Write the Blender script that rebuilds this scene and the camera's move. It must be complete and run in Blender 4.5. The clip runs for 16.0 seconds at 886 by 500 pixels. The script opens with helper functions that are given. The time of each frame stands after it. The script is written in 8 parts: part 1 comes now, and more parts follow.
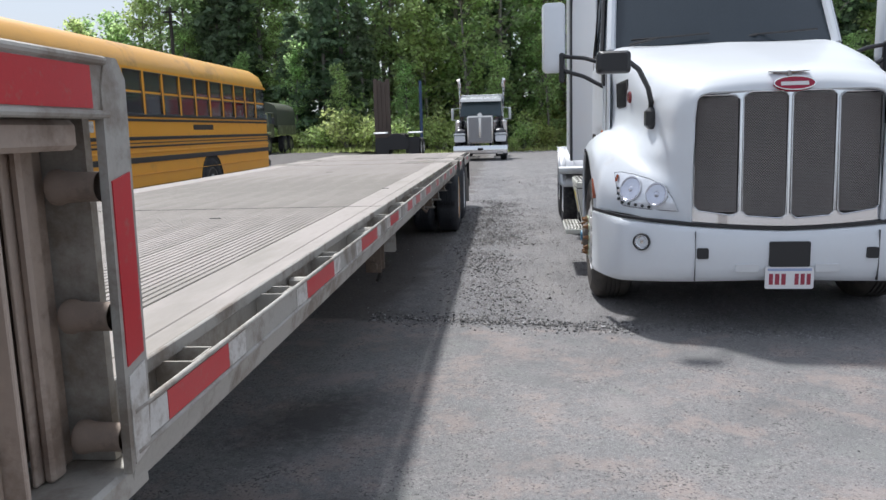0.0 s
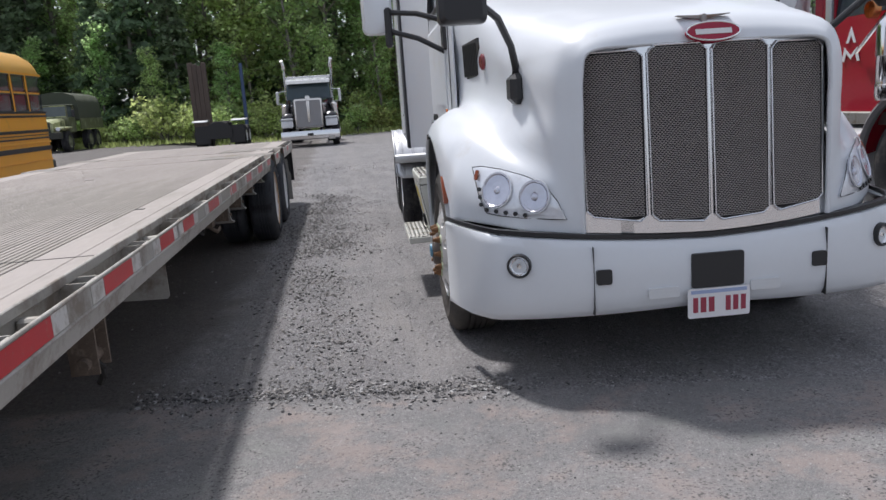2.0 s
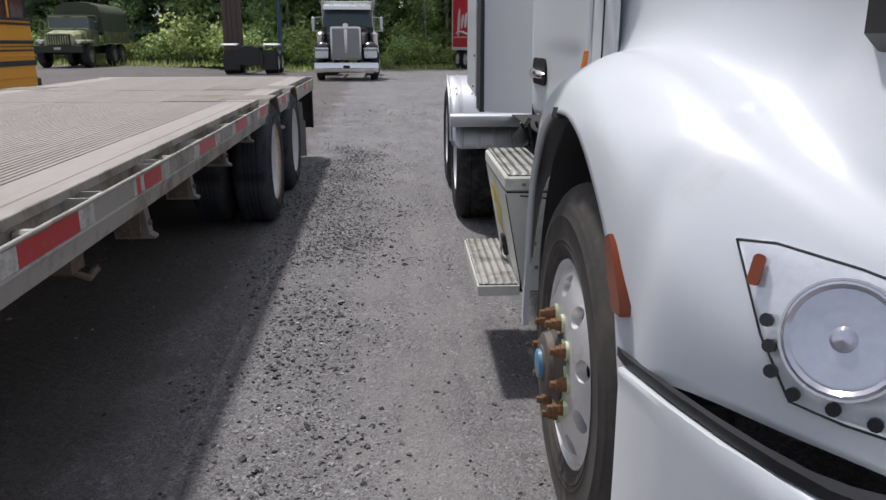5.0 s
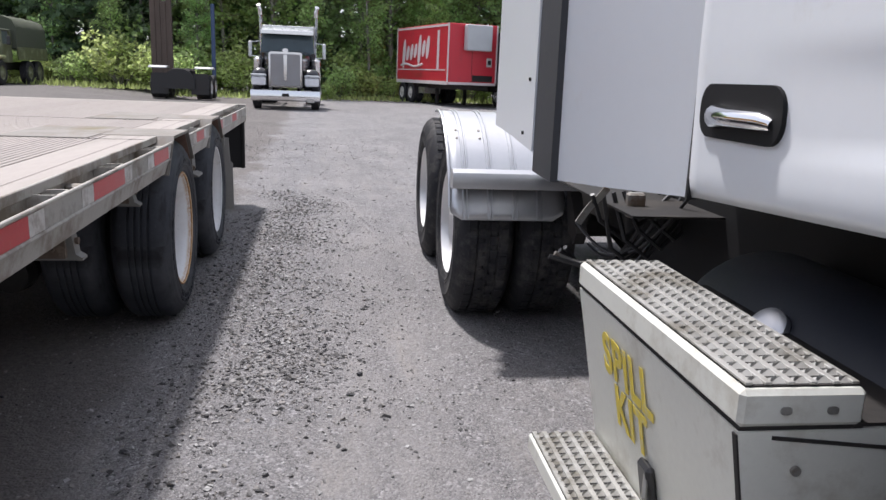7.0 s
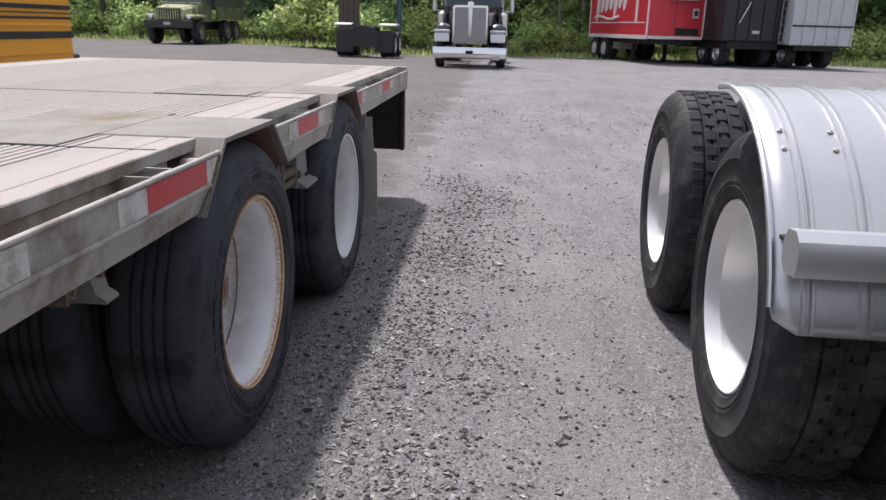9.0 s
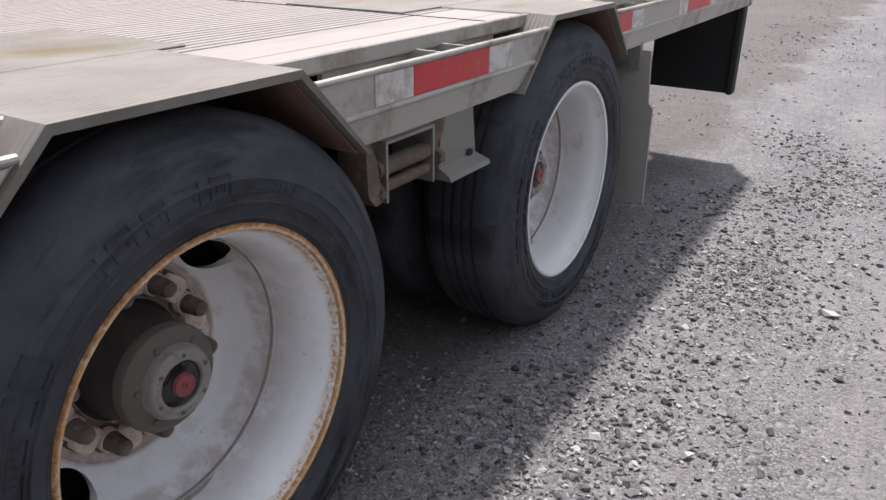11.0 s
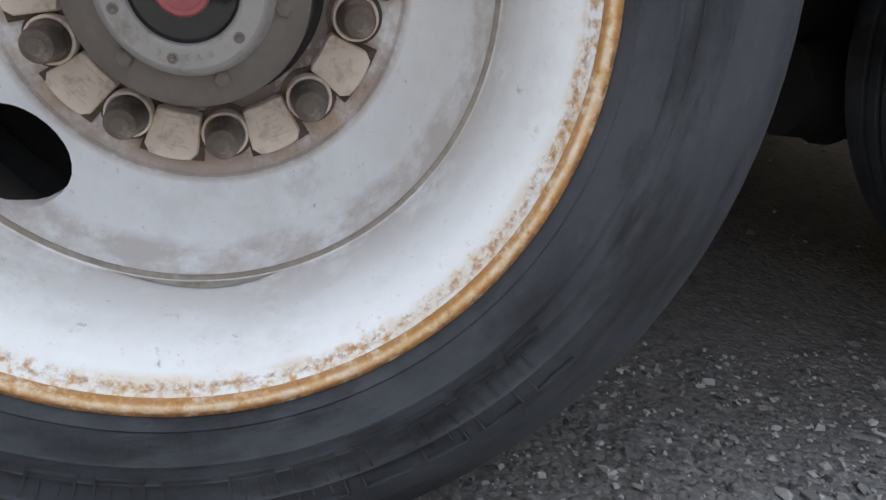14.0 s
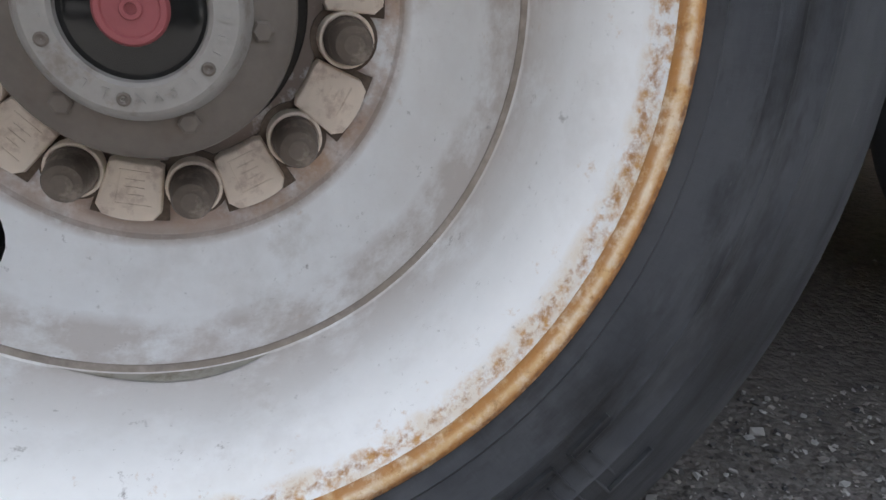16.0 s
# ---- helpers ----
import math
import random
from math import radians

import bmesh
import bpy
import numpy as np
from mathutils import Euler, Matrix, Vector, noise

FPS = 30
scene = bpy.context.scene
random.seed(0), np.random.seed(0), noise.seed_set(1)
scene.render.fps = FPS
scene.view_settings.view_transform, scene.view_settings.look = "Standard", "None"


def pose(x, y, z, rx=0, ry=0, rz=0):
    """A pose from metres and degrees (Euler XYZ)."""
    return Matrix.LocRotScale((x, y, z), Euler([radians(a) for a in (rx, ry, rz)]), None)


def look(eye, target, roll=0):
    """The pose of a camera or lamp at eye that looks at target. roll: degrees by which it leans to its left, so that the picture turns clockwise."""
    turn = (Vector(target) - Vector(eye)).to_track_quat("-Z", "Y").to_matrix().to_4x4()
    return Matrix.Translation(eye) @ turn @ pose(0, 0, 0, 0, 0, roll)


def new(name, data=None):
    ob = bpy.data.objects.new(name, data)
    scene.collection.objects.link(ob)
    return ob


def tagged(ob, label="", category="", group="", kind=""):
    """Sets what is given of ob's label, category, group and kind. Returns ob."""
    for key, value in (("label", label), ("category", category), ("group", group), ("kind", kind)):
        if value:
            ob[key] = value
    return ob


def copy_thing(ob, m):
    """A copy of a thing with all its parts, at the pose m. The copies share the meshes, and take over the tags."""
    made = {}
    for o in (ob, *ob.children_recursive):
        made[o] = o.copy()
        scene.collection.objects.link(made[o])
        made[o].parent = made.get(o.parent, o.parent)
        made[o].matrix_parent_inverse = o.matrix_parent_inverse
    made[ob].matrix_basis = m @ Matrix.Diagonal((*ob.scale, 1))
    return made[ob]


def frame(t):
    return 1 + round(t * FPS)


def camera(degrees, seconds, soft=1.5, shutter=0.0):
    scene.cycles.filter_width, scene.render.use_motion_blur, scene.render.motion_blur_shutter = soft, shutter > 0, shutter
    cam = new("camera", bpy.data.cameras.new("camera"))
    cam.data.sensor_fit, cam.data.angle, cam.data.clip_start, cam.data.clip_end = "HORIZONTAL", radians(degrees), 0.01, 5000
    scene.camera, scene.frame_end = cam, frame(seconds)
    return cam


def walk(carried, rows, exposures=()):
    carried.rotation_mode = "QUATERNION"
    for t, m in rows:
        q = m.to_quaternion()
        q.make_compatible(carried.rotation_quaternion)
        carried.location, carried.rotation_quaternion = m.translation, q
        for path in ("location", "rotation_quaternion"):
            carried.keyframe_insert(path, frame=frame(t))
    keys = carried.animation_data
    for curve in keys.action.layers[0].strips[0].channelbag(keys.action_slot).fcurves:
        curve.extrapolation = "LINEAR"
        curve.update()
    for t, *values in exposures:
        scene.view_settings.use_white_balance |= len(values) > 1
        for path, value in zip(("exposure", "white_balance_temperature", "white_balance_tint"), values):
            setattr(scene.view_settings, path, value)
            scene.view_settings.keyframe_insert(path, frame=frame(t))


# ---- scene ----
# camera: seconds, eye, then heading, pitch and lean in degrees
cam = camera(60.68, 16.0, soft=1.5)
ROWS = [
    (0.00, 0.642, -10.503, 1.422, 4.79, -9.06, -1.56),
    (0.50, 0.659, -10.080, 1.391, 0.35, -7.94, -1.95),
    (1.00, 0.647, -9.667, 1.398, -6.40, -8.37, -2.83),
    (1.50, 0.739, -9.257, 1.385, -12.20, -9.89, -4.35),
    (2.00, 0.777, -8.774, 1.415, -7.07, -10.97, -3.92),
    (2.50, 0.791, -8.346, 1.397, -4.07, -11.18, -3.71),
    (3.00, 0.830, -7.928, 1.397, -1.33, -9.72, -3.16),
    (3.20, 0.850, -7.752, 1.408, -0.79, -9.52, -2.45),
    (5.30, 0.842, -5.850, 1.394, -4.81, -15.68, 0.11),
    (5.50, 0.822, -5.679, 1.367, -4.30, -15.10, 0.12),
    (6.00, 0.730, -5.147, 1.386, -4.26, -14.42, 0.37),
    (6.50, 0.684, -4.685, 1.364, -8.04, -13.69, 0.84),
    (7.00, 0.710, -4.152, 1.323, -9.64, -12.83, 2.30),
    (7.50, 0.687, -3.645, 1.340, -6.79, -12.37, 2.44),
    (8.00, 0.703, -3.174, 1.360, -2.30, -14.75, 0.34),
    (8.20, 0.728, -2.975, 1.336, -0.64, -14.83, 0.18),
    (10.30, 0.733, -1.137, 1.258, 15.97, -21.12, 2.06),
    (10.50, 0.764, -1.035, 1.246, 19.59, -21.51, 1.37),
    (11.00, 0.830, -0.691, 1.202, 31.73, -23.34, 0.64),
    (11.50, 0.779, -0.411, 1.197, 45.49, -26.45, -0.53),
    (12.00, 0.760, -0.221, 1.155, 61.19, -26.37, -2.82),
    (12.50, 0.692, -0.104, 1.144, 71.18, -25.78, -3.30),
    (13.00, 0.546, 0.001, 0.844, 77.83, -24.05, -2.35),
    (13.50, 0.492, 0.029, 0.596, 78.49, -18.94, 3.02),
    (14.00, 0.506, 0.071, 0.525, 76.96, -21.81, 4.81),
    (14.50, 0.476, 0.074, 0.456, 76.86, -24.24, 5.85),
    (15.00, 0.458, 0.059, 0.473, 78.59, -22.07, 4.32),
    (15.50, 0.416, 0.039, 0.516, 78.42, -18.28, 2.79),
    (16.00, 0.374, 0.058, 0.506, 74.70, -19.87, 2.35),
]


def aim(x, y, z, yaw, pitch, lean):
    a, p = radians(yaw), radians(pitch)
    ahead = Vector((-math.sin(a) * math.cos(p), math.cos(a) * math.cos(p), math.sin(p)))
    return look((x, y, z), Vector((x, y, z)) + ahead, lean)


walk(cam, [(r[0], aim(*r[1:])) for r in ROWS], exposures=[(0.0, 0.38, 6250, 10), (0.5, 0.16, 6250, 10), (1.0, 0.12, 6350, 11), (1.6, 0.06, 6400, 12), (2.0, 0.18, 6350, 13), (2.5, 0.17, 6350, 14), (3.0, 0.33, 6400, 14), (5.5, -0.06, 6400, 14), (6.0, 0.02, 6400, 14), (6.5, 0.53, 6400, 14), (7.0, 0.6, 6400, 15), (7.5, 0.58, 6400, 15), (8.2, 0.42, 6450, 16), (10.3, 0.68, 6450, 15), (11.0, 0.74, 6550, 15), (11.5, 1.25, 6650, 15), (12.0, 1.43, 6900, 17), (12.5, 1.5, 7050, 19), (13.0, 2.15, 6950, 15), (13.5, 1.86, 6600, 7), (14.0, 1.82, 6550, 7), (14.5, 2.24, 6550, 7), (15.0, 2.14, 6600, 8), (15.5, 1.98, 6600, 8), (16.0, 1.7, 6650, 8)])

# ---- light: a high sun behind thin cloud, sky all round ----
SUN_FALL = Vector((0.23, -0.45, -1.0)).normalized()
world = bpy.data.worlds.new("world")
scene.world = world
world.use_nodes = True
sky = world.node_tree.nodes.new("ShaderNodeTexSky")
sky.sky_type, sky.sun_disc = "NISHITA", False
sky.sun_elevation = math.asin(-SUN_FALL.z)
sky.sun_rotation = math.atan2(-SUN_FALL.x, -SUN_FALL.y)
sky.air_density, sky.dust_density, sky.ozone_density = 1.0, 3.0, 1.0
background = world.node_tree.nodes["Background"]
background.inputs["Strength"].default_value = 0.107
cloud = world.node_tree.nodes.new("ShaderNodeMix")
cloud.data_type = "RGBA"
cloud.inputs[0].default_value = 0.62
cloud.inputs[7].default_value = (5.5, 5.85, 6.4, 1)
world.node_tree.links.new(sky.outputs[0], cloud.inputs[6])
world.node_tree.links.new(cloud.outputs[2], background.inputs["Color"])
sun_data = bpy.data.lights.new("sun", "SUN")
sun_data.energy, sun_data.angle, sun_data.color = 3.2, radians(4.0), (1.0, 0.985, 0.955)
sun = new("sun", sun_data)
sun.matrix_world = look((0, 0, 60), Vector((0, 0, 60)) + SUN_FALL)


# ---- materials ----
def mat(name, col, rough=0.6, metal=0.0, var=0.12, big=2.0, fine=60.0, bump=0.1, depth=0.004, dirt=None, amount=0.0,
        dirt_scale=3.0, coat=0.0, stretch=(1, 1, 1), rnd=0.0, rough_var=0.1):
    """A surface of one base colour with variation at two scales, fine relief and an optional second colour in stains."""
    m = bpy.data.materials.new(name)
    m.use_nodes = True
    t, link = m.node_tree, m.node_tree.links.new
    b = t.nodes["Principled BSDF"]
    co = t.nodes.new("ShaderNodeTexCoord")
    mp = t.nodes.new("ShaderNodeMapping")
    mp.inputs["Scale"].default_value = stretch
    link(co.outputs["Object"], mp.inputs["Vector"])

    def noise_node(scale, detail=6.0, rgh=0.6):
        n = t.nodes.new("ShaderNodeTexNoise")
        n.inputs["Scale"].default_value, n.inputs["Detail"].default_value, n.inputs["Roughness"].default_value = scale, detail, rgh
        link(mp.outputs[0], n.inputs["Vector"])
        return n.outputs["Fac"]

    def mth(op, a, bb, c=None):
        n = t.nodes.new("ShaderNodeMath")
        n.operation = op
        for i, v in enumerate((a, bb, c)):
            if v is None:
                continue
            if isinstance(v, (int, float)):
                n.inputs[i].default_value = v
            else:
                link(v, n.inputs[i])
        return n.outputs[0]
    n1, n2 = noise_node(big), noise_node(fine, 4.0)
    f = mth("ADD", mth("MULTIPLY_ADD", n1, 2.2 * var, 1.0 - 1.1 * var), mth("MULTIPLY_ADD", n2, 1.4 * var, -0.7 * var))
    if rnd:
        oi = t.nodes.new("ShaderNodeObjectInfo")
        f = mth("ADD", f, mth("MULTIPLY_ADD", oi.outputs["Random"], 2 * rnd, -rnd))
    mul = t.nodes.new("ShaderNodeVectorMath")
    mul.operation = "SCALE"
    mul.inputs[0].default_value = col[:3]
    link(f, mul.inputs["Scale"])
    out = mul.outputs[0]
    if dirt:
        ramp = t.nodes.new("ShaderNodeValToRGB")
        ramp.color_ramp.elements[0].position, ramp.color_ramp.elements[1].position = 0.62 - 0.35 * amount, 0.72 - 0.25 * amount
        link(noise_node(dirt_scale, 8.0, 0.7), ramp.inputs[0])
        mix = t.nodes.new("ShaderNodeMix")
        mix.data_type = "RGBA"
        link(mth("MULTIPLY", ramp.outputs[0], min(1.0, 0.4 + amount)), mix.inputs["Factor"])
        link(out, mix.inputs[6])
        mix.inputs[7].default_value = (*dirt, 1)
        out = mix.outputs[2]
    link(out, b.inputs["Base Color"])
    b.inputs["Metallic"].default_value = metal
    link(mth("MULTIPLY_ADD", n1, 2 * rough_var, rough - rough_var), b.inputs["Roughness"])
    if coat:
        b.inputs["Coat Weight"].default_value, b.inputs["Coat Roughness"].default_value = coat, 0.06
    if bump:
        bp = t.nodes.new("ShaderNodeBump")
        bp.inputs["Strength"].default_value, bp.inputs["Distance"].default_value = bump, depth
        link(n2, bp.inputs["Height"])
        link(bp.outputs[0], b.inputs["Normal"])
    return m


def glass(name, tint=(0.75, 0.82, 0.82), rough=0.02):
    m = mat(name, tint, rough=rough + 0.02, var=0.03, bump=0.0, rough_var=0.01)
    b = m.node_tree.nodes["Principled BSDF"]
    b.inputs["Transmission Weight"].default_value, b.inputs["IOR"].default_value = 0.9, 1.45
    return m


ALU = mat("worn_aluminium", (0.43, 0.41, 0.375), rough=0.6, metal=0.4, var=0.16, big=1.2, fine=90, bump=0.12, depth=0.002,
          dirt=(0.20, 0.16, 0.125), amount=0.4, dirt_scale=4)
DECK = mat("weathered_deck_aluminium", (0.352, 0.314, 0.289), rough=0.72, metal=0.15, var=0.16, big=0.9, fine=40, bump=0.2, depth=0.002,
           dirt=(0.25, 0.23, 0.20), amount=0.4, dirt_scale=1.6, stretch=(1, 0.25, 1), rnd=0.05)


def spill(m, centre, along, across, colour):
    """An old dried spill on a surface: soft, ragged, longer one way."""
    t, link = m.node_tree, m.node_tree.links.new
    b = t.nodes["Principled BSDF"]
    place = t.nodes.new("ShaderNodeNewGeometry").outputs["Position"]
    mp = t.nodes.new("ShaderNodeMapping")
    mp.vector_type = "TEXTURE"
    mp.inputs["Location"].default_value, mp.inputs["Scale"].default_value = centre, (across, along, 1.0)
    mp.inputs["Rotation"].default_value = (0, 0, radians(-28))
    link(place, mp.inputs["Vector"])
    n = t.nodes.new("ShaderNodeTexNoise")
    n.inputs["Scale"].default_value, n.inputs["Detail"].default_value, n.inputs["Roughness"].default_value = 14.0, 7.0, 0.7
    link(place, n.inputs["Vector"])
    dist = t.nodes.new("ShaderNodeVectorMath")
    dist.operation = "LENGTH"
    link(mp.outputs[0], dist.inputs[0])
    ragged = t.nodes.new("ShaderNodeMath")
    ragged.operation = "MULTIPLY_ADD"
    link(n.outputs["Fac"], ragged.inputs[0])
    ragged.inputs[1].default_value = 1.3
    link(dist.outputs["Value"], ragged.inputs[2])
    mr = t.nodes.new("ShaderNodeMapRange")
    mr.inputs["From Min"].default_value, mr.inputs["From Max"].default_value, mr.inputs["To Max"].default_value = 1.7, 0.9, 0.85
    link(ragged.outputs[0], mr.inputs["Value"])
    mix = t.nodes.new("ShaderNodeMix")
    mix.data_type = "RGBA"
    link(mr.outputs[0], mix.inputs["Factor"])
    link(b.inputs["Base Color"].links[0].from_socket, mix.inputs[6])
    mix.inputs[7].default_value = (*colour, 1)
    link(mix.outputs[2], b.inputs["Base Color"])


COVER = mat("scuffed_cover_plate", (0.242, 0.224, 0.205), rough=0.68, metal=0.25, var=0.18, big=2.0, fine=70, bump=0.15, depth=0.002, dirt=(0.19, 0.15, 0.115), amount=0.3, dirt_scale=7, stretch=(1, 0.4, 1))
spill(COVER, (-0.46, 0.11, 0.985), 0.17, 0.085, (0.155, 0.125, 0.055))


def grooved(m, pitch, depth):
    """Fine lines along the trailer, with dirt in them, worn away in places."""
    t, link = m.node_tree, m.node_tree.links.new
    b = t.nodes["Principled BSDF"]
    place = t.nodes.new("ShaderNodeNewGeometry").outputs["Position"]
    wave = t.nodes.new("ShaderNodeTexWave")
    wave.bands_direction = "X"
    wave.inputs["Scale"].default_value, wave.inputs["Distortion"].default_value, wave.inputs["Detail"].default_value = 0.314 / pitch, 0.6, 2.0
    link(place, wave.inputs["Vector"])
    n = t.nodes.new("ShaderNodeTexNoise")
    n.inputs["Scale"].default_value, n.inputs["Detail"].default_value = 5.0, 7.0
    link(place, n.inputs["Vector"])
    worn = t.nodes.new("ShaderNodeMapRange")
    worn.inputs["From Min"].default_value, worn.inputs["From Max"].default_value = 0.40, 0.62
    link(n.outputs["Fac"], worn.inputs["Value"])
    low = t.nodes.new("ShaderNodeMath")
    low.operation = "MULTIPLY"
    link(worn.outputs[0], low.inputs[0])
    link(wave.outputs["Fac"], low.inputs[1])
    dirt = t.nodes.new("ShaderNodeMix")
    dirt.data_type, dirt.blend_type = "RGBA", "MULTIPLY"
    link(low.outputs[0], dirt.inputs["Factor"])
    link(b.inputs["Base Color"].links[0].from_socket, dirt.inputs[6])
    dirt.inputs[7].default_value = (0.66, 0.63, 0.57, 1)
    link(dirt.outputs[2], b.inputs["Base Color"])
    bp = t.nodes.new("ShaderNodeBump")
    bp.inputs["Strength"].default_value, bp.inputs["Distance"].default_value = 0.5, depth
    bp.invert = True
    link(low.outputs[0], bp.inputs["Height"])
    link(bp.outputs[0], b.inputs["Normal"])


grooved(COVER, 0.012, 0.0015)
BRIGHT = mat("polished_aluminium", (0.62, 0.625, 0.64), rough=0.36, metal=0.8, var=0.06, big=3, fine=50, bump=0.05, depth=0.002)
CHROME_WORN = mat("worn_chrome", (0.74, 0.74, 0.75), rough=0.24, metal=0.95, var=0.06, bump=0.0)
CHROME = mat("chrome", (0.85, 0.85, 0.86), rough=0.1, metal=1.0, var=0.04, bump=0.0, rough_var=0.04)
STEEL = mat("dull_steel", (0.32, 0.31, 0.29), rough=0.55, metal=0.7, var=0.2, big=4, fine=70, bump=0.2,
            dirt=(0.16, 0.09, 0.05), amount=0.35, dirt_scale=9)
DARK = mat("black_frame_paint", (0.028, 0.026, 0.025), rough=0.72, var=0.3, big=3, fine=40, bump=0.15, dirt=(0.055, 0.047, 0.040), amount=0.22)
DARK.node_tree.nodes["Principled BSDF"].inputs["Specular IOR Level"].default_value = 0.25
PLASTIC = mat("black_plastic", (0.022, 0.022, 0.024), rough=0.42, var=0.12, fine=200, bump=0.12, depth=0.001)
RUBBER_DUSTY = mat("dusty_tyre_rubber", (0.078, 0.072, 0.067), rough=0.75, var=0.3, big=5, fine=45, bump=0.25, depth=0.002, dirt=(0.12, 0.105, 0.09), amount=0.4, dirt_scale=6)
RUBBER = mat("tyre_rubber", (0.030, 0.030, 0.033), rough=0.72, var=0.25, big=5, fine=45, bump=0.25, depth=0.002,
             dirt=(0.085, 0.08, 0.075), amount=0.35, dirt_scale=7)


def round_coords(t, link):
    """Distance from the wheel's axis, and the turn round it."""
    co = t.nodes.new("ShaderNodeTexCoord")
    sep = t.nodes.new("ShaderNodeSeparateXYZ")
    link(co.outputs["Object"], sep.inputs[0])

    def m2(op, a, b):
        n = t.nodes.new("ShaderNodeMath")
        n.operation = op
        for k, v in enumerate((a, b)):
            if isinstance(v, (int, float)):
                n.inputs[k].default_value = v
            else:
                link(v, n.inputs[k])
        return n.outputs[0]
    r = m2("SQRT", m2("ADD", m2("MULTIPLY", sep.outputs["Y"], sep.outputs["Y"]), m2("MULTIPLY", sep.outputs["Z"], sep.outputs["Z"])), 0)
    return co.outputs["Object"], r, m2("ARCTAN2", sep.outputs["Z"], sep.outputs["Y"]), m2


def stained(name, col, stains, **kw):
    """A wheel surface with stains that ring its axis: rows of (colour, radius from, to, softness, grain, threshold, strength)."""
    m = mat(name, col, **kw)
    t, link = m.node_tree, m.node_tree.links.new
    b = t.nodes["Principled BSDF"]
    co, r, turn, m2 = round_coords(t, link)
    out = b.inputs["Base Color"].links[0].from_socket
    for c, r0, r1, soft, grain, level, strength in stains:
        n = t.nodes.new("ShaderNodeTexNoise")
        n.inputs["Scale"].default_value, n.inputs["Detail"].default_value, n.inputs["Roughness"].default_value = grain, 6.0, 0.7
        link(co, n.inputs["Vector"])
        rr = m2("ADD", r, m2("MULTIPLY", m2("SUBTRACT", n.outputs["Fac"], 0.5), 1.2 * soft))
        ramps = []
        for lo, hi in ((r0 - soft, r0), (r1 + soft, r1)):
            mr = t.nodes.new("ShaderNodeMapRange")
            mr.inputs["From Min"].default_value, mr.inputs["From Max"].default_value = lo, hi
            link(rr, mr.inputs["Value"])
            ramps.append(mr.outputs[0])
        th = t.nodes.new("ShaderNodeMapRange")
        th.inputs["From Min"].default_value, th.inputs["From Max"].default_value = level - 0.08, level + 0.08
        link(n.outputs["Fac"], th.inputs["Value"])
        fac = m2("MULTIPLY", m2("MULTIPLY", m2("MULTIPLY", ramps[0], ramps[1]), th.outputs[0]), strength)
        mix = t.nodes.new("ShaderNodeMix")
        mix.data_type = "RGBA"
        link(fac, mix.inputs["Factor"])
        link(out, mix.inputs[6])
        mix.inputs[7].default_value = (*c, 1)
        out = mix.outputs[2]
    link(out, b.inputs["Base Color"])
    return m


def tyre_material():
    m = mat("weathered_tyre_rubber", (0.046, 0.049, 0.057), rough=0.60, var=0.25, big=6, fine=60, bump=0.0)
    t, link = m.node_tree, m.node_tree.links.new
    b = t.nodes["Principled BSDF"]
    co, r, turn, m2 = round_coords(t, link)
    out = b.inputs["Base Color"].links[0].from_socket
    height = None
    for c, rs, ts, lo, hi, k in (((0.086, 0.089, 0.098), 12.0, 1.3, 0.50, 0.72, 0.7), ((0.068, 0.071, 0.079), 9.0, 2.3, 0.47, 0.64, 0.75), ((0.020, 0.020, 0.022), 16.0, 1.6, 0.51, 0.65, 0.85), ((0.10, 0.10, 0.105), 130.0, 6.0, 0.67, 0.73, 0.6), ((0.013, 0.013, 0.015), 30.0, 2.2, 0.56, 0.72, 0.8), ((0.12, 0.12, 0.125), 25.0, 60.0, 0.72, 0.76, 0.5)):
        v = t.nodes.new("ShaderNodeCombineXYZ")
        link(m2("MULTIPLY", r, rs), v.inputs[0])
        link(m2("MULTIPLY", turn, ts), v.inputs[1])
        n = t.nodes.new("ShaderNodeTexNoise")
        n.inputs["Scale"].default_value, n.inputs["Detail"].default_value, n.inputs["Roughness"].default_value = 1.0, 6.0, 0.65
        link(v.outputs[0], n.inputs["Vector"])
        mr = t.nodes.new("ShaderNodeMapRange")
        mr.inputs["From Min"].default_value, mr.inputs["From Max"].default_value, mr.inputs["To Max"].default_value = lo, hi, k
        link(n.outputs["Fac"], mr.inputs["Value"])
        mix = t.nodes.new("ShaderNodeMix")
        mix.data_type = "RGBA"
        link(mr.outputs[0], mix.inputs["Factor"])
        link(out, mix.inputs[6])
        mix.inputs[7].default_value = (*c, 1)
        out = mix.outputs[2]
        height = n.outputs["Fac"] if height is None else m2("ADD", height, n.outputs["Fac"])
    link(out, b.inputs["Base Color"])
    bp = t.nodes.new("ShaderNodeBump")
    bp.inputs["Strength"].default_value, bp.inputs["Distance"].default_value = 0.35, 0.002
    link(height, bp.inputs["Height"])
    link(bp.outputs[0], b.inputs["Normal"])
    return m


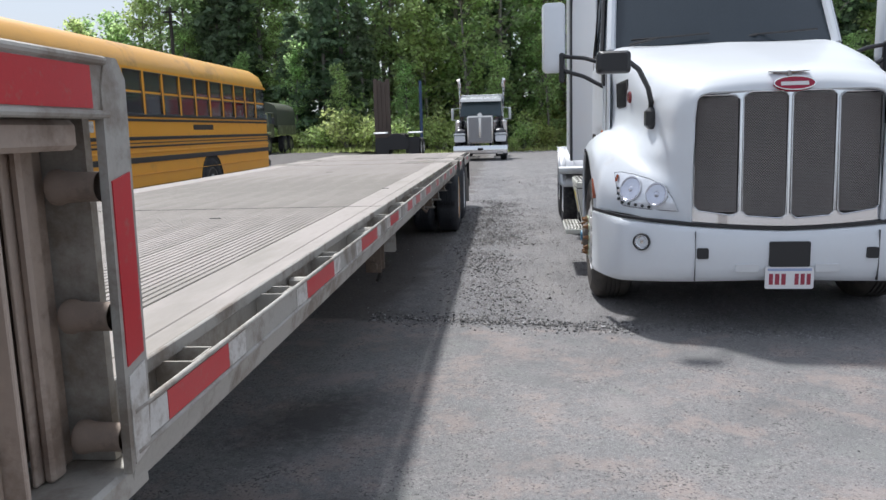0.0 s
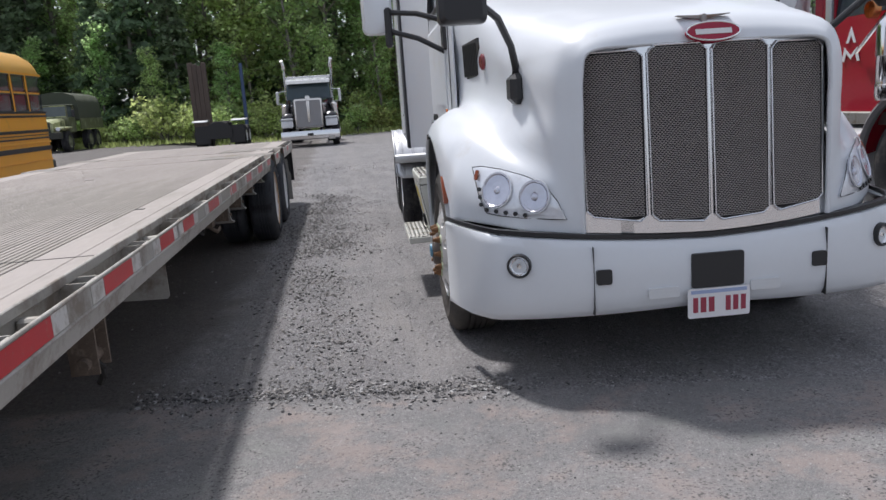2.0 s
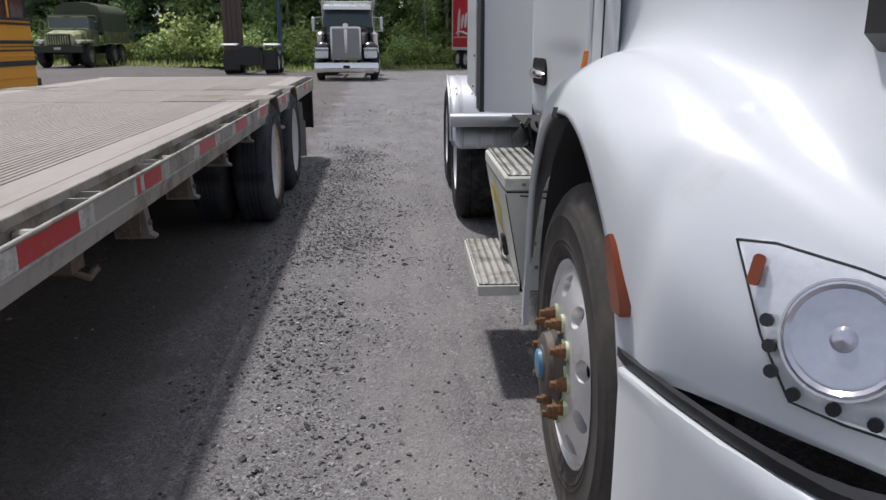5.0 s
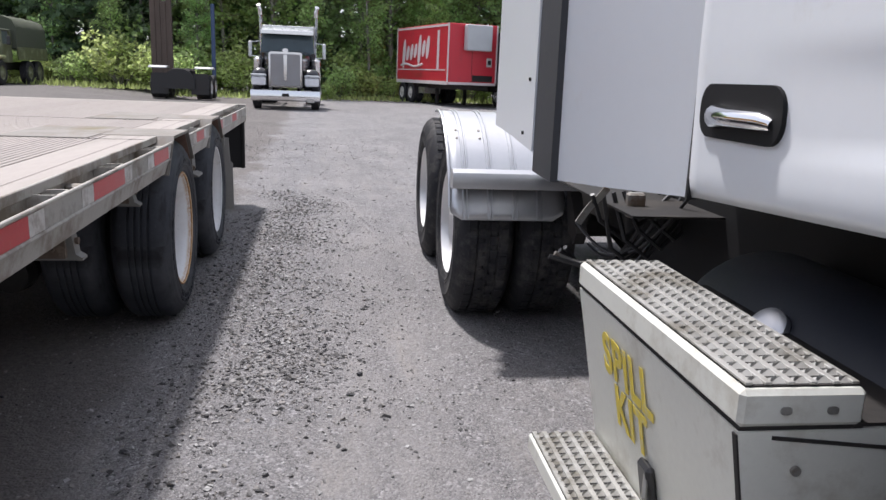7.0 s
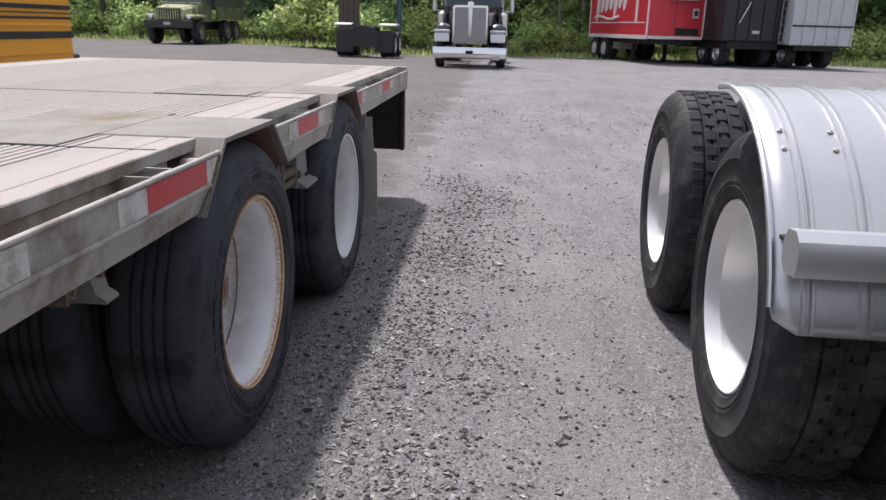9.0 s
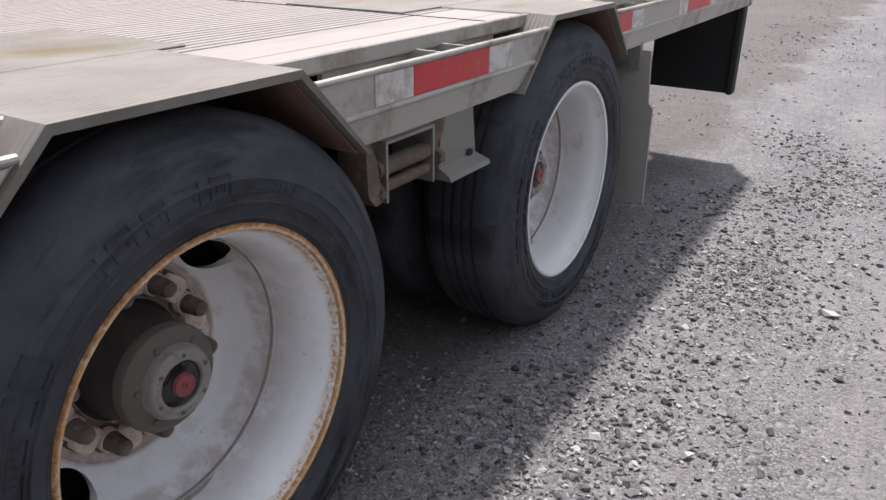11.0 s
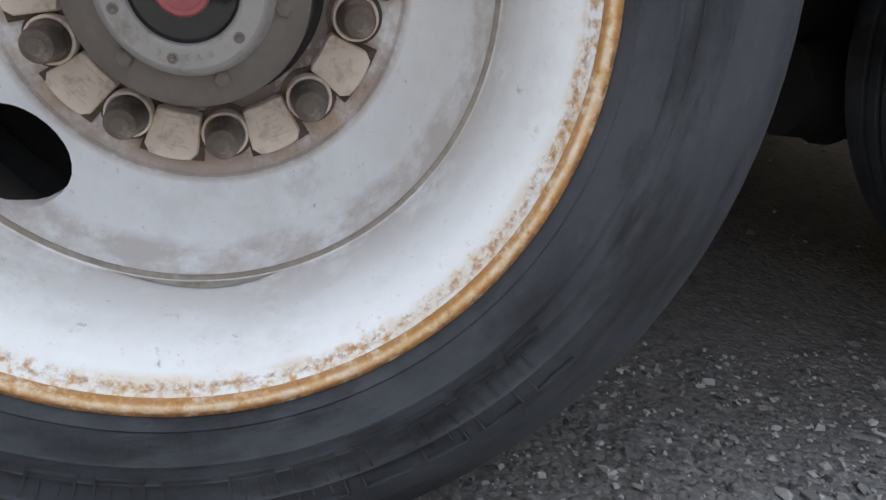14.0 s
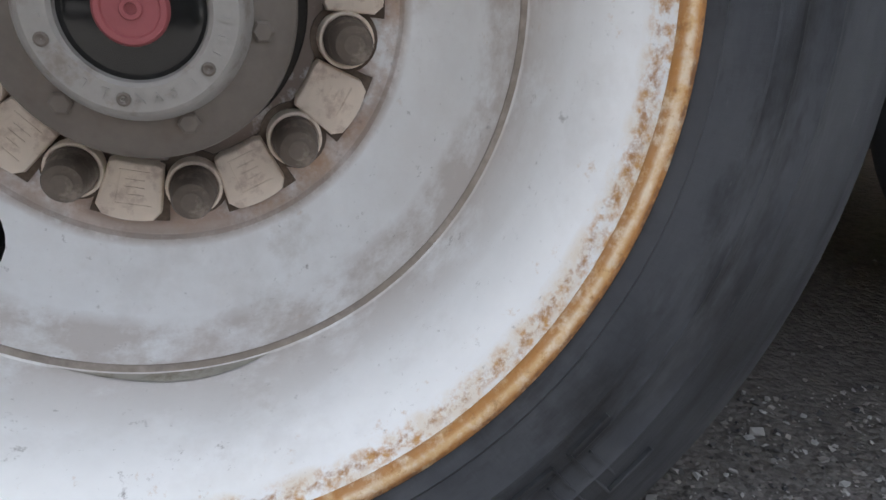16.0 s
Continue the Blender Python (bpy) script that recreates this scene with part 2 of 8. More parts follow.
RUBBER_OLD = tyre_material()
for m in (RUBBER_OLD, RUBBER, RUBBER_DUSTY):
    m.node_tree.nodes["Principled BSDF"].inputs["Specular IOR Level"].default_value = 0.18
WHEEL = stained("chalky_white_wheel_paint", (0.82, 0.825, 0.835), [
    ((0.64, 0.53, 0.47), 0.10, 0.186, 0.010, 14, 0.42, 0.65), ((0.34, 0.28, 0.24), 0.184, 0.190, 0.006, 30, 0.42, 0.6), ((0.42, 0.35, 0.31), 0.2440, 0.2560, 0.006, 14, 0.46, 0.6), ((0.62, 0.56, 0.54), 0.19, 0.250, 0.02, 6, 0.48, 0.22),
    # the darkest inner ring is brown dirt with hub and pad shadow put in
    ((0.17, 0.115, 0.085), 0.10, 0.138, 0.010, 25, 0.36, 0.9), ((0.40, 0.27, 0.20), 0.14, 0.178, 0.012, 14, 0.44, 0.8), ((0.46, 0.27, 0.13), 0.165, 0.184, 0.006, 17, 0.58, 0.5), ((0.66, 0.50, 0.30), 0.2835, 0.30, 0.004, 30, 0.50, 0.45), ((0.52, 0.25, 0.05), 0.2850, 0.30, 0.0035, 95, 0.565, 0.9), ((0.36, 0.15, 0.03), 0.2855, 0.2872, 0.0015, 130, 0.55, 0.85), ((0.50, 0.27, 0.09), 0.272, 0.30, 0.006, 75, 0.70, 0.7),
    ((0.13, 0.11, 0.10), 0.12, 0.29, 0.01, 62, 0.715, 0.95), ((0.20, 0.18, 0.17), 0.11, 0.285, 0.01, 160, 0.715, 0.85), ((0.50, 0.47, 0.44), 0.18, 0.275, 0.02, 7, 0.60, 0.28), ((0.45, 0.27, 0.12), 0.12, 0.28, 0.01, 33, 0.74, 0.7)],
    rough=0.45, var=0.06, big=4, fine=60, bump=0.05, dirt=(0.50, 0.46, 0.42), amount=0.1, dirt_scale=9)
RUST = stained("rusted_flange", (0.70, 0.58, 0.44), [((0.56, 0.33, 0.13), 0.285, 0.31, 0.004, 55, 0.50, 0.8), ((0.42, 0.18, 0.045), 0.2965, 0.31, 0.003, 60, 0.42, 0.9), ((0.40, 0.17, 0.04), 0.20, 0.2900, 0.002, 70, 0.44, 0.85), ((0.20, 0.09, 0.04), 0.2985, 0.31, 0.002, 85, 0.50, 0.9), ((0.24, 0.11, 0.05), 0.29, 0.31, 0.004, 110, 0.66, 0.8)],
               rough=0.8, var=0.2, big=30, fine=150, bump=0.35, depth=0.002)
RUSTY = mat("brown_rusty_steel", (0.115, 0.085, 0.065), rough=0.85, var=0.35, big=25, fine=120, bump=0.4, depth=0.002,
            dirt=(0.22, 0.17, 0.13), amount=0.3, dirt_scale=30)
WELD = mat("dirty_weld", (0.30, 0.255, 0.225), rough=0.85, var=0.5, big=30, fine=120, bump=0.4, depth=0.002, dirt=(0.24, 0.20, 0.16), amount=0.4, dirt_scale=6)
BEIGE = mat("dusty_beige_plastic", (0.80, 0.68, 0.57), rough=0.7, var=0.10, big=20, fine=120, bump=0.15, depth=0.001,
            dirt=(0.46, 0.33, 0.26), amount=0.22, dirt_scale=45)
NUT = mat("dusty_nut_cap", (0.135, 0.108, 0.088), rough=0.8, var=0.3, big=30, fine=140, bump=0.35, depth=0.001, dirt=(0.30, 0.25, 0.21), amount=0.3, dirt_scale=40)
HUBPALE = mat("pale_hub_ring", (0.30, 0.282, 0.268), rough=0.6, metal=0.3, var=0.16, big=22, fine=160, bump=0.2, depth=0.001, dirt=(0.17, 0.13, 0.11), amount=0.25, dirt_scale=35)
HUBGREY = mat("dusty_hub_casting", (0.155, 0.132, 0.115), rough=0.7, metal=0.25, var=0.2, big=15, fine=120, bump=0.25, depth=0.001,
              dirt=(0.14, 0.11, 0.09), amount=0.3, dirt_scale=25)
RED_TAPE = mat("red_reflective_tape", (0.50, 0.022, 0.030), rough=0.34, var=0.12, big=6, fine=160, bump=0.1, depth=0.001,
               dirt=(0.35, 0.16, 0.13), amount=0.15, dirt_scale=30)
WHITE_TAPE = mat("white_reflective_tape", (0.58, 0.56, 0.53), rough=0.45, var=0.16, big=6, fine=160, bump=0.1, depth=0.001,
                 dirt=(0.33, 0.29, 0.25), amount=0.45, dirt_scale=18)
WHITE = mat("white_truck_paint", (0.715, 0.74, 0.77), rough=0.33, var=0.025, big=0.8, fine=30, bump=0.0, coat=0.22, rough_var=0.04,
            dirt=(0.62, 0.60, 0.57), amount=0.04, dirt_scale=2.5)
CREAM = mat("dusty_painted_box", (0.70, 0.70, 0.64), rough=0.5, metal=0.2, var=0.08, big=2.5, fine=60, bump=0.06,
            dirt=(0.46, 0.43, 0.36), amount=0.3, dirt_scale=4)
GLASS_DARK = mat("dark_window_glass", (0.035, 0.045, 0.055), rough=0.06, var=0.2, big=1.0, bump=0.0, rough_var=0.02)
AMBER = mat("amber_lens", (0.72, 0.19, 0.02), rough=0.22, var=0.08, fine=220, bump=0.25, depth=0.001)
RED_PLUG = mat("red_rubber_plug", (0.27, 0.068, 0.075), rough=0.55, var=0.15, big=30, fine=200, bump=0.2, depth=0.001)
BLACK_GLOSS = mat("oil_window", (0.012, 0.012, 0.012), rough=0.15, var=0.2, bump=0.0)


# ---- shapes ----
class Shape:
    """Vertices and faces of one part, put together from simple solids."""

    def __init__(self):
        self.v, self.f = [], []

    def add(self, verts, faces, m=None):
        k = len(self.v)
        self.v += [tuple(m @ Vector(p)) if m else tuple(p) for p in verts]
        self.f += [tuple(k + i for i in q) for q in faces]
        return self

    def box(self, x0, x1, y0, y1, z0, z1, bev=0.0, m=None):
        if bev <= 0:
            vs = [(x, y, z) for x in (x0, x1) for y in (y0, y1) for z in (z0, z1)]
            return self.add(vs, [(0, 1, 3, 2), (4, 6, 7, 5), (0, 4, 5, 1), (2, 3, 7, 6), (0, 2, 6, 4), (1, 5, 7, 3)], m)
        b = min(bev, 0.45 * min(x1 - x0, y1 - y0, z1 - z0))
        vs, ix = [], {}
        for i, x in enumerate((x0, x1)):
            for j, y in enumerate((y0, y1)):
                for k, z in enumerate((z0, z1)):
                    sx, sy, sz = b * (1 - 2 * i), b * (1 - 2 * j), b * (1 - 2 * k)
                    for a, p in enumerate(((x, y + sy, z + sz), (x + sx, y, z + sz), (x + sx, y + sy, z))):
                        ix[i, j, k, a] = len(vs)
                        vs.append(p)
        fs = []
        for s in (0, 1):
            fs.append([ix[s, j, k, 0] for j, k in ((0, 0), (0, 1), (1, 1), (1, 0))][::1 if s == 0 else -1])
            fs.append([ix[i, s, k, 1] for i, k in ((0, 0), (1, 0), (1, 1), (0, 1))][::1 if s == 0 else -1])
            fs.append([ix[i, j, s, 2] for i, j in ((0, 0), (0, 1), (1, 1), (1, 0))][::1 if s == 0 else -1])
        for j in (0, 1):
            for k in (0, 1):
                fs.append([ix[0, j, k, 1], ix[1, j, k, 1], ix[1, j, k, 2], ix[0, j, k, 2]][::1 if j != k else -1])
                fs.append([ix[j, 0, k, 0], ix[j, 1, k, 0], ix[j, 1, k, 2], ix[j, 0, k, 2]][::1 if j == k else -1])
                fs.append([ix[j, k, 0, 0], ix[j, k, 1, 0], ix[j, k, 1, 1], ix[j, k, 0, 1]][::1 if j != k else -1])
        for i in (0, 1):
            for j in (0, 1):
                for k in (0, 1):
                    fs.append([ix[i, j, k, a] for a in ((0, 1, 2) if (i + j + k) % 2 else (0, 2, 1))])
        return self.add(vs, fs, m)

    def rings(self, rings, closed=True, cap0=True, cap1=True, m=None):
        """Skins a row of rings with the same number of points."""
        n = len(rings[0])
        vs = [p for r in rings for p in r]
        fs = []
        for i in range(len(rings) - 1):
            for j in range(n if closed else n - 1):
                a, b = i * n + j, i * n + (j + 1) % n
                fs.append((a, b, b + n, a + n))
        if cap0:
            fs.append(tuple(range(n))[::-1])
        if cap1:
            fs.append(tuple(range((len(rings) - 1) * n, len(rings) * n)))
        return self.add(vs, fs, m)

    def rod(self, p0, p1, r0, r1=None, n=12, caps=True):
        p0, p1 = Vector(p0), Vector(p1)
        q = (p1 - p0).to_track_quat("Z", "Y")
        rr = []
        for p, r in ((p0, r0), (p1, r0 if r1 is None else r1)):
            rr.append([p + q @ Vector((r * math.cos(a), r * math.sin(a), 0)) for a in (2 * math.pi * i / n for i in range(n))])
        return self.rings(rr, cap0=caps, cap1=caps)

    def tube(self, pts, r, n=8):
        pts = [Vector(p) for p in pts]
        rr = []
        for i, p in enumerate(pts):
            d = (pts[min(i + 1, len(pts) - 1)] - pts[max(i - 1, 0)]).normalized()
            q = d.to_track_quat("Z", "Y")
            rad = r[i] if isinstance(r, (list, tuple)) else r
            rr.append([p + q @ Vector((rad * math.cos(a), rad * math.sin(a), 0)) for a in (2 * math.pi * k / n for k in range(n))])
        return self.rings(rr)

    def turned(self, profile, c=(0, 0, 0), n=64, axis="x", cap0=False, cap1=False):
        """Turns rows of (place along the axis, radius) round an axis through c."""
        rr = []
        for h, r in profile:
            ring = []
            for k in range(n):
                a = 2 * math.pi * k / n
                u, w = r * math.cos(a), r * math.sin(a)
                ring.append({"x": (c[0] + h, c[1] + u, c[2] + w), "y": (c[0] + w, c[1] + h, c[2] + u), "z": (c[0] + u, c[1] + w, c[2] + h)}[axis])
            rr.append(ring)
        return self.rings(rr, cap0=cap0, cap1=cap1)

    def prism(self, poly, a, b, axis="y", m=None):
        """A flat outline drawn out along an axis: outline (x, z) along y, (y, z) along x, (x, y) along z."""
        def at(p, h):
            return {"y": (p[0], h, p[1]), "x": (h, p[0], p[1]), "z": (p[0], p[1], h)}[axis]
        return self.rings([[at(p, a) for p in poly], [at(p, b) for p in poly]], m=m)

    def close(self, eps=1e-6):
        """Joins vertices that lie in one place."""
        seen, to, vs = {}, [], []
        for p in self.v:
            k = tuple(round(c / eps / 10) for c in p)
            if k not in seen:
                seen[k] = len(vs)
                vs.append(p)
            to.append(seen[k])
        self.v, self.f = vs, [tuple(to[i] for i in q) for q in self.f]
        return self

    def sheet(self, grid):
        """A skin through rows of points."""
        n = len(grid[0])
        vs = [p for r in grid for p in r]
        fs = [(i * n + j, i * n + j + 1, (i + 1) * n + j + 1, (i + 1) * n + j) for i in range(len(grid) - 1) for j in range(n - 1)]
        return self.add(vs, fs)


def mesh_of(name, shape, material, smooth=35.0):
    me = bpy.data.meshes.new(name)
    me.from_pydata(shape.v, [], shape.f)
    me.validate()
    bm = bmesh.new()
    bm.from_mesh(me)
    bmesh.ops.recalc_face_normals(bm, faces=bm.faces)
    bm.to_mesh(me)
    bm.free()
    if smooth:
        me.polygons.foreach_set("use_smooth", [True] * len(me.polygons))
        me.set_sharp_from_angle(angle=radians(smooth))
    for one in (material if isinstance(material, (list, tuple)) else [material]):
        me.materials.append(one)
    return me


def part(name, shape, material, parent=None, label="", smooth=35.0, thick=0.0):
    """One mesh object, under its thing or part where there is one."""
    ob = new(name, mesh_of(name, shape, material, smooth) if isinstance(shape, Shape) else shape)
    if parent:
        ob.parent = parent
    if thick:
        s = ob.modifiers.new("thickness", "SOLIDIFY")
        s.thickness, s.offset = thick, -1
    return tagged(ob, label=label)


def thing(name, label, category, m=None, group="", kind=""):
    ob = new(name)
    ob.empty_display_size = 0.2
    if m:
        ob.matrix_world = m
    return tagged(ob, label, category, group, kind)


def cut(ob, cutters):
    """Cuts the given solids out of a mesh for good."""
    for s in cutters:
        c = new("cutter", mesh_of("cutter", s, STEEL, 0))
        md = ob.modifiers.new("cut", "BOOLEAN")
        md.operation, md.object, md.solver = "DIFFERENCE", c, "EXACT"
        bpy.context.view_layer.update()
        me = bpy.data.meshes.new_from_object(ob.evaluated_get(bpy.context.evaluated_depsgraph_get()))
        ob.modifiers.clear()
        ob.data = me
        bpy.data.objects.remove(c)
    return ob


def ellipse(cx, cy, rx, ry, n=24):
    return [(cx + rx * math.cos(2 * math.pi * i / n), cy + ry * math.sin(2 * math.pi * i / n)) for i in range(n)]


def rounded(x0, x1, y0, y1, r, n=5):
    """Outline of a rectangle with round corners."""
    out = []
    for cx, cy, a0 in ((x1 - r, y1 - r, 0), (x0 + r, y1 - r, 90), (x0 + r, y0 + r, 180), (x1 - r, y0 + r, 270)):
        out += [(cx + r * math.cos(radians(a0 + 90 * i / n)), cy + r * math.sin(radians(a0 + 90 * i / n))) for i in range(n + 1)]
    return out


# ---- ground: worn paving in front, loose gravel behind it ----
def ground_material():
    m = mat("gravel_and_worn_paving", (0.2, 0.2, 0.2), rough=0.9, bump=0.0)
    t, link = m.node_tree, m.node_tree.links.new
    b = t.nodes["Principled BSDF"]
    co = t.nodes.new("ShaderNodeTexCoord").outputs["Object"]

    def tex(kind, scale, **kw):
        n = t.nodes.new(kind)
        n.inputs["Scale"].default_value = scale
        for k, v in kw.items():
            n.inputs[k].default_value = v
        link(co, n.inputs["Vector"])
        return n

    def ramp(fac, stops):
        n = t.nodes.new("ShaderNodeValToRGB")
        n.color_ramp.elements[0].position, n.color_ramp.elements[0].color = stops[0][0], (*stops[0][1], 1)
        n.color_ramp.elements[1].position, n.color_ramp.elements[1].color = stops[-1][0], (*stops[-1][1], 1)
        for p, c in stops[1:-1]:
            n.color_ramp.elements.new(p).color = (*c, 1)
        link(fac, n.inputs[0])
        return n.outputs[0]

    def mix(fac, a, c, mode="MIX"):
        n = t.nodes.new("ShaderNodeMix")
        n.data_type, n.blend_type = "RGBA", mode
        for v, i in ((fac, 0), (a, 6), (c, 7)):
            if isinstance(v, (int, float)):
                n.inputs[i].default_value = v
            elif isinstance(v, tuple):
                n.inputs[i].default_value = (*v, 1)
            else:
                link(v, n.inputs[i])
        return n.outputs[2]

    def mth(op, a, c):
        n = t.nodes.new("ShaderNodeMath")
        n.operation = op
        for v, i in ((a, 0), (c, 1)):
            if isinstance(v, (int, float)):
                n.inputs[i].default_value = v
            else:
                link(v, n.inputs[i])
        return n.outputs[0]
    sep = t.nodes.new("ShaderNodeSeparateXYZ")
    link(co, sep.inputs[0])
    wob = mth("MULTIPLY", tex("ShaderNodeTexNoise", 3.0, Detail=8.0, Roughness=0.75).outputs["Fac"], 0.30)
    edge = mth("ADD", mth("ADD", sep.outputs["Y"], mth("MULTIPLY", sep.outputs["X"], EDGE_SLOPE)), wob)
    is_gravel = ramp(mth("ADD", edge, 0.5 - EDGE_Y - 0.15), [(0.46, (0, 0, 0)), (0.54, (1, 1, 1))])
    bent = t.nodes.new("ShaderNodeTexNoise")
    bent.inputs["Scale"].default_value, bent.inputs["Detail"].default_value = 70.0, 3.0
    link(co, bent.inputs["Vector"])
    push = t.nodes.new("ShaderNodeVectorMath")
    push.operation = "MULTIPLY_ADD"
    link(bent.outputs["Color"], push.inputs[0])
    push.inputs[1].default_value = (0.011, 0.011, 0.011)
    link(co, push.inputs[2])
    peb, peb2, peb3 = (tex("ShaderNodeTexVoronoi", k, Randomness=1.0) for k in (95.0, 38.0, 210.0))
    for v in (peb, peb2, peb3):
        link(push.outputs[0], v.inputs["Vector"])
    big = tex("ShaderNodeTexNoise", 0.55, Detail=10.0, Roughness=0.65).outputs["Fac"]
    mid = tex("ShaderNodeTexNoise", 3.5, Detail=8.0, Roughness=0.7).outputs["Fac"]
    blot = tex("ShaderNodeTexNoise", 1.3, Detail=6.0, Roughness=0.6).outputs["Fac"]
    fine = tex("ShaderNodeTexNoise", 190.0, Detail=3.0, Roughness=0.7).outputs["Fac"]
    grit = tex("ShaderNodeTexNoise", 45.0, Detail=5.0, Roughness=0.75).outputs["Fac"]
    stones = ramp(peb.outputs["Color"], [(0.0, (0.035, 0.035, 0.037)), (0.35, (0.15, 0.148, 0.15)), (0.7, (0.31, 0.305, 0.305)), (1.0, (0.52, 0.51, 0.505))])
    grains = ramp(peb3.outputs["Color"], [(0.0, (0.05, 0.05, 0.052)), (0.45, (0.17, 0.166, 0.165)), (1.0, (0.40, 0.392, 0.388))])
    patch = tex("ShaderNodeTexNoise", 9.0, Detail=6.0, Roughness=0.7).outputs["Fac"]
    stones = mix(ramp(patch, [(0.42, (0, 0, 0)), (0.54, (1, 1, 1))]), stones, grains)
    dust = ramp(mid, [(0.36, (0, 0, 0)), (0.62, (1, 1, 1))])
    gravel = mix(mth("MULTIPLY", dust, 0.5), stones, (0.275, 0.262, 0.252))
    gravel = mix(ramp(grit, [(0.52, (0, 0, 0)), (0.70, (0.75, 0.75, 0.75))]), gravel, (0.115, 0.112, 0.112))
    lane = mth("ABSOLUTE", mth("ADD", mth("SUBTRACT", sep.outputs["X"], 1.03), mth("MULTIPLY", mth("SUBTRACT", mid, 0.5), 0.9)), 0.0)
    worn = ramp(lane, [(0.08, (0.5, 0.5, 0.5)), (0.42, (0, 0, 0))])
    gravel = mix(worn, gravel, ramp(fine, [(0.3, (0.16, 0.154, 0.150)), (0.5, (0.245, 0.236, 0.230)), (0.7, (0.33, 0.32, 0.31))]))
    strip = mth("ABSOLUTE", mth("ADD", mth("SUBTRACT", sep.outputs["X"], 0.42), mth("MULTIPLY", mth("SUBTRACT", mid, 0.5), 0.8)), 0.0)
    gravel = mix(ramp(strip, [(0.05, (0.35, 0.35, 0.35)), (0.40, (0, 0, 0))]), gravel, mix(1.0, stones, (0.84, 0.86, 0.90), "MULTIPLY"))
    run = t.nodes.new("ShaderNodeMapping")
    run.inputs["Scale"].default_value = (4.2, 0.7, 1.0)
    link(co, run.inputs["Vector"])
    drift = t.nodes.new("ShaderNodeTexNoise")
    drift.inputs["Scale"].default_value, drift.inputs["Detail"].default_value, drift.inputs["Roughness"].default_value = 1.0, 9.0, 0.72
    link(run.outputs[0], drift.inputs["Vector"])
    gravel = mix(ramp(drift.outputs["Fac"], [(0.47, (0, 0, 0)), (0.60, (0.75, 0.75, 0.75))]), gravel, mix(1.0, stones, (0.88, 0.87, 0.87), "MULTIPLY"))
    gravel = mix(ramp(drift.outputs["Fac"], [(0.34, (0.7, 0.7, 0.7)), (0.46, (0, 0, 0))]), gravel, mix(ramp(grit, [(0.4, (0, 0, 0)), (0.6, (1, 1, 1))]), (0.30, 0.282, 0.262), (0.20, 0.19, 0.18)))
    pave = ramp(fine, [(0.3, (0.10, 0.098, 0.097)), (0.5, (0.205, 0.202, 0.199)), (0.7, (0.34, 0.333, 0.327))])
    pave = mix(ramp(mid, [(0.44, (0, 0, 0)), (0.62, (0.75, 0.75, 0.75))]), pave, (0.285, 0.268, 0.258))
    pave = mix(ramp(grit, [(0.52, (0, 0, 0)), (0.62, (0.7, 0.7, 0.7))]), pave, (0.14, 0.138, 0.136))
    pits = tex("ShaderNodeTexNoise", 75.0, Detail=3.0, Roughness=0.6).outputs["Fac"]
    tan = tex("ShaderNodeTexNoise", 2.1, Detail=9.0, Roughness=0.72).outputs["Fac"]
    pave = mix(ramp(tan, [(0.50, (0, 0, 0)), (0.60, (0.65, 0.65, 0.65))]), pave, (0.33, 0.27, 0.24))
    pave = mix(ramp(tan, [(0.36, (0.5, 0.5, 0.5)), (0.46, (0, 0, 0))]), pave, (0.235, 0.245, 0.225))
    clump = ramp(mth("ADD", pits, mth("MULTIPLY", mth("SUBTRACT", mid, 0.5), 0.55)), [(0.60, (0, 0, 0)), (0.66, (0.85, 0.85, 0.85))])
    pave = mix(clump, pave, (0.065, 0.063, 0.062))
    pave = mix(ramp(pits, [(0.30, (0.8, 0.8, 0.8)), (0.36, (0, 0, 0))]), pave, (0.42, 0.41, 0.39))
    pave = mix(ramp(blot, [(0.30, (0.55, 0.55, 0.55)), (0.46, (0, 0, 0))]), pave, (0.16, 0.157, 0.153))
    pave = mix(ramp(blot, [(0.56, (0, 0, 0)), (0.70, (0.5, 0.5, 0.5))]), pave, (0.32, 0.28, 0.265))
    # brown fines under the trailer, toned down to carry its shade as well
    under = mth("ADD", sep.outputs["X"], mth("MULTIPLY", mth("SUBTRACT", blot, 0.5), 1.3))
    shaded_fines = mix(ramp(grit, [(0.42, (0, 0, 0)), (0.60, (1, 1, 1))]), (0.155, 0.138, 0.125), (0.09, 0.081, 0.073))
    gravel = mix(ramp(mth("ADD", under, 0.5), [(0.22, (0.75, 0.75, 0.75)), (0.46, (0, 0, 0))]), gravel, shaded_fines)
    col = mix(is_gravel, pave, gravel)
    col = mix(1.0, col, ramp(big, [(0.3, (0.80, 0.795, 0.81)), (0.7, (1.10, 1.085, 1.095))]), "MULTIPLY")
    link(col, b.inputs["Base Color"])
    b.inputs["Roughness"].default_value = 0.92
    h = mth("ADD", mth("MULTIPLY", mth("SUBTRACT", 0.7, peb.outputs["Distance"]), is_gravel), mth("MULTIPLY", fine, 0.45))
    h = mth("ADD", h, mth("MULTIPLY", mth("MULTIPLY", mth("SUBTRACT", 0.7, peb2.outputs["Distance"]), is_gravel), 0.9))
    h = mth("ADD", h, mth("ADD", mth("MULTIPLY", mid, 1.5), mth("MULTIPLY", grit, 0.8)))
    bp = t.nodes.new("ShaderNodeBump")
    bp.inputs["Strength"].default_value, bp.inputs["Distance"].default_value = 0.6, 0.011
    link(h, bp.inputs["Height"])
    link(bp.outputs[0], b.inputs["Normal"])
    return m


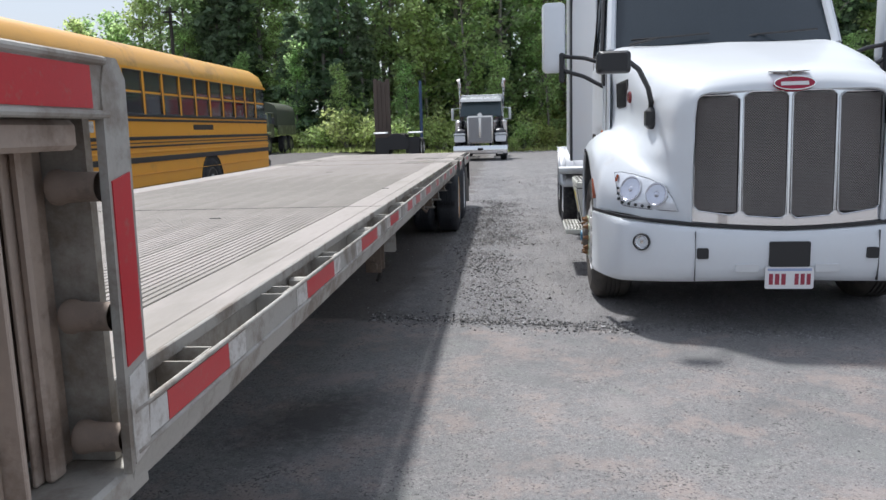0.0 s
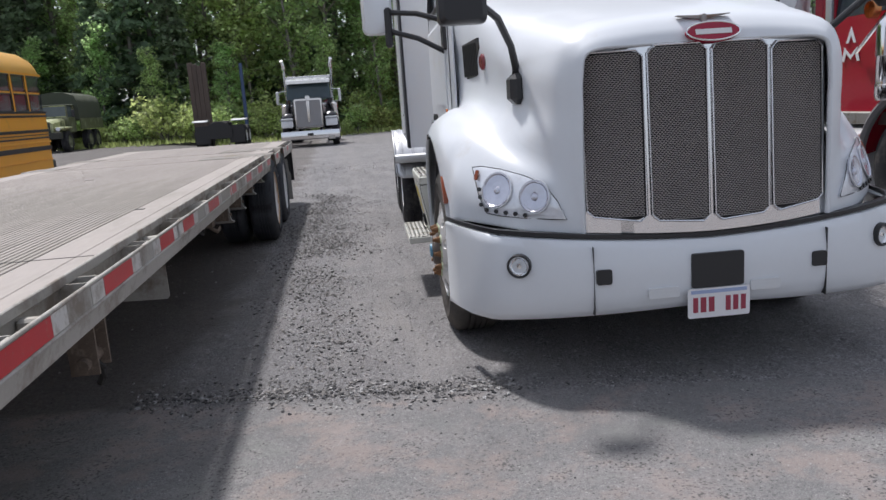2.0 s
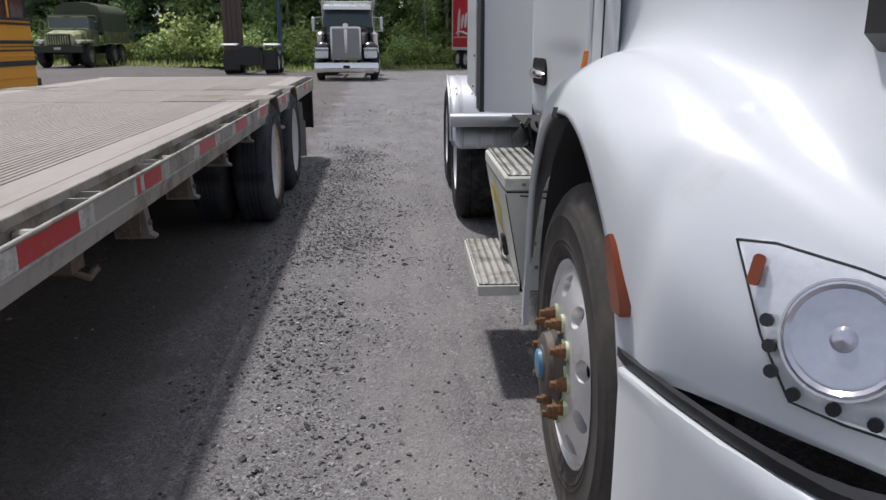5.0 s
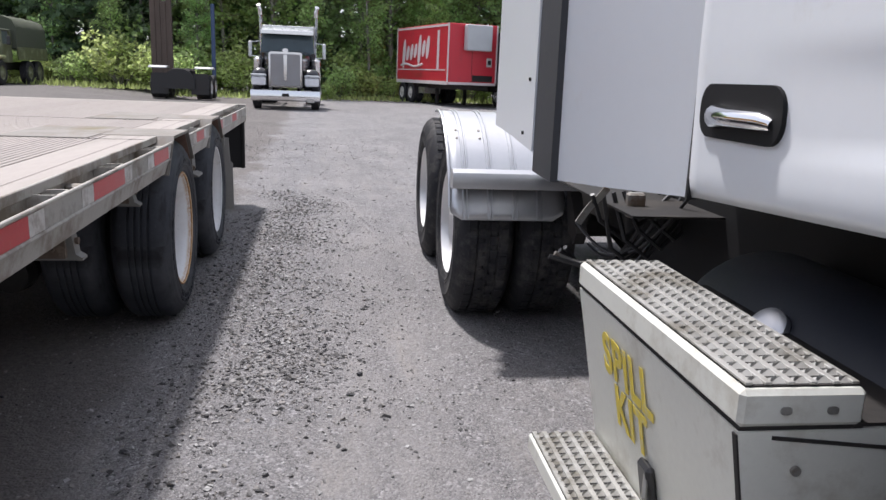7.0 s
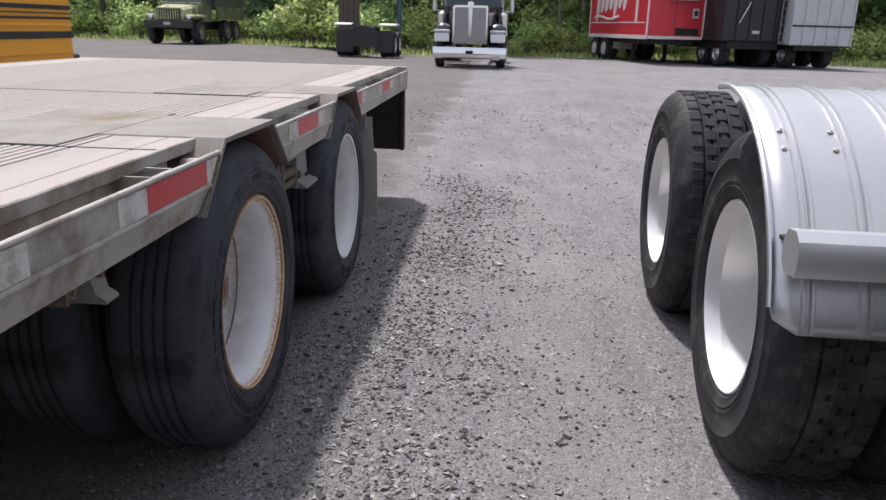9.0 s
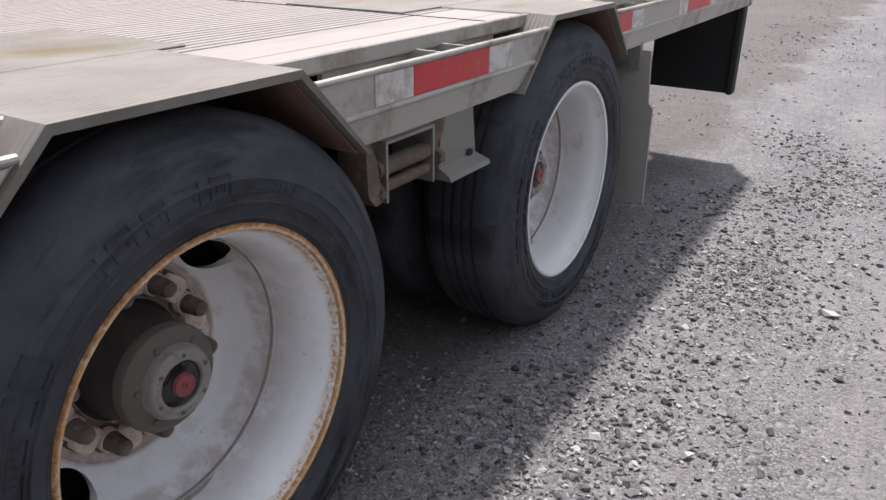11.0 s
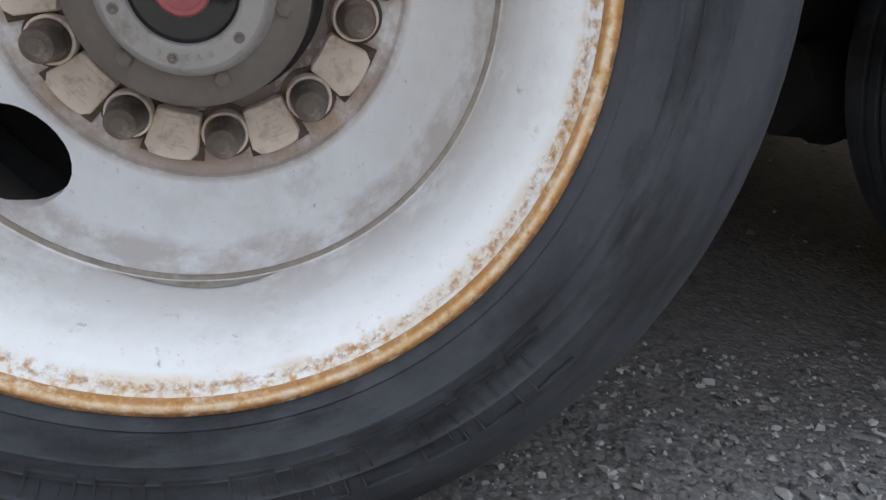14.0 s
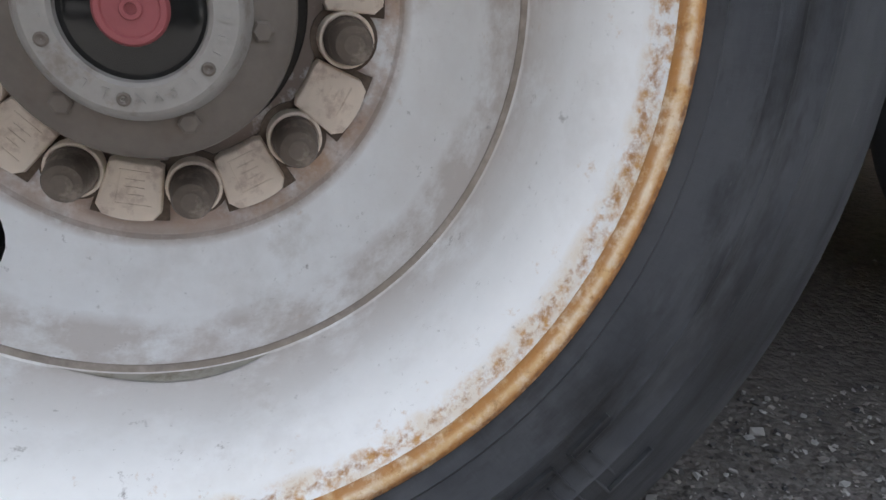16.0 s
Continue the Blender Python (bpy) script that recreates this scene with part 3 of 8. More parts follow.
EDGE_SLOPE, EDGE_Y = 0.185, -5.07
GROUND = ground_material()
spill(GROUND, (-0.32, -6.95, 0.009), 0.60, 0.36, (0.060, 0.057, 0.055))
spill(GROUND, (-0.05, -8.0, 0.009), 0.36, 0.22, (0.075, 0.072, 0.070))


def ground_height(x, y):
    """Gentle unevenness, flat under the vehicles that stand nearest."""
    far = min(1.0, max(0.0, (math.hypot(x - 1, y + 3) - 7) / 10))
    def ramp_up(v):
        v = min(1.0, max(0.0, v))
        return v * v * (3 - 2 * v)
    rise = 0.27 * ramp_up((-x - 6) / 5) * ramp_up((y - 19) / 9)
    return rise + 0.009 + 0.05 * far * noise.noise((x * 0.12, y * 0.12, 3.1))


def steps(stops):
    out = [stops[0][0]]
    for a, d in stops[1:]:
        while out[-1] < a - 1e-6:
            out.append(min(a, out[-1] + d))
    return out


gx = steps([(-900, 0), (-100, 100), (-40, 10), (-10, 2), (-4, 0.6), (6, 0.25), (14, 1), (40, 3), (100, 10), (900, 100)])
gy = steps([(-900, 0), (-100, 100), (-30, 10), (-13, 1.5), (5, 0.25), (20, 1), (60, 2.5), (120, 10), (900, 100)])
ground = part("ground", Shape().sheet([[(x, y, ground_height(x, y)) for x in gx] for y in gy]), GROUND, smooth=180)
tagged(ground, "grey crushed gravel yard with worn paving and dusty patches", "ground", kind="structure")


# loose crushed stones, thickest along the paving's edge and beside the wheels
def stone_material():
    m = mat("crushed_stone", (0.2, 0.2, 0.2), rough=0.9, bump=0.3, fine=120, depth=0.001)
    t, link = m.node_tree, m.node_tree.links.new
    n = t.nodes.new("ShaderNodeValToRGB")
    n.color_ramp.elements[0].color, n.color_ramp.elements[1].color = (0.040, 0.040, 0.044, 1), (0.42, 0.412, 0.405, 1)
    for p, c in ((0.25, (0.098, 0.094, 0.092)), (0.55, (0.195, 0.187, 0.181)), (0.75, (0.285, 0.262, 0.245)), (0.92, (0.37, 0.365, 0.36))):
        n.color_ramp.elements.new(p).color = (*c, 1)
    link(t.nodes.new("ShaderNodeNewGeometry").outputs["Random Per Island"], n.inputs[0])
    link(n.outputs[0], t.nodes["Principled BSDF"].inputs["Base Color"])
    return m


def strew(count, x0, x1, y0, y1, small, large, clump, seed, along_edge=0.0, band=0.0):
    """Places and sizes of stones in a stretch of ground, in uneven clumps."""
    r = np.random.default_rng(seed)
    x, y = r.uniform(x0, x1, 3 * count), r.uniform(y0, y1, 3 * count)
    if along_edge:
        y = EDGE_Y - EDGE_SLOPE * x + 0.04 + np.abs(r.normal(0, along_edge, 3 * count)) * np.sign(r.uniform(-0.25, 1, 3 * count))
    if band:
        x = r.normal(0.5 * (x0 + x1), band, 3 * count) + 0.10 * np.sin(1.7 * y + seed) + 0.05 * np.sin(4.1 * y)
    thick = 0.5 + 0.25 * (np.sin(x * 5.1 + 2.2 * np.sin(y * 3.1)) + np.sin(y * 4.3 + 1.7 * np.sin(x * 4.0 + seed)))
    keep = r.uniform(0, 1, 3 * count) > clump * (1 - thick)
    x, y = x[keep][:count], y[keep][:count]
    size = small + (large - small) * r.uniform(0, 1, len(x)) ** 2.8
    return np.stack([x, y, size], 1)


def stone_bed(rows, seed):
    r = np.random.default_rng(seed)
    n = len(rows)
    cube = np.array([(i, j, k) for i in (-1, 1) for j in (-1, 1) for k in (-1, 1)], float)
    quads = np.array([(0, 1, 3, 2), (4, 6, 7, 5), (0, 4, 5, 1), (2, 3, 7, 6), (0, 2, 6, 4), (1, 5, 7, 3)])
    v = cube[None] * r.uniform(0.22, 1.0, (n, 8, 3)) * r.uniform(0.35, 1.15, (n, 1, 3)) * rows[:, 2][:, None, None] * 0.5
    q = r.normal(0, 1, (n, 4))
    q /= np.linalg.norm(q, axis=1)[:, None]
    w, a, b, c = q.T
    rot = np.stack([1 - 2 * (b * b + c * c), 2 * (a * b - c * w), 2 * (a * c + b * w), 2 * (a * b + c * w), 1 - 2 * (a * a + c * c), 2 * (b * c - a * w),
                    2 * (a * c - b * w), 2 * (b * c + a * w), 1 - 2 * (a * a + b * b)], 1).reshape(n, 3, 3)
    v = np.einsum("nij,nkj->nki", rot, v)
    v[:, :, 2] *= 0.55
    v[:, :, 2] += 0.009 + (0.13 * rows[:, 2])[:, None]
    v[:, :, 0] += rows[:, 0][:, None]
    v[:, :, 1] += rows[:, 1][:, None]
    me = bpy.data.meshes.new("loose_stones")
    me.from_pydata(v.reshape(-1, 3).tolist(), [], (quads[None] + 8 * np.arange(n)[:, None, None]).reshape(-1, 4).tolist())
    me.materials.append(STONE)
    return me


STONE = stone_material()
beds = [strew(3400, -0.4, 1.55, -6, -4, 0.007, 0.034, 0.5, 1, 0.10), strew(500, 1.4, 2.6, -6, -4, 0.006, 0.020, 0.5, 13, 0.08), strew(9500, 0.10, 0.80, -5.0, 4.5, 0.007, 0.034, 0.85, 2, band=0.21),
        strew(9000, -0.5, 1.3, -1.4, 2.9, 0.003, 0.016, 0.6, 3), strew(6000, 0.0, 0.75, -1.4, 3.2, 0.007, 0.030, 0.8, 9, band=0.24), strew(9000, 0.4, 2.6, -5.0, 4.0, 0.004, 0.022, 0.9, 4),
        strew(5000, -1.0, 4.5, 4.0, 15.0, 0.012, 0.04, 0.8, 5), strew(2600, 0.0, 3.5, -9.5, -5.2, 0.004, 0.014, 0.7, 6), strew(1200, -2.4, -0.2, -5.0, 4.0, 0.006, 0.03, 0.6, 8), strew(6500, -0.35, 0.34, -0.55, 0.95, 0.004, 0.015, 0.35, 12)]
beds.append(np.array([(0.895, -0.964, 0.05), (0.975, -1.387, 0.045), (0.6, -0.976, 0.05), (0.75, 1.9, 0.055), (0.42, 0.35, 0.04), (0.55, 0.9, 0.045), (0.3, -0.5, 0.04)]))
loose = new("loose_stones", stone_bed(np.concatenate(beds), 11))
tagged(loose, "loose angular grey crushed stones strewn over the yard", "gravel", kind="stuff")


# ---- the flatbed step-deck trailer ----
HALF = 1.295            # half its width; its near rub rail lies at x = 0
AXLES = (0.0, 1.393)
HUB_Z = 0.482
TYRE_R = 0.468
trailer = thing("flatbed_trailer", "long weathered aluminium step-deck flatbed trailer with red and white tape", "trailer")
DECK_Z = 0.985
Y0, Y1 = -9.25, 3.73


def tyre_shape(r, w, tread=True, bulge=0.014):
    """Outer side at x = 0, inner at -w; sidewall beads, shoulder and ribbed tread."""
    p = [(-0.004, 0.300), (0.002, 0.309), (0.0045, 0.3105), (0.0035, 0.3125), (0.007, 0.322), (0.011, 0.335), (0.0128, 0.3365), (0.0128, 0.3385), (0.0108, 0.340), (0.0125, 0.352), (0.0138, 0.353), (0.0127, 0.355), (bulge, 0.37), (bulge + 0.001, r - 0.095),
         (bulge + 0.0022, r - 0.0935), (bulge + 0.0005, r - 0.091),
         (bulge - 0.004, r - 0.07), (bulge - 0.008, r - 0.055), (bulge - 0.0105, r - 0.0525), (bulge - 0.011, r - 0.050), (-0.006, r - 0.036), (-0.014, r - 0.023), (-0.026, r - 0.012), (-0.040, r - 0.004)]
    q = [(-0.056, r)]
    for i in range(1, 5):
        c = -0.056 - (w - 0.112) * i / 5
        q += [(c + 0.006, r), (c + 0.004, r - 0.010), (c - 0.004, r - 0.010), (c - 0.006, r)]
    q += [(-w + 0.056, r)]
    back = [(-w - h, rr) for h, rr in reversed(p)]
    return p + q + back


# brown steel with the shade below the wheel covers put into its colour
LINING = mat("brown_shaded_steel", (0.19, 0.115, 0.09), rough=0.85, var=0.3, big=8, fine=60, bump=0.3, depth=0.002)
BARREL = mat("greasy_dark_hub", (0.05, 0.043, 0.04), rough=0.55, metal=0.2, var=0.3, big=20, fine=90, bump=0.25, dirt=(0.13, 0.10, 0.085), amount=0.25, dirt_scale=18)
OUTER = Shape().turned(tyre_shape(TYRE_R, 0.262), n=96)
tyre_mesh = mesh_of("tyre", OUTER, RUBBER_OLD, 40)
# rim: bowl, weld groove, dished disc with two hand holes
bowl = Shape().turned([(-0.006, 0.2918), (-0.010, 0.2892), (-0.018, 0.2865), (-0.026, 0.282), (-0.034, 0.2765), (-0.043, 0.271), (-0.054, 0.2665), (-0.07, 0.2630), (-0.09, 0.2605), (-0.136, 0.2575), (-0.146, 0.2560), (-0.150, 0.2525),
                       (-0.155, 0.2545), (-0.155, 0.272), (-0.05, 0.276), (-0.03, 0.285), (-0.012, 0.293)], n=96)
disc = Shape().turned([(-0.150, 0.2545), (-0.168, 0.2515), (-0.190, 0.2455), (-0.212, 0.236), (-0.231, 0.222), (-0.244, 0.206), (-0.2505, 0.194), (-0.2515, 0.189), (-0.2565, 0.186),
                       (-0.258, 0.181), (-0.258, 0.1085), (-0.272, 0.1085), (-0.272, 0.187), (-0.264, 0.200), (-0.250, 0.222), (-0.228, 0.240), (-0.20, 0.251), (-0.168, 0.2572), (-0.150, 0.2545)], n=96)
disc.close()
# the rim's rear is black: the dark inside the wheel put into its colour
rim_back = Shape().turned([(-0.157, 0.2715), (-0.157, 0.2590), (-0.20, 0.258), (-0.262, 0.264), (-0.268, 0.292), (-0.255, 0.294), (-0.19, 0.272)], n=64)
rim_back_mesh = mesh_of("rim_back", rim_back, DARK, 30)
weld_mesh = mesh_of("weld_bead", Shape().turned([(-0.1470, 0.2562), (-0.1480, 0.2530), (-0.1500, 0.2512), (-0.1525, 0.2512), (-0.1545, 0.2530)], n=96), WELD, 40)
inner_rim_mesh = mesh_of("inner_rim", Shape().turned([(-0.332, 0.10), (-0.334, 0.25), (-0.345, 0.27), (-0.335, 0.296), (-0.345, 0.300), (-0.56, 0.300)], n=48), DARK, 30)
drum_mesh = mesh_of("brake_drum", Shape().turned([(-0.30, 0.10), (-0.295, 0.19), (-0.31, 0.205), (-0.50, 0.215), (-0.50, 0.1)], n=48), DARK, 30)
# black ring added to stand for the dark gap between hub and disc
gap_ring_mesh = mesh_of("hub_seal", Shape().turned([(-0.268, 0.1035), (-0.2535, 0.1040), (-0.2535, 0.1105), (-0.257, 0.1125)], n=64), DARK, 30)
flange = Shape().turned([(-0.012, 0.2905), (-0.006, 0.2885), (-0.001, 0.2905), (0.001, 0.2955), (-0.001, 0.301), (-0.006, 0.303), (-0.012, 0.301), (-0.012, 0.2905)], n=128)
CHALK = mat("chalky_white_paint", (0.70, 0.70, 0.70), rough=0.5, var=0.08, big=5, fine=60, bump=0.08, dirt=(0.46, 0.40, 0.33), amount=0.18, dirt_scale=10)
clean_flange_mesh = mesh_of("rim_flange", flange, CHALK, 50)
clean_bowl_mesh = mesh_of("rim", bowl, CHALK, 30)
bowl_mesh, disc_mesh, flange_mesh = mesh_of("rim", bowl, WHEEL, 30), mesh_of("wheel_disc", disc, WHEEL, 30), mesh_of("rim_flange", flange, RUST, 50)
holder = new("holder", disc_mesh)
holes = []
for a in (43, 224.5):
    c, s = math.cos(radians(a)), math.sin(radians(a))
    out = []
    for e in ellipse(0, 0, 0.0285, 0.0505, 28):
        rad, tan = 0.2270 + e[0], e[1]
        out.append((rad * c - tan * s, rad * s + tan * c))
    holes.append(Shape().prism(out, -0.4, -0.1, "x"))
disc_mesh = cut(holder, holes).data
bpy.data.objects.remove(holder)
disc_mesh.polygons.foreach_set("use_smooth", [True] * len(disc_mesh.polygons))
disc_mesh.set_sharp_from_angle(angle=radians(30))
inner_tyre = tyre_mesh
grime = []
for i in range(25):
    a, k = radians(250 + 36 * i / 24), math.sin(math.pi * (i / 24) ** 1.5)
    grime.append([(-0.1470 + 0.013 * k * j / 4, (0.2554 + 0.0009 * k * j / 4) * math.cos(a), (0.2554 + 0.0009 * k * j / 4) * math.sin(a)) for j in range(5)])
grime_mesh = mesh_of("weld_grime", Shape().sheet(grime), mat("olive_grime", (0.36, 0.34, 0.30), rough=0.9, var=0.35, big=25, fine=90, dirt=(0.16, 0.13, 0.09), amount=0.4, dirt_scale=30), 60)
hub = Shape().turned([(-0.168, 0.0940), (-0.163, 0.0965), (-0.150, 0.0968), (-0.143, 0.0950), (-0.138, 0.090), (-0.134, 0.083), (-0.131, 0.077), (-0.130, 0.066)], n=72)
hub_ring_mesh = mesh_of("hub_ring", Shape().turned([(-0.132, 0.0690), (-0.128, 0.0680), (-0.117, 0.0640), (-0.112, 0.0620), (-0.110, 0.0595), (-0.1095, 0.0450), (-0.112, 0.0425), (-0.118, 0.041)], n=72), HUBPALE, 30)
hub_mesh = mesh_of("hub", hub, HUBGREY, 30)
barrel_mesh = mesh_of("hub_barrel", Shape().turned([(-0.30, 0.1035), (-0.235, 0.1035), (-0.225, 0.098), (-0.19, 0.0945), (-0.160, 0.0905)], n=64), BARREL, 30)
window_mesh = mesh_of("hub_window", Shape().turned([(-0.1165, 0.0415), (-0.1125, 0.034), (-0.112, 0.0)], n=40), BLACK_GLOSS, 60)
plug_mesh = mesh_of("hub_plug", Shape().turned([(-0.115, 0.0212), (-0.106, 0.0212), (-0.1035, 0.0195), (-0.1035, 0.0165), (-0.1050, 0.0155), (-0.1050, 0.0065), (-0.1035, 0.0060), (-0.1035, 0.0035), (-0.1060, 0.0030), (-0.1060, 0.0)], n=40), RED_PLUG, 40)
screw_mesh = mesh_of("hub_screw", Shape().turned([(-0.116, 0.0042), (-0.1085, 0.0042), (-0.1078, 0.003), (-0.110, 0.0)], n=12), HUBGREY, 40)
bolt_mesh = mesh_of("hub_bolt", Shape().turned([(-0.15, 0.0075), (-0.1285, 0.0075), (-0.127, 0.0055), (-0.127, 0.0)], n=6), HUBGREY, 20)
nut_mesh = mesh_of("wheel_nut", Shape().turned([(-0.258, 0.0202), (-0.234, 0.0202), (-0.230, 0.0194), (-0.214, 0.0184), (-0.204, 0.0172), (-0.1985, 0.0150), (-0.1965, 0.0105), (-0.1945, 0.0085), (-0.1945, 0.0)], n=24), NUT, 30)
ring_mesh = mesh_of("nut_ring", Shape().turned([(-0.258, 0.0246), (-0.2400, 0.0246), (-0.2375, 0.0238), (-0.2370, 0.0218), (-0.2385, 0.0205), (-0.256, 0.0203)], n=28), BEIGE, 30)


def link_shape():
    """The beige pad that joins one nut ring to the next."""
    s = Shape()
    mid = 0.14288
    low, high = [], []
    for i in range(9):
        k = i / 8
        a = radians(8.6 + 18.6 * k)
        e = max(0.0, abs(2 * k - 1) - 0.72) / 0.28
        turn = 0.0060 * e * e
        a_out = radians(8.2 + 17.6 * k)
        inside, outside = mid - 0.0195 + 0.4 * turn, mid + 0.0262 - turn + 0.0025 * math.sin(math.pi * k)
        low.append((inside * math.cos(a), inside * math.sin(a)))
        high.append((outside * math.cos(a_out), outside * math.sin(a_out)))
    ring = low + high[::-1]
    cx, cy = sum(p[0] for p in ring) / 18, sum(p[1] for p in ring) / 18
    s.rings([[(h, cx + (p[0] - cx) * k, cy + (p[1] - cy) * k) for p in ring] for h, k in ((-0.2575, 1.0), (-0.2435, 1.0), (-0.2408, 0.955), (-0.2400, 0.90))])
    for ra, rb, a0, a1 in ((-0.013, -0.0115, 13, 23), (0.0145, 0.016, 13, 23), (-0.013, 0.016, 12.6, 13.3), (-0.006, -0.0045, 15, 21), (0.0, 0.0015, 15, 21), (0.006, 0.0075, 16.5, 21)):
        o = [((mid + r) * math.cos(radians(a)), (mid + r) * math.sin(radians(a))) for r, a in ((ra, a0), (rb, a0), (rb, a1), (ra, a1))]
        s.prism(o, -0.2406, -0.2391, "x")
    return s


def outline_shape():
    """An added dark plate: grime and shadow outline round one pad and its nut ring."""
    s = Shape()
    mid = 0.14288
    pts = [((mid - 0.0190) * math.cos(radians(7.6 + 21.0 * i / 8)), (mid - 0.0190) * math.sin(radians(7.6 + 21.0 * i / 8))) for i in range(9)]
    pts += [((mid + 0.0305) * math.cos(radians(27.4 - 20.2 * i / 8)), (mid + 0.0305) * math.sin(radians(27.4 - 20.2 * i / 8))) for i in range(9)]
    s.prism(pts, -0.2578, -0.2545, "x")
    c, q = math.cos(radians(36)), math.sin(radians(36))
    s.turned([(-0.2578, 0.0272), (-0.2540, 0.0272), (-0.2540, 0.0205)], c=(0, mid * c, mid * q), n=24)
    return s


outline_mesh = mesh_of("nut_gasket", outline_shape(), RUSTY, 30)
link_mesh = mesh_of("nut_link", link_shape(), BEIGE, 30)


def sidewall_bars():
    """Plain outlined bars, as raised letters moulded on the sidewall, and a few short mould ridges."""
    s = Shape()

    def strip(a0, a1, r0, r1, x):
        pts = [(r * math.cos(radians(a)), r * math.sin(radians(a))) for r, a in ((r0, a0), (r1, a0), (r1, a1), (r0, a1))]
        s.prism(pts, 0.006, x, "x")
    for start, count, r0, r1, wide, step in ((236.0, 11, 0.347, 0.393, 5.8, 7.8), (62.0, 2, 0.356, 0.374, 3.4, 5.2), (84.0, 5, 0.352, 0.388, 6.0, 9.0), (140.0, 8, 0.347, 0.393, 5.8, 7.8)):
        for i in range(count):
            a = start + step * i
            for x0, x1, ra, rb in ((a, a + 0.24, r0, r1), (a + wide - 0.24, a + wide, r0, r1), (a, a + wide, r0, r0 + 0.0016), (a, a + wide, r1 - 0.0016, r1), (a + 1.7, a + 1.94, r0 + 0.010, r1 - 0.010), (a + wide - 1.94, a + wide - 1.7, r0 + 0.010, r1 - 0.010)):
                if (i * 7 + count) % 3 == 0 and x0 > a + 2:
                    continue
                strip(x0, x1, ra, rb, 0.01505)
    return s


lettering_mesh = mesh_of("raised_lettering", sidewall_bars(), RUBBER_OLD, 0)
marks = Shape()
for i in range(30):
    if i % 10 in (3, 4, 9) or i in (13, 14, 15, 16, 17):
        continue
    a = radians(12 * i)
    marks.box(-0.1106, -0.1088, -0.0013, 0.0013, 0.0490, 0.0540, m=Matrix.Rotation(a, 4, "X"))
marks_mesh = mesh_of("cast_marking", marks, HUBPALE, 0)
letter_meshes = []
for ch in "TEXAS":
    cu = bpy.data.curves.new("letter", "FONT")
    cu.body, cu.size, cu.extrude, cu.align_x, cu.align_y = ch, 0.0080, 0.0006, "CENTER", "CENTER"
    tmp = new("letter", cu)
    bpy.context.view_layer.update()
    me = bpy.data.meshes.new_from_object(tmp.evaluated_get(bpy.context.evaluated_depsgraph_get()))
    bpy.data.objects.remove(tmp)
    me.materials.clear()
    me.materials.append(HUBPALE)
    letter_meshes.append(me)
NUT_PHASE = 72.0 - 10.56


def trailer_wheel(parent, x, y, side, detailed, rusty=True):
    """A dual wheel: outer and inner tyre, rim, hub, nuts."""
    base = Matrix.Translation((x, y, HUB_Z)) @ (Matrix.Identity(4) if side > 0 else Matrix.Rotation(math.pi, 4, "Z"))
    w = part("wheel", tyre_mesh, None, parent, "dual wheel with weathered black tyre and white steel rim")
    w.matrix_basis = base
    inner = part("inner_tyre", inner_tyre, None, w)
    inner.matrix_basis = Matrix.Translation((-0.325, 0, 0))
    rim = part("rim", bowl_mesh if rusty else clean_bowl_mesh, None, w, "chalky white steel rim")
    part("wheel_disc", disc_mesh, None, w, "white dished disc with two hand holes")
    part("rim_flange", flange_mesh if rusty else clean_flange_mesh, None, w, "rusty orange-brown rim edge" if rusty else "")
    part("hub", hub_mesh, None, w, "dusty grey cast hub cap")
    part("hub_barrel", barrel_mesh, None, w, "greasy dark hub barrel")
    part("hub_ring", hub_ring_mesh, None, w, "paler raised ring with small cast marks")
    part("hub_window", window_mesh, None, w, "black oil window")
    part("hub_plug", plug_mesh, None, w, "faded red rubber plug")
    part("rim_back", rim_back_mesh, None, w)
    part("weld_bead", weld_mesh, None, w, "dirty weld seam")
    part("brake_drum", drum_mesh, None, w)
    part("inner_rim", inner_rim_mesh, None, w)
    part("hub_seal", gap_ring_mesh, None, w)
    part("weld_grime", grime_mesh, None, w, "olive grime along the weld")
    if not detailed:
        return w
    tagged(part("raised_lettering", lettering_mesh, None, w, "raised plain bars moulded on the tyre"), kind="stuff")
    for i in range(10):
        a = radians(NUT_PHASE + 36 * i)
        m = Matrix.Translation((0, 0.14288 * math.cos(a), 0.14288 * math.sin(a)))
        small = m @ Matrix.Diagonal((1.0, 0.9, 0.9, 1.0))
        part("wheel_nut", nut_mesh, None, w).matrix_basis = small
        part("nut_ring", ring_mesh, None, w).matrix_basis = small
        part("nut_gasket", outline_mesh, None, w).matrix_basis = Matrix.Rotation(a - radians(36), 4, "X")
        part("nut_link", link_mesh, None, w).matrix_basis = Matrix.Rotation(a - radians(36), 4, "X")
    for i in range(6):
        a = radians(20 + 60 * i)
        part("hub_screw", screw_mesh, None, w).matrix_basis = Matrix.Translation((0, 0.0525 * math.cos(a), 0.0525 * math.sin(a)))
    for i, me in enumerate(letter_meshes):
        a = radians(-90 + 11 * (i - 2))
        turn = Matrix(((0, 0, 1, -0.1092), (1, 0, 0, 0), (0, 1, 0, 0), (0, 0, 0, 1)))
        part("letter", me, None, w).matrix_basis = Matrix.Rotation(a + radians(90), 4, "X") @ Matrix.Translation((0, 0, -0.0515)) @ turn
    tagged(part("cast_marking", marks_mesh, None, w, "small raised plain bars on the hub cap"), kind="stuff")
    for i in range(6):
        a = radians(50 + 60 * i)
        part("hub_bolt", bolt_mesh, None, w).matrix_basis = Matrix.Translation((0, 0.0745 * math.cos(a), 0.0745 * math.sin(a)))
    return w


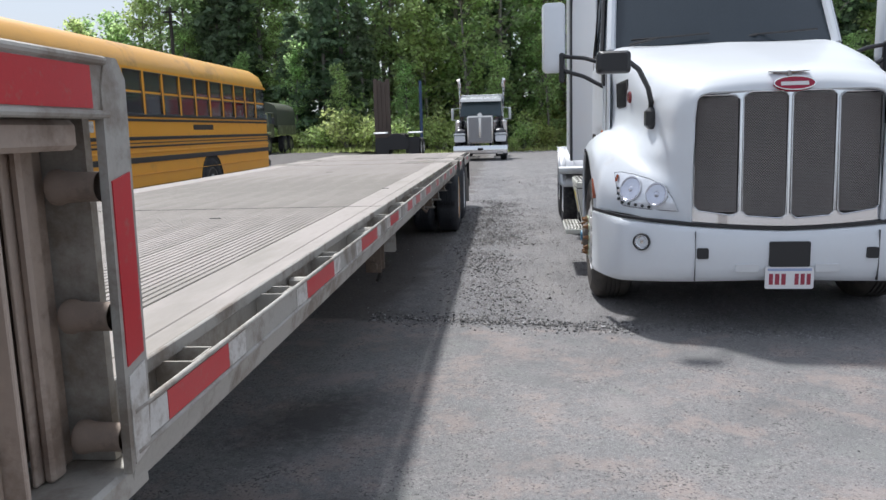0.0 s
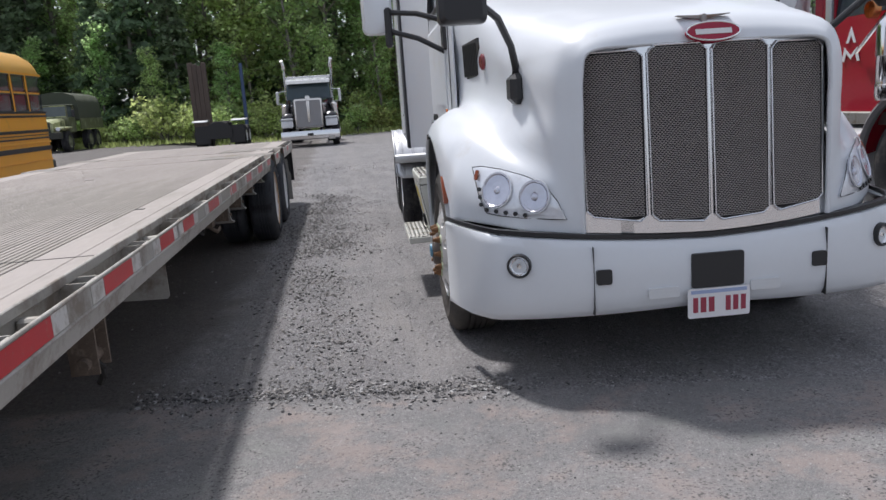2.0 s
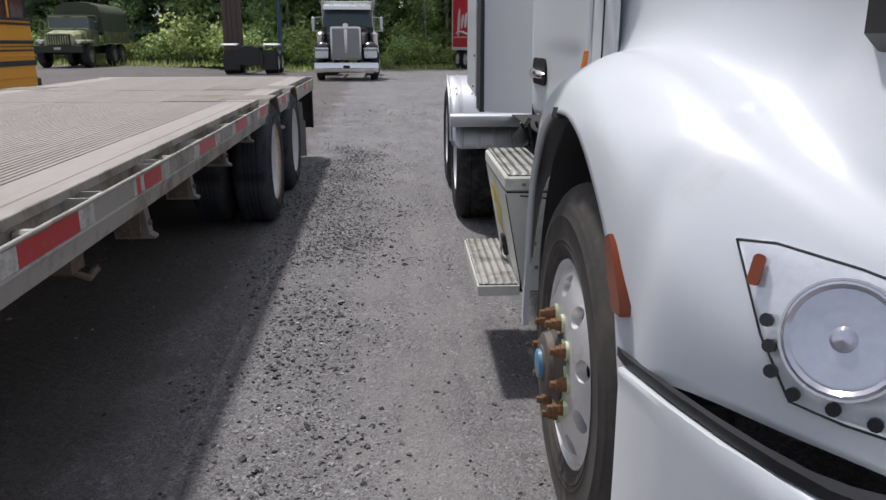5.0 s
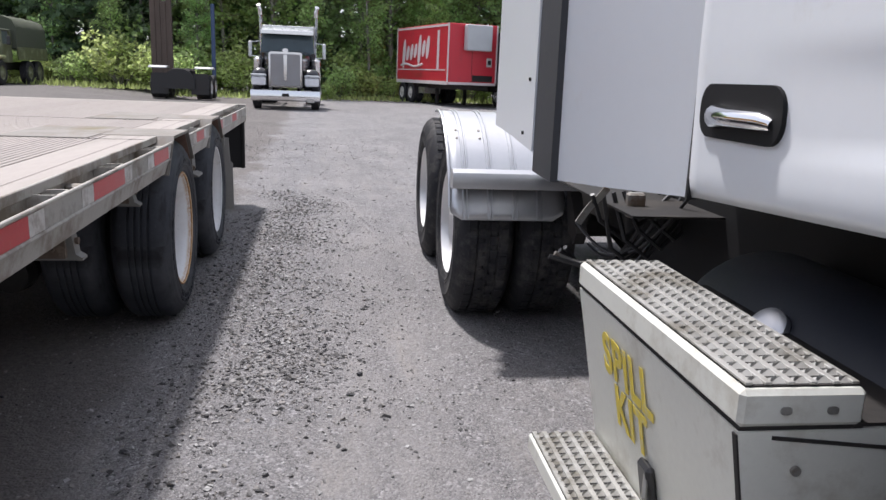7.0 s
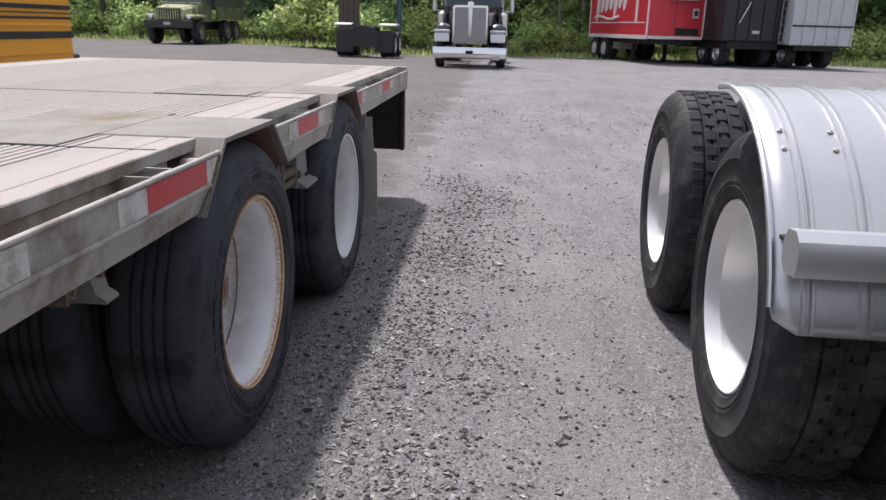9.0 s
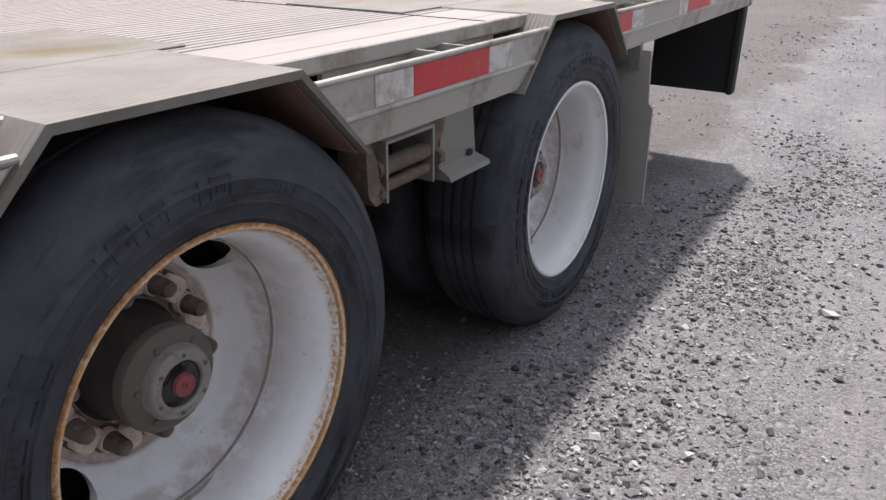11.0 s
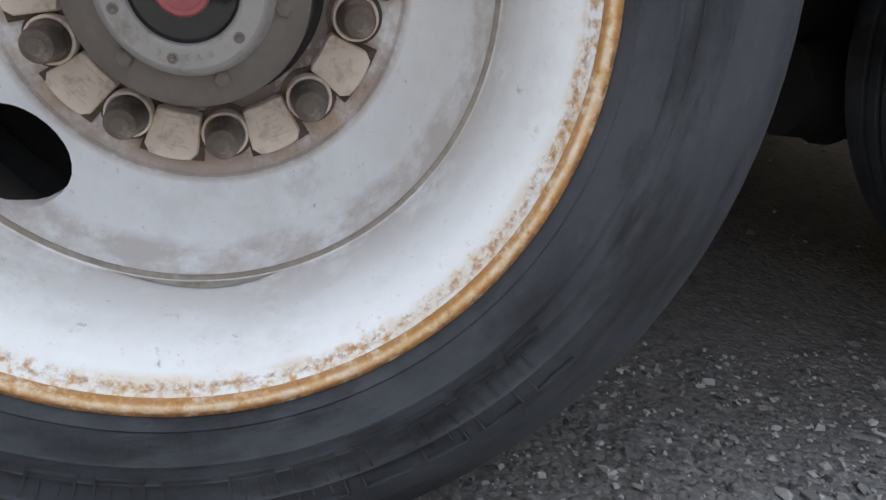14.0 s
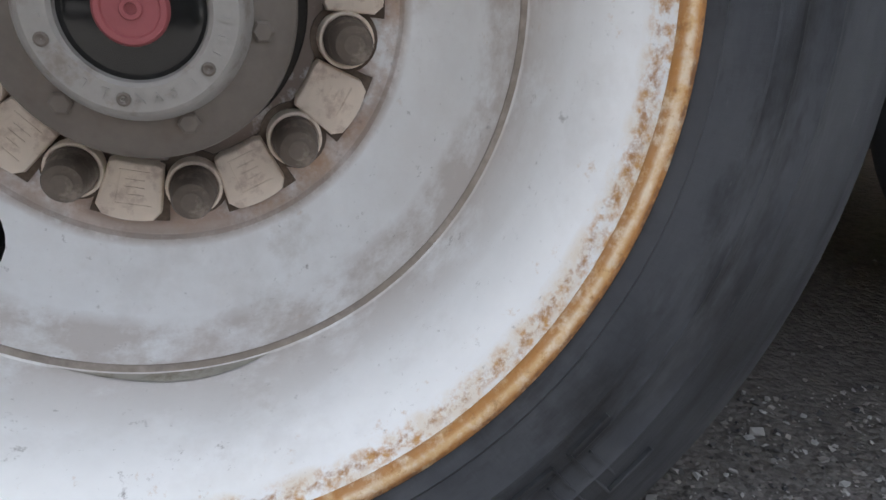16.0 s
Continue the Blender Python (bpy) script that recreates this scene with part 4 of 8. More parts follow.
for k, ya in enumerate(AXLES):
    trailer_wheel(trailer, 0.0, ya, 1, True, ya == min(AXLES))
    trailer_wheel(trailer, -2 * HALF, ya, -1, False)
    part("axle", Shape().rod((-2 * HALF + 0.3, ya, HUB_Z), (-0.3, ya, HUB_Z), 0.065, n=16), DARK, trailer)

# deck: ridged extruded planks along the trailer
PLANKS = 10
x_left, x_right = -2 * HALF + 0.30, -0.30
pw = (x_right - x_left) / PLANKS
prof = [(0.0015, DECK_Z - 0.035), (0.0015, DECK_Z - 0.004)]
RIDGES = 7
for i in range(RIDGES):
    a = 0.0015 + (pw - 0.003) * i / RIDGES
    d = (pw - 0.003) / RIDGES
    prof += [(a + 0.10 * d, DECK_Z - 0.005), (a + 0.16 * d, DECK_Z), (a + 0.84 * d, DECK_Z), (a + 0.90 * d, DECK_Z - 0.005)]
prof += [(pw - 0.0015, DECK_Z - 0.004), (pw - 0.0015, DECK_Z - 0.035)]
plank_mesh = mesh_of("plank", Shape().prism(prof, Y0, Y1 - 0.02), DECK, 20)
for i in range(PLANKS):
    part("plank", plank_mesh, None, trailer).matrix_basis = Matrix.Translation((x_left + i * pw, 0, 0))
# smooth edge planks and the side beams
for sgn, x0 in ((1, 0.0), (-1, -2 * HALF)):
    def fx(d):
        return x0 - sgn * d

    def bx(s, d0, d1, y0, y1, z0, z1, bev=0.0):
        a, b = sorted((fx(d0), fx(d1)))
        return s.box(a, b, y0, y1, z0, z1, bev)
    for d0, d1 in ((0.083, 0.148), (0.150, 0.2975)):
        part("edge_plank", bx(Shape(), d0, d1, Y0, Y1 - 0.02, DECK_Z - 0.035, DECK_Z, 0.003), DECK, trailer)
    part("edge_bead", bx(Shape(), 0.072, 0.0815, Y0, Y1 - 0.02, DECK_Z - 0.03, DECK_Z + 0.003, 0.003), ALU, trailer)
    for ya, yb in ((Y0, -0.37), (0.37, 1.02), (1.765, Y1 - 0.02)):
        part("side_beam", bx(Shape(), 0.088, 0.10, ya, yb, 0.838, DECK_Z - 0.036), ALU, trailer)
    spans = [(Y0 - 0.06, -0.252), (0.248, 1.145), (1.641, Y1)]
    for ya, yb in spans:
        s = Shape()

        def end(y, z):
            """Where the rail stops at a height: along the cover's slope, or square at the trailer's ends."""
            slope = 0.957 - z
            return y + slope * (0.95 if y == ya and ya > Y0 else -0.95 if y == yb and yb < Y1 else 0.0)
        s.prism([(end(ya, 0.957), 0.957), (end(yb, 0.957), 0.957), (end(yb, 0.875), 0.875), (end(ya, 0.875), 0.875)], *sorted((fx(0.0), fx(0.008))), "x")
        for zz in (0.957, 0.884):
            s.rod((fx(0.0), end(ya, zz), zz), (fx(0.0), end(yb, zz), zz), 0.0065, n=10)
        low = [(0.0, 0.879), (0.012, 0.822), (0.030, 0.820), (0.030, 0.828), (0.017, 0.832), (0.008, 0.882)]
        s.rings([[(fx(d), end(y, z), z) for d, z in low] for y in (ya, yb)])
        part("rub_rail", s, ALU, trailer, "worn aluminium rub rail")
        n = max(1, int((yb - ya) / 0.61))
        for i in range(n):
            yy = ya + (yb - ya) * (i + 0.5) / n
            s = Shape()
            bx(s, 0.008, 0.086, yy - 0.055, yy - 0.049, 0.87, 0.962)
            bx(s, 0.008, 0.086, yy + 0.049, yy + 0.055, 0.87, 0.962)
            bx(s, 0.0085, 0.013, yy - 0.049, yy + 0.049, 0.87, 0.960)
            part("stake_pocket", s, ALU, trailer)
            if i % 2:
                part("spool", bx(Shape(), 0.008, 0.086, yy + 0.26, yy + 0.30, 0.90, 0.945, 0.008), ALU, trailer)
    # wheel covers: flat lip over each tyre with sloped ends
    for ya in AXLES:
        s = Shape()
        lip = [(-0.385, 0.815), (-0.215, DECK_Z + 0.004), (0.215, DECK_Z + 0.004), (0.385, 0.815), (0.377, 0.812), (0.210, DECK_Z - 0.010), (-0.210, DECK_Z - 0.010), (-0.377, 0.812)]
        a, b = sorted((fx(-0.0075), fx(0.34)))
        bx2 = [(ya + p, z) for p, z in lip]
        s.prism(bx2, a, b, "x")
        cover = part("wheel_cover", s, COVER, trailer, "bent aluminium plate over the tyre")
        u = [(-0.372, 0.812), (-0.2085, DECK_Z - 0.0115), (0.2085, DECK_Z - 0.0115), (0.372, 0.812), (0.368, 0.812), (0.2065, DECK_Z - 0.0135), (-0.2065, DECK_Z - 0.0135), (-0.368, 0.812)]
        part("cover_lining", Shape().prism([(ya + p, z) for p, z in u], *sorted((fx(0.012), fx(0.34))), "x"), LINING, cover, "dirty brown underside with shade in its colour")
        part("cover_back", Shape().prism([(ya - 0.375, 0.80), (ya - 0.21, DECK_Z - 0.014), (ya + 0.21, DECK_Z - 0.014), (ya + 0.375, 0.80), (ya + 0.375, 0.62), (ya - 0.375, 0.62)], *sorted((fx(0.342), fx(0.35))), "x"), LINING, cover)

# smooth plates over the ridged planks above the axles
for ya, yb in ((-0.42, 0.285), (0.985, 1.69)):
    part("axle_plate", Shape().box(-0.74, -0.343, ya, yb, DECK_Z + 0.0006, DECK_Z + 0.0045, 0.001), COVER, trailer, "smooth weathered deck plate")

# tape on the near and far rails
REDS = [(-9.18, -8.86), (-8.15, -7.76), (-7.20, -6.78), (-6.33, -6.0), (-5.56, -5.30), (-5.08, -4.81), (-4.35, -3.98), (-3.37, -3.155), (-3.46, -3.415),
        (-2.51, -2.17), (-1.60, -1.20), (-0.67, -0.345), (0.535, 0.836), (1.66, 1.80), (2.46, 2.81)]
STOPS = ((-20.0, -0.252), (0.248, 1.145), (1.641, 20.0))


def tape(a, b, x, material):
    """A strip on the near rail, cut where the rail's sloped end cuts it."""
    lo, hi = min(STOPS, key=lambda q: max(q[0] - 0.5 * (a + b), 0.5 * (a + b) - q[1]))
    out = [(max(a, lo + 0.95 * (0.957 - z) + 0.004), z) for z in (0.892, 0.949)] + [(min(b, hi - 0.95 * (0.957 - z) - 0.004), z) for z in (0.949, 0.892)]
    if out[3][0] > out[0][0] + 0.02:
        part("red_tape" if material is RED_TAPE else "white_tape", Shape().prism(out, 0.0002, x, "x"), material, trailer)


for a, b in REDS:
    tape(a, b, 0.0022, RED_TAPE)
    if b - a > 0.1:
        tape(a - 0.125, a - 0.002, 0.0020, WHITE_TAPE)
        tape(b + 0.002, b + 0.115, 0.0020, WHITE_TAPE)

# frame under the deck
for xx in (-2 * HALF + 0.78, -0.78):
    s = Shape().box(xx - 0.06, xx + 0.06, Y0, Y1 - 0.1, 0.93, 0.945).box(xx - 0.06, xx + 0.06, Y0, Y1 - 0.1, 0.62, 0.635).box(xx - 0.006, xx + 0.006, Y0, Y1 - 0.1, 0.635, 0.93)
    part("main_beam", s, DARK, trailer)
yy = Y0 + 0.3
while yy < Y1 - 0.2:
    if all(abs(yy - a) > 0.5 for a in AXLES):
        part("cross_member", Shape().box(-2 * HALF + 0.11, -0.11, yy - 0.03, yy + 0.03, 0.84, DECK_Z - 0.037), DARK, trailer)
    yy += 0.61

# running gear: hangers, brackets, boxes behind the rail
PALE = mat("pale_metal_box", (0.22, 0.215, 0.20), rough=0.5, metal=0.3, var=0.14, dirt=(0.22, 0.19, 0.16), amount=0.3)
br = Shape().box(-0.10, -0.052, 0.512, 0.519, 0.664, 0.796).box(-0.10, -0.052, 0.688, 0.695, 0.664, 0.796).box(-0.10, -0.052, 0.519, 0.688, 0.789, 0.796)
hb = part("hanger_bracket", br, STEEL, trailer, "brown rusty spring hanger bracket")
part("pin", Shape().rod((-0.075, 0.50, 0.735), (-0.075, 0.715, 0.735), 0.019, n=14).rod((-0.07, 0.50, 0.694), (-0.07, 0.70, 0.694), 0.013, n=12), RUSTY, hb)
part("nut", Shape().turned([(-0.018, 0.022), (0.0, 0.022), (0.004, 0.014), (0.012, 0.013)], c=(-0.062, 0.725, 0.715), n=6, axis="y", cap0=True, cap1=True), RUSTY, hb)
part("side_plate", Shape().prism([(0.452, 0.80), (0.470, 0.80), (0.488, 0.762), (0.506, 0.668), (0.482, 0.664), (0.458, 0.69)], -0.13, -0.058, "x"), RUSTY, hb)
part("lug", Shape().prism([(0.700, 0.795), (0.762, 0.795), (0.752, 0.760), (0.728, 0.735), (0.742, 0.700), (0.720, 0.690), (0.702, 0.715)], -0.085, -0.066, "x"), RUSTY, hb)
part("bolt", Shape().turned([(-0.074, 0.011), (-0.054, 0.011), (-0.050, 0.006), (-0.050, 0.0)], c=(0, 0.505, 0.684), n=6), RUSTY, hb)
box = part("slider_box", Shape().rings([[(-0.20, y + 0.012, 0.80), (-0.072, y + 0.022 * e, 0.80), (-0.066, y, 0.682), (-0.028, y - 0.012 * e, 0.668), (-0.024, y - 0.012 * e, 0.657), (-0.20, y, 0.657)] for y, e in ((0.735, 1), (0.905, -0.3))]), PALE, trailer, "pale metal bracket box with a turned-out foot")
part("drain_hole", Shape().prism(ellipse(0.872, 0.688, 0.012, 0.009, 12), -0.0655, -0.060, "x"), DARK, box)
def slider(y, z_low, long=0.052):
    """A pale slider box with a bent foot and a rusty hook bracket beside it, under the rail."""
    b = part("slider_box", Shape().rings([[(x, yy, z) for x, z in ((-0.19, 0.812), (-0.075, 0.812), (-0.060, z_low + 0.02), (-0.040, z_low + 0.008), (-0.040, z_low), (-0.19, z_low))] for yy in (y, y + long)]), PALE, trailer, "pale metal bracket box")
    part("bolt", Shape().rod((-0.055, y + 0.5 * long, z_low + 0.06), (-0.068, y + 0.5 * long, z_low + 0.06), 0.012, n=6), RUSTY, b)
    k = part("hook_bracket", Shape().prism([(-0.15, y - 0.10), (-0.06, y - 0.10), (-0.06, y - 0.092), (-0.142, y - 0.092), (-0.142, y - 0.01), (-0.15, y - 0.01)], z_low + 0.03, 0.82, "z"), RUSTY, trailer, "brown rusty hook bracket")
    part("hook", Shape().tube([(-0.10, y - 0.10, z_low + 0.06), (-0.075, y - 0.06, z_low + 0.03), (-0.09, y - 0.02, z_low + 0.055)], 0.009, 6), RUSTY, k)


for y, z in ((-3.18, 0.665), (-2.45, 0.672), (-1.62, 0.70), (-0.80, 0.735)):
    slider(y, z)
rusty = part("winch_bracket", Shape().prism([(-0.16, -6.28), (-0.07, -6.28), (-0.07, -6.268), (-0.15, -6.268), (-0.15, -6.16), (-0.07, -6.16), (-0.07, -6.148), (-0.16, -6.148)], 0.62, 0.83, "z"), RUSTY, trailer, "brown rusty winch bracket")
part("winch_drum", Shape().rod((-0.11, -6.32, 0.66), (-0.11, -6.10, 0.66), 0.022, n=12), RUSTY, rusty)
part("strap_end", Shape().tube([(-0.11, -6.2, 0.65), (-0.09, -6.18, 0.61), (-0.10, -6.17, 0.575), (-0.115, -6.16, 0.55)], 0.012, 6), DARK, rusty)
hb = part("hook_bracket", Shape().box(-0.14, -0.07, -3.90, -3.80, 0.74, 0.83), RUSTY, trailer, "brown rusty hook bracket")
part("hook", Shape().tube([(-0.10, -3.85, 0.80), (-0.09, -3.84, 0.73), (-0.06, -3.80, 0.70), (-0.05, -3.76, 0.72)], 0.012, 6), RUSTY, hb)
part("side_flap", Shape().prism([(-0.78, 0.80), (-0.24, 0.80), (-0.235, 0.47), (-0.25, 0.455), (-0.76, 0.47)], -4.53, -4.522, "y"), ALU, trailer, "dull aluminium side skirt plate")
part("air_line", Shape().tube([(-0.2, -3.9, 0.76), (-0.17, -3.75, 0.69), (-0.19, -3.6, 0.66), (-0.22, -3.4, 0.74)], 0.012, 6), DARK, trailer)
# springs, air tanks and dark gear between the beams
for xx in (-0.72, -2 * HALF + 0.72):
    for ya in AXLES:
        part("leaf_spring", Shape().tube([(xx, ya - 0.55, 0.62), (xx, ya - 0.25, 0.56), (xx, ya, 0.54), (xx, ya + 0.25, 0.56), (xx, ya + 0.55, 0.62)], 0.04, 6), DARK, trailer)
    for y in (-0.62, 0.70, 2.0):
        part("spring_hanger", Shape().box(xx - 0.05, xx + 0.05, y - 0.07, y + 0.07, 0.5, 0.94, 0.01), DARK, trailer)
part("air_tank", Shape().turned([(-0.35, 0.0), (-0.33, 0.10), (-0.28, 0.13), (0.28, 0.13), (0.33, 0.10), (0.35, 0.0)], c=(-HALF, -1.6, 0.74), n=20), DARK, trailer)
for xx in (-0.80, -2 * HALF + 0.80):
    for ya in AXLES:
        part("trailing_arm", Shape().prism([(ya - 0.62, 0.50), (ya - 0.55, 0.60), (ya, 0.46), (ya + 0.36, 0.42), (ya + 0.36, 0.32), (ya, 0.34), (ya - 0.60, 0.44)], xx - 0.06, xx + 0.06, "x"), DARK, trailer)
        part("air_bag", Shape().turned([(0.42, 0.09), (0.44, 0.12), (0.52, 0.13), (0.60, 0.12), (0.62, 0.10)], c=(xx, ya + 0.30, 0), n=20, axis="z", cap0=True, cap1=True), PLASTIC, trailer)
        part("brake_chamber", Shape().turned([(-0.45, 0.0), (-0.448, 0.06), (-0.44, 0.085), (-0.36, 0.088), (-0.355, 0.098), (-0.335, 0.098), (-0.33, 0.088), (-0.25, 0.085), (-0.24, 0.06), (-0.238, 0.0)], c=(0.08 + xx, ya, 0.335), n=20, axis="y"), DARK, trailer)
# mud flaps, rear end
part("wheel_flap", Shape().prism([(-0.62, 0.80), (0.02, 0.80), (0.03, 0.62), (0.048, 0.60), (0.052, 0.24), (-0.62, 0.22)], 1.985, 1.998), mat("grey_rubber_flap", (0.30, 0.285, 0.265), rough=0.75, var=0.2, big=3, fine=40, bump=0.2), trailer, "weathered grey mud flap")
part("wheel_flap", Shape().box(-2 * HALF + 0.015, -2 * HALF + 0.62, 1.985, 1.998, 0.20, 0.80, 0.003), DARK, trailer)
part("flap_hanger", Shape().box(-0.64, -0.01, 1.96, 1.984, 0.74, 0.83), STEEL, trailer)
part("rear_sill", Shape().box(-2 * HALF, 0.0, Y1 - 0.02, Y1, 0.82, DECK_Z + 0.002, 0.004), ALU, trailer)
for x0 in (-0.48, -2 * HALF + 0.02):
    part("rear_flap", Shape().box(x0, x0 + 0.46, Y1 - 0.06, Y1 - 0.045, 0.36, 0.82, 0.003), PLASTIC, trailer, "black rubber rear flap")
part("rear_post", Shape().box(-0.045, -0.012, Y1 - 0.10, Y1 - 0.02, 0.36, 0.86, 0.006), DARK, trailer)
part("under_bar", Shape().box(-2 * HALF + 0.3, -0.5, Y1 - 0.14, Y1 - 0.06, 0.42, 0.54, 0.01), DARK, trailer)
# small openings and joints in the deck
for x, y, w, l in ((-0.27, -4.75, 0.05, 0.035), (-0.645, 1.0, 0.10, 0.03), (-0.9, -6.6, 0.06, 0.03), (-1.3, -2.2, 0.08, 0.03)):
    part("deck_slot", Shape().prism(rounded(x - w / 2, x + w / 2, y - l / 2, y + l / 2, 0.01), DECK_Z - 0.002, DECK_Z + 0.0015, "z"), DARK, trailer)
for y in (-6.1, -0.42, 0.98):
    part("deck_joint", Shape().box(-2.2, -0.09, y - 0.004, y + 0.004, DECK_Z - 0.002, DECK_Z + 0.0012), DARK, trailer)

TAUPE = mat("dusty_taupe_steel", (0.42, 0.34, 0.285), rough=0.6, metal=0.35, var=0.15, big=2.5, fine=60, bump=0.15, dirt=(0.16, 0.11, 0.08), amount=0.3, dirt_scale=4)
ROLLER = mat("dusty_brown_tube", (0.25, 0.195, 0.16), rough=0.65, metal=0.2, var=0.18, big=8, fine=80, bump=0.15, dirt=(0.13, 0.10, 0.08), amount=0.3, dirt_scale=12)
# raised front: gooseneck side with riser post, ribs and roller tubes
UP = 1.545
neck = part("gooseneck_rail", Shape().box(-0.008, 0.0, -12.3, -9.30, 1.455, UP).rod((-0.001, -12.3, UP), (-0.001, -9.30, UP), 0.008, n=10).rod((-0.001, -12.3, 1.46), (-0.001, -9.30, 1.46), 0.0075, n=10), ALU, trailer, "upper deck side rail with red tape")
part("red_tape", Shape().box(0.0003, 0.0024, -10.2, -9.345, 1.469, 1.535, 0.0006), RED_TAPE, neck)
part("upper_deck", Shape().box(-2 * HALF, -0.01, -12.3, -9.25, UP - 0.03, UP, 0.004), DECK, trailer)
part("riser_wall", Shape().box(-2 * HALF + 0.02, -0.05, -9.29, -9.27, 0.86, UP - 0.032), ALU, trailer)
post = part("corner_post", Shape().prism([(-9.335, 0.855), (-9.262, 0.895), (-9.252, 0.95), (-9.238, 1.52), (-9.262, 1.552), (-9.30, 1.552), (-9.318, 1.50)], -0.012, 0.003, "x"), ALU, trailer, "corner post with red and white tape")
for z0, z1, mt in ((0.868, 1.035, WHITE_TAPE), (1.04, 1.365, RED_TAPE)):
    k0, k1 = (z0 - 0.855) / 0.66, (z1 - 0.855) / 0.66
    part("white_tape" if mt is WHITE_TAPE else "red_tape", Shape().prism([(-9.322 + 0.010 * k0, z0), (-9.266 + 0.016 * k0, z0 + 0.012), (-9.266 + 0.016 * k1, z1), (-9.322 + 0.010 * k1, z1 - 0.012)], 0.0032, 0.0052, "x"), mt, post)
for z in (1.345, 1.128, 0.915):
    part("roller_tube", Shape().turned([(-0.085, 0.0), (-0.085, 0.024), (-0.080, 0.029), (-0.070, 0.030), (-0.060, 0.026), (-0.034, 0.0245), (0.0, 0.0245)], n=28), ROLLER, trailer, "short dusty brown steel tube").matrix_basis = Matrix.Translation((-0.0125, -9.318, z))
for y0, y1, x0 in ((-9.385, -9.345, -0.105), (-9.62, -9.575, -0.05), (-10.4, -10.34, -0.05), (-11.2, -11.14, -0.05)):
    part("web_rib", Shape().box(x0 - 0.02, x0, y0, y1, 0.86, 1.455, 0.006), TAUPE, trailer)
part("rib_flange", Shape().box(-0.10, -0.02, -9.575, -9.565, 0.86, 1.44, 0.002), TAUPE, trailer)
part("neck_plate", Shape().box(-0.135, -0.125, -9.40, -9.295, 0.86, 1.455, 0.003), TAUPE, trailer, "dusty taupe gusset plate")
part("neck_web", Shape().box(-0.20, -0.19, -12.2, -9.3, 0.87, 1.46), mat("dark_brown_steel", (0.20, 0.155, 0.13), rough=0.7, var=0.3, big=2), trailer, "dark brown neck web")
part("neck_chord", Shape().box(-0.20, -0.03, -12.2, -9.34, 1.405, 1.452, 0.008), TAUPE, trailer)
part("neck_bottom", Shape().box(-0.20, -0.01, -12.2, -9.25, 0.80, 0.858, 0.008), ALU, trailer)
for xx in (-0.5, -2 * HALF + 0.5):
    part("landing_leg", Shape().box(xx - 0.06, xx + 0.06, -10.6, -10.48, 0.12, 0.9, 0.008).box(xx - 0.14, xx + 0.14, -10.68, -10.40, 0.012, 0.05, 0.005).box(xx - 0.045, xx + 0.045, -10.585, -10.495, 0.04, 0.2), DARK, trailer)


# ---- lofted bodies ----
def spline(pts, t):
    """A smooth curve through points at equal steps, at t in 0..len-1."""
    n = len(pts) - 1
    i = min(int(t), n - 1)
    u = t - i
    p = [np.array(pts[max(0, min(n, k))], float) for k in (i - 1, i, i + 1, i + 2)]
    return 0.5 * (2 * p[1] + (p[2] - p[0]) * u + (2 * p[0] - 5 * p[1] + 4 * p[2] - p[3]) * u * u + (3 * p[1] - p[0] - 3 * p[2] + p[3]) * u ** 3)


def loft(stations, across, along):
    """A skin through stations, each (place along y, profile of (x, z)); mirrored at x = 0."""
    profs = [[spline(pr, (len(pr) - 1) * j / across) for j in range(across + 1)] for _, pr in stations]
    ys = [y for y, _ in stations]
    grid = []
    for i in range(along + 1):
        t = (len(stations) - 1) * i / along
        y = float(spline([(q,) for q in ys], t)[0])
        row = [spline([pr[j] for pr in profs], t) for j in range(across + 1)]
        grid.append([(-q[0], y, q[1]) for q in row[::-1]] + [(q[0], y, q[1]) for q in row[1:]])
    return grid


# ---- the white conventional tractor ----
truck = thing("white_tractor_truck", "white conventional tractor truck with tall mesh grille parked on gravel", "truck", pose(2.47, -5.47, 0.008, 0, 0, -2.0))


def arch(y, cy=1.30, cz=0.50, ry=0.645, rz=0.712):
    d = 1 - ((y - cy) / ry) ** 2
    return cz + rz * math.sqrt(d) if d > 0 else cz


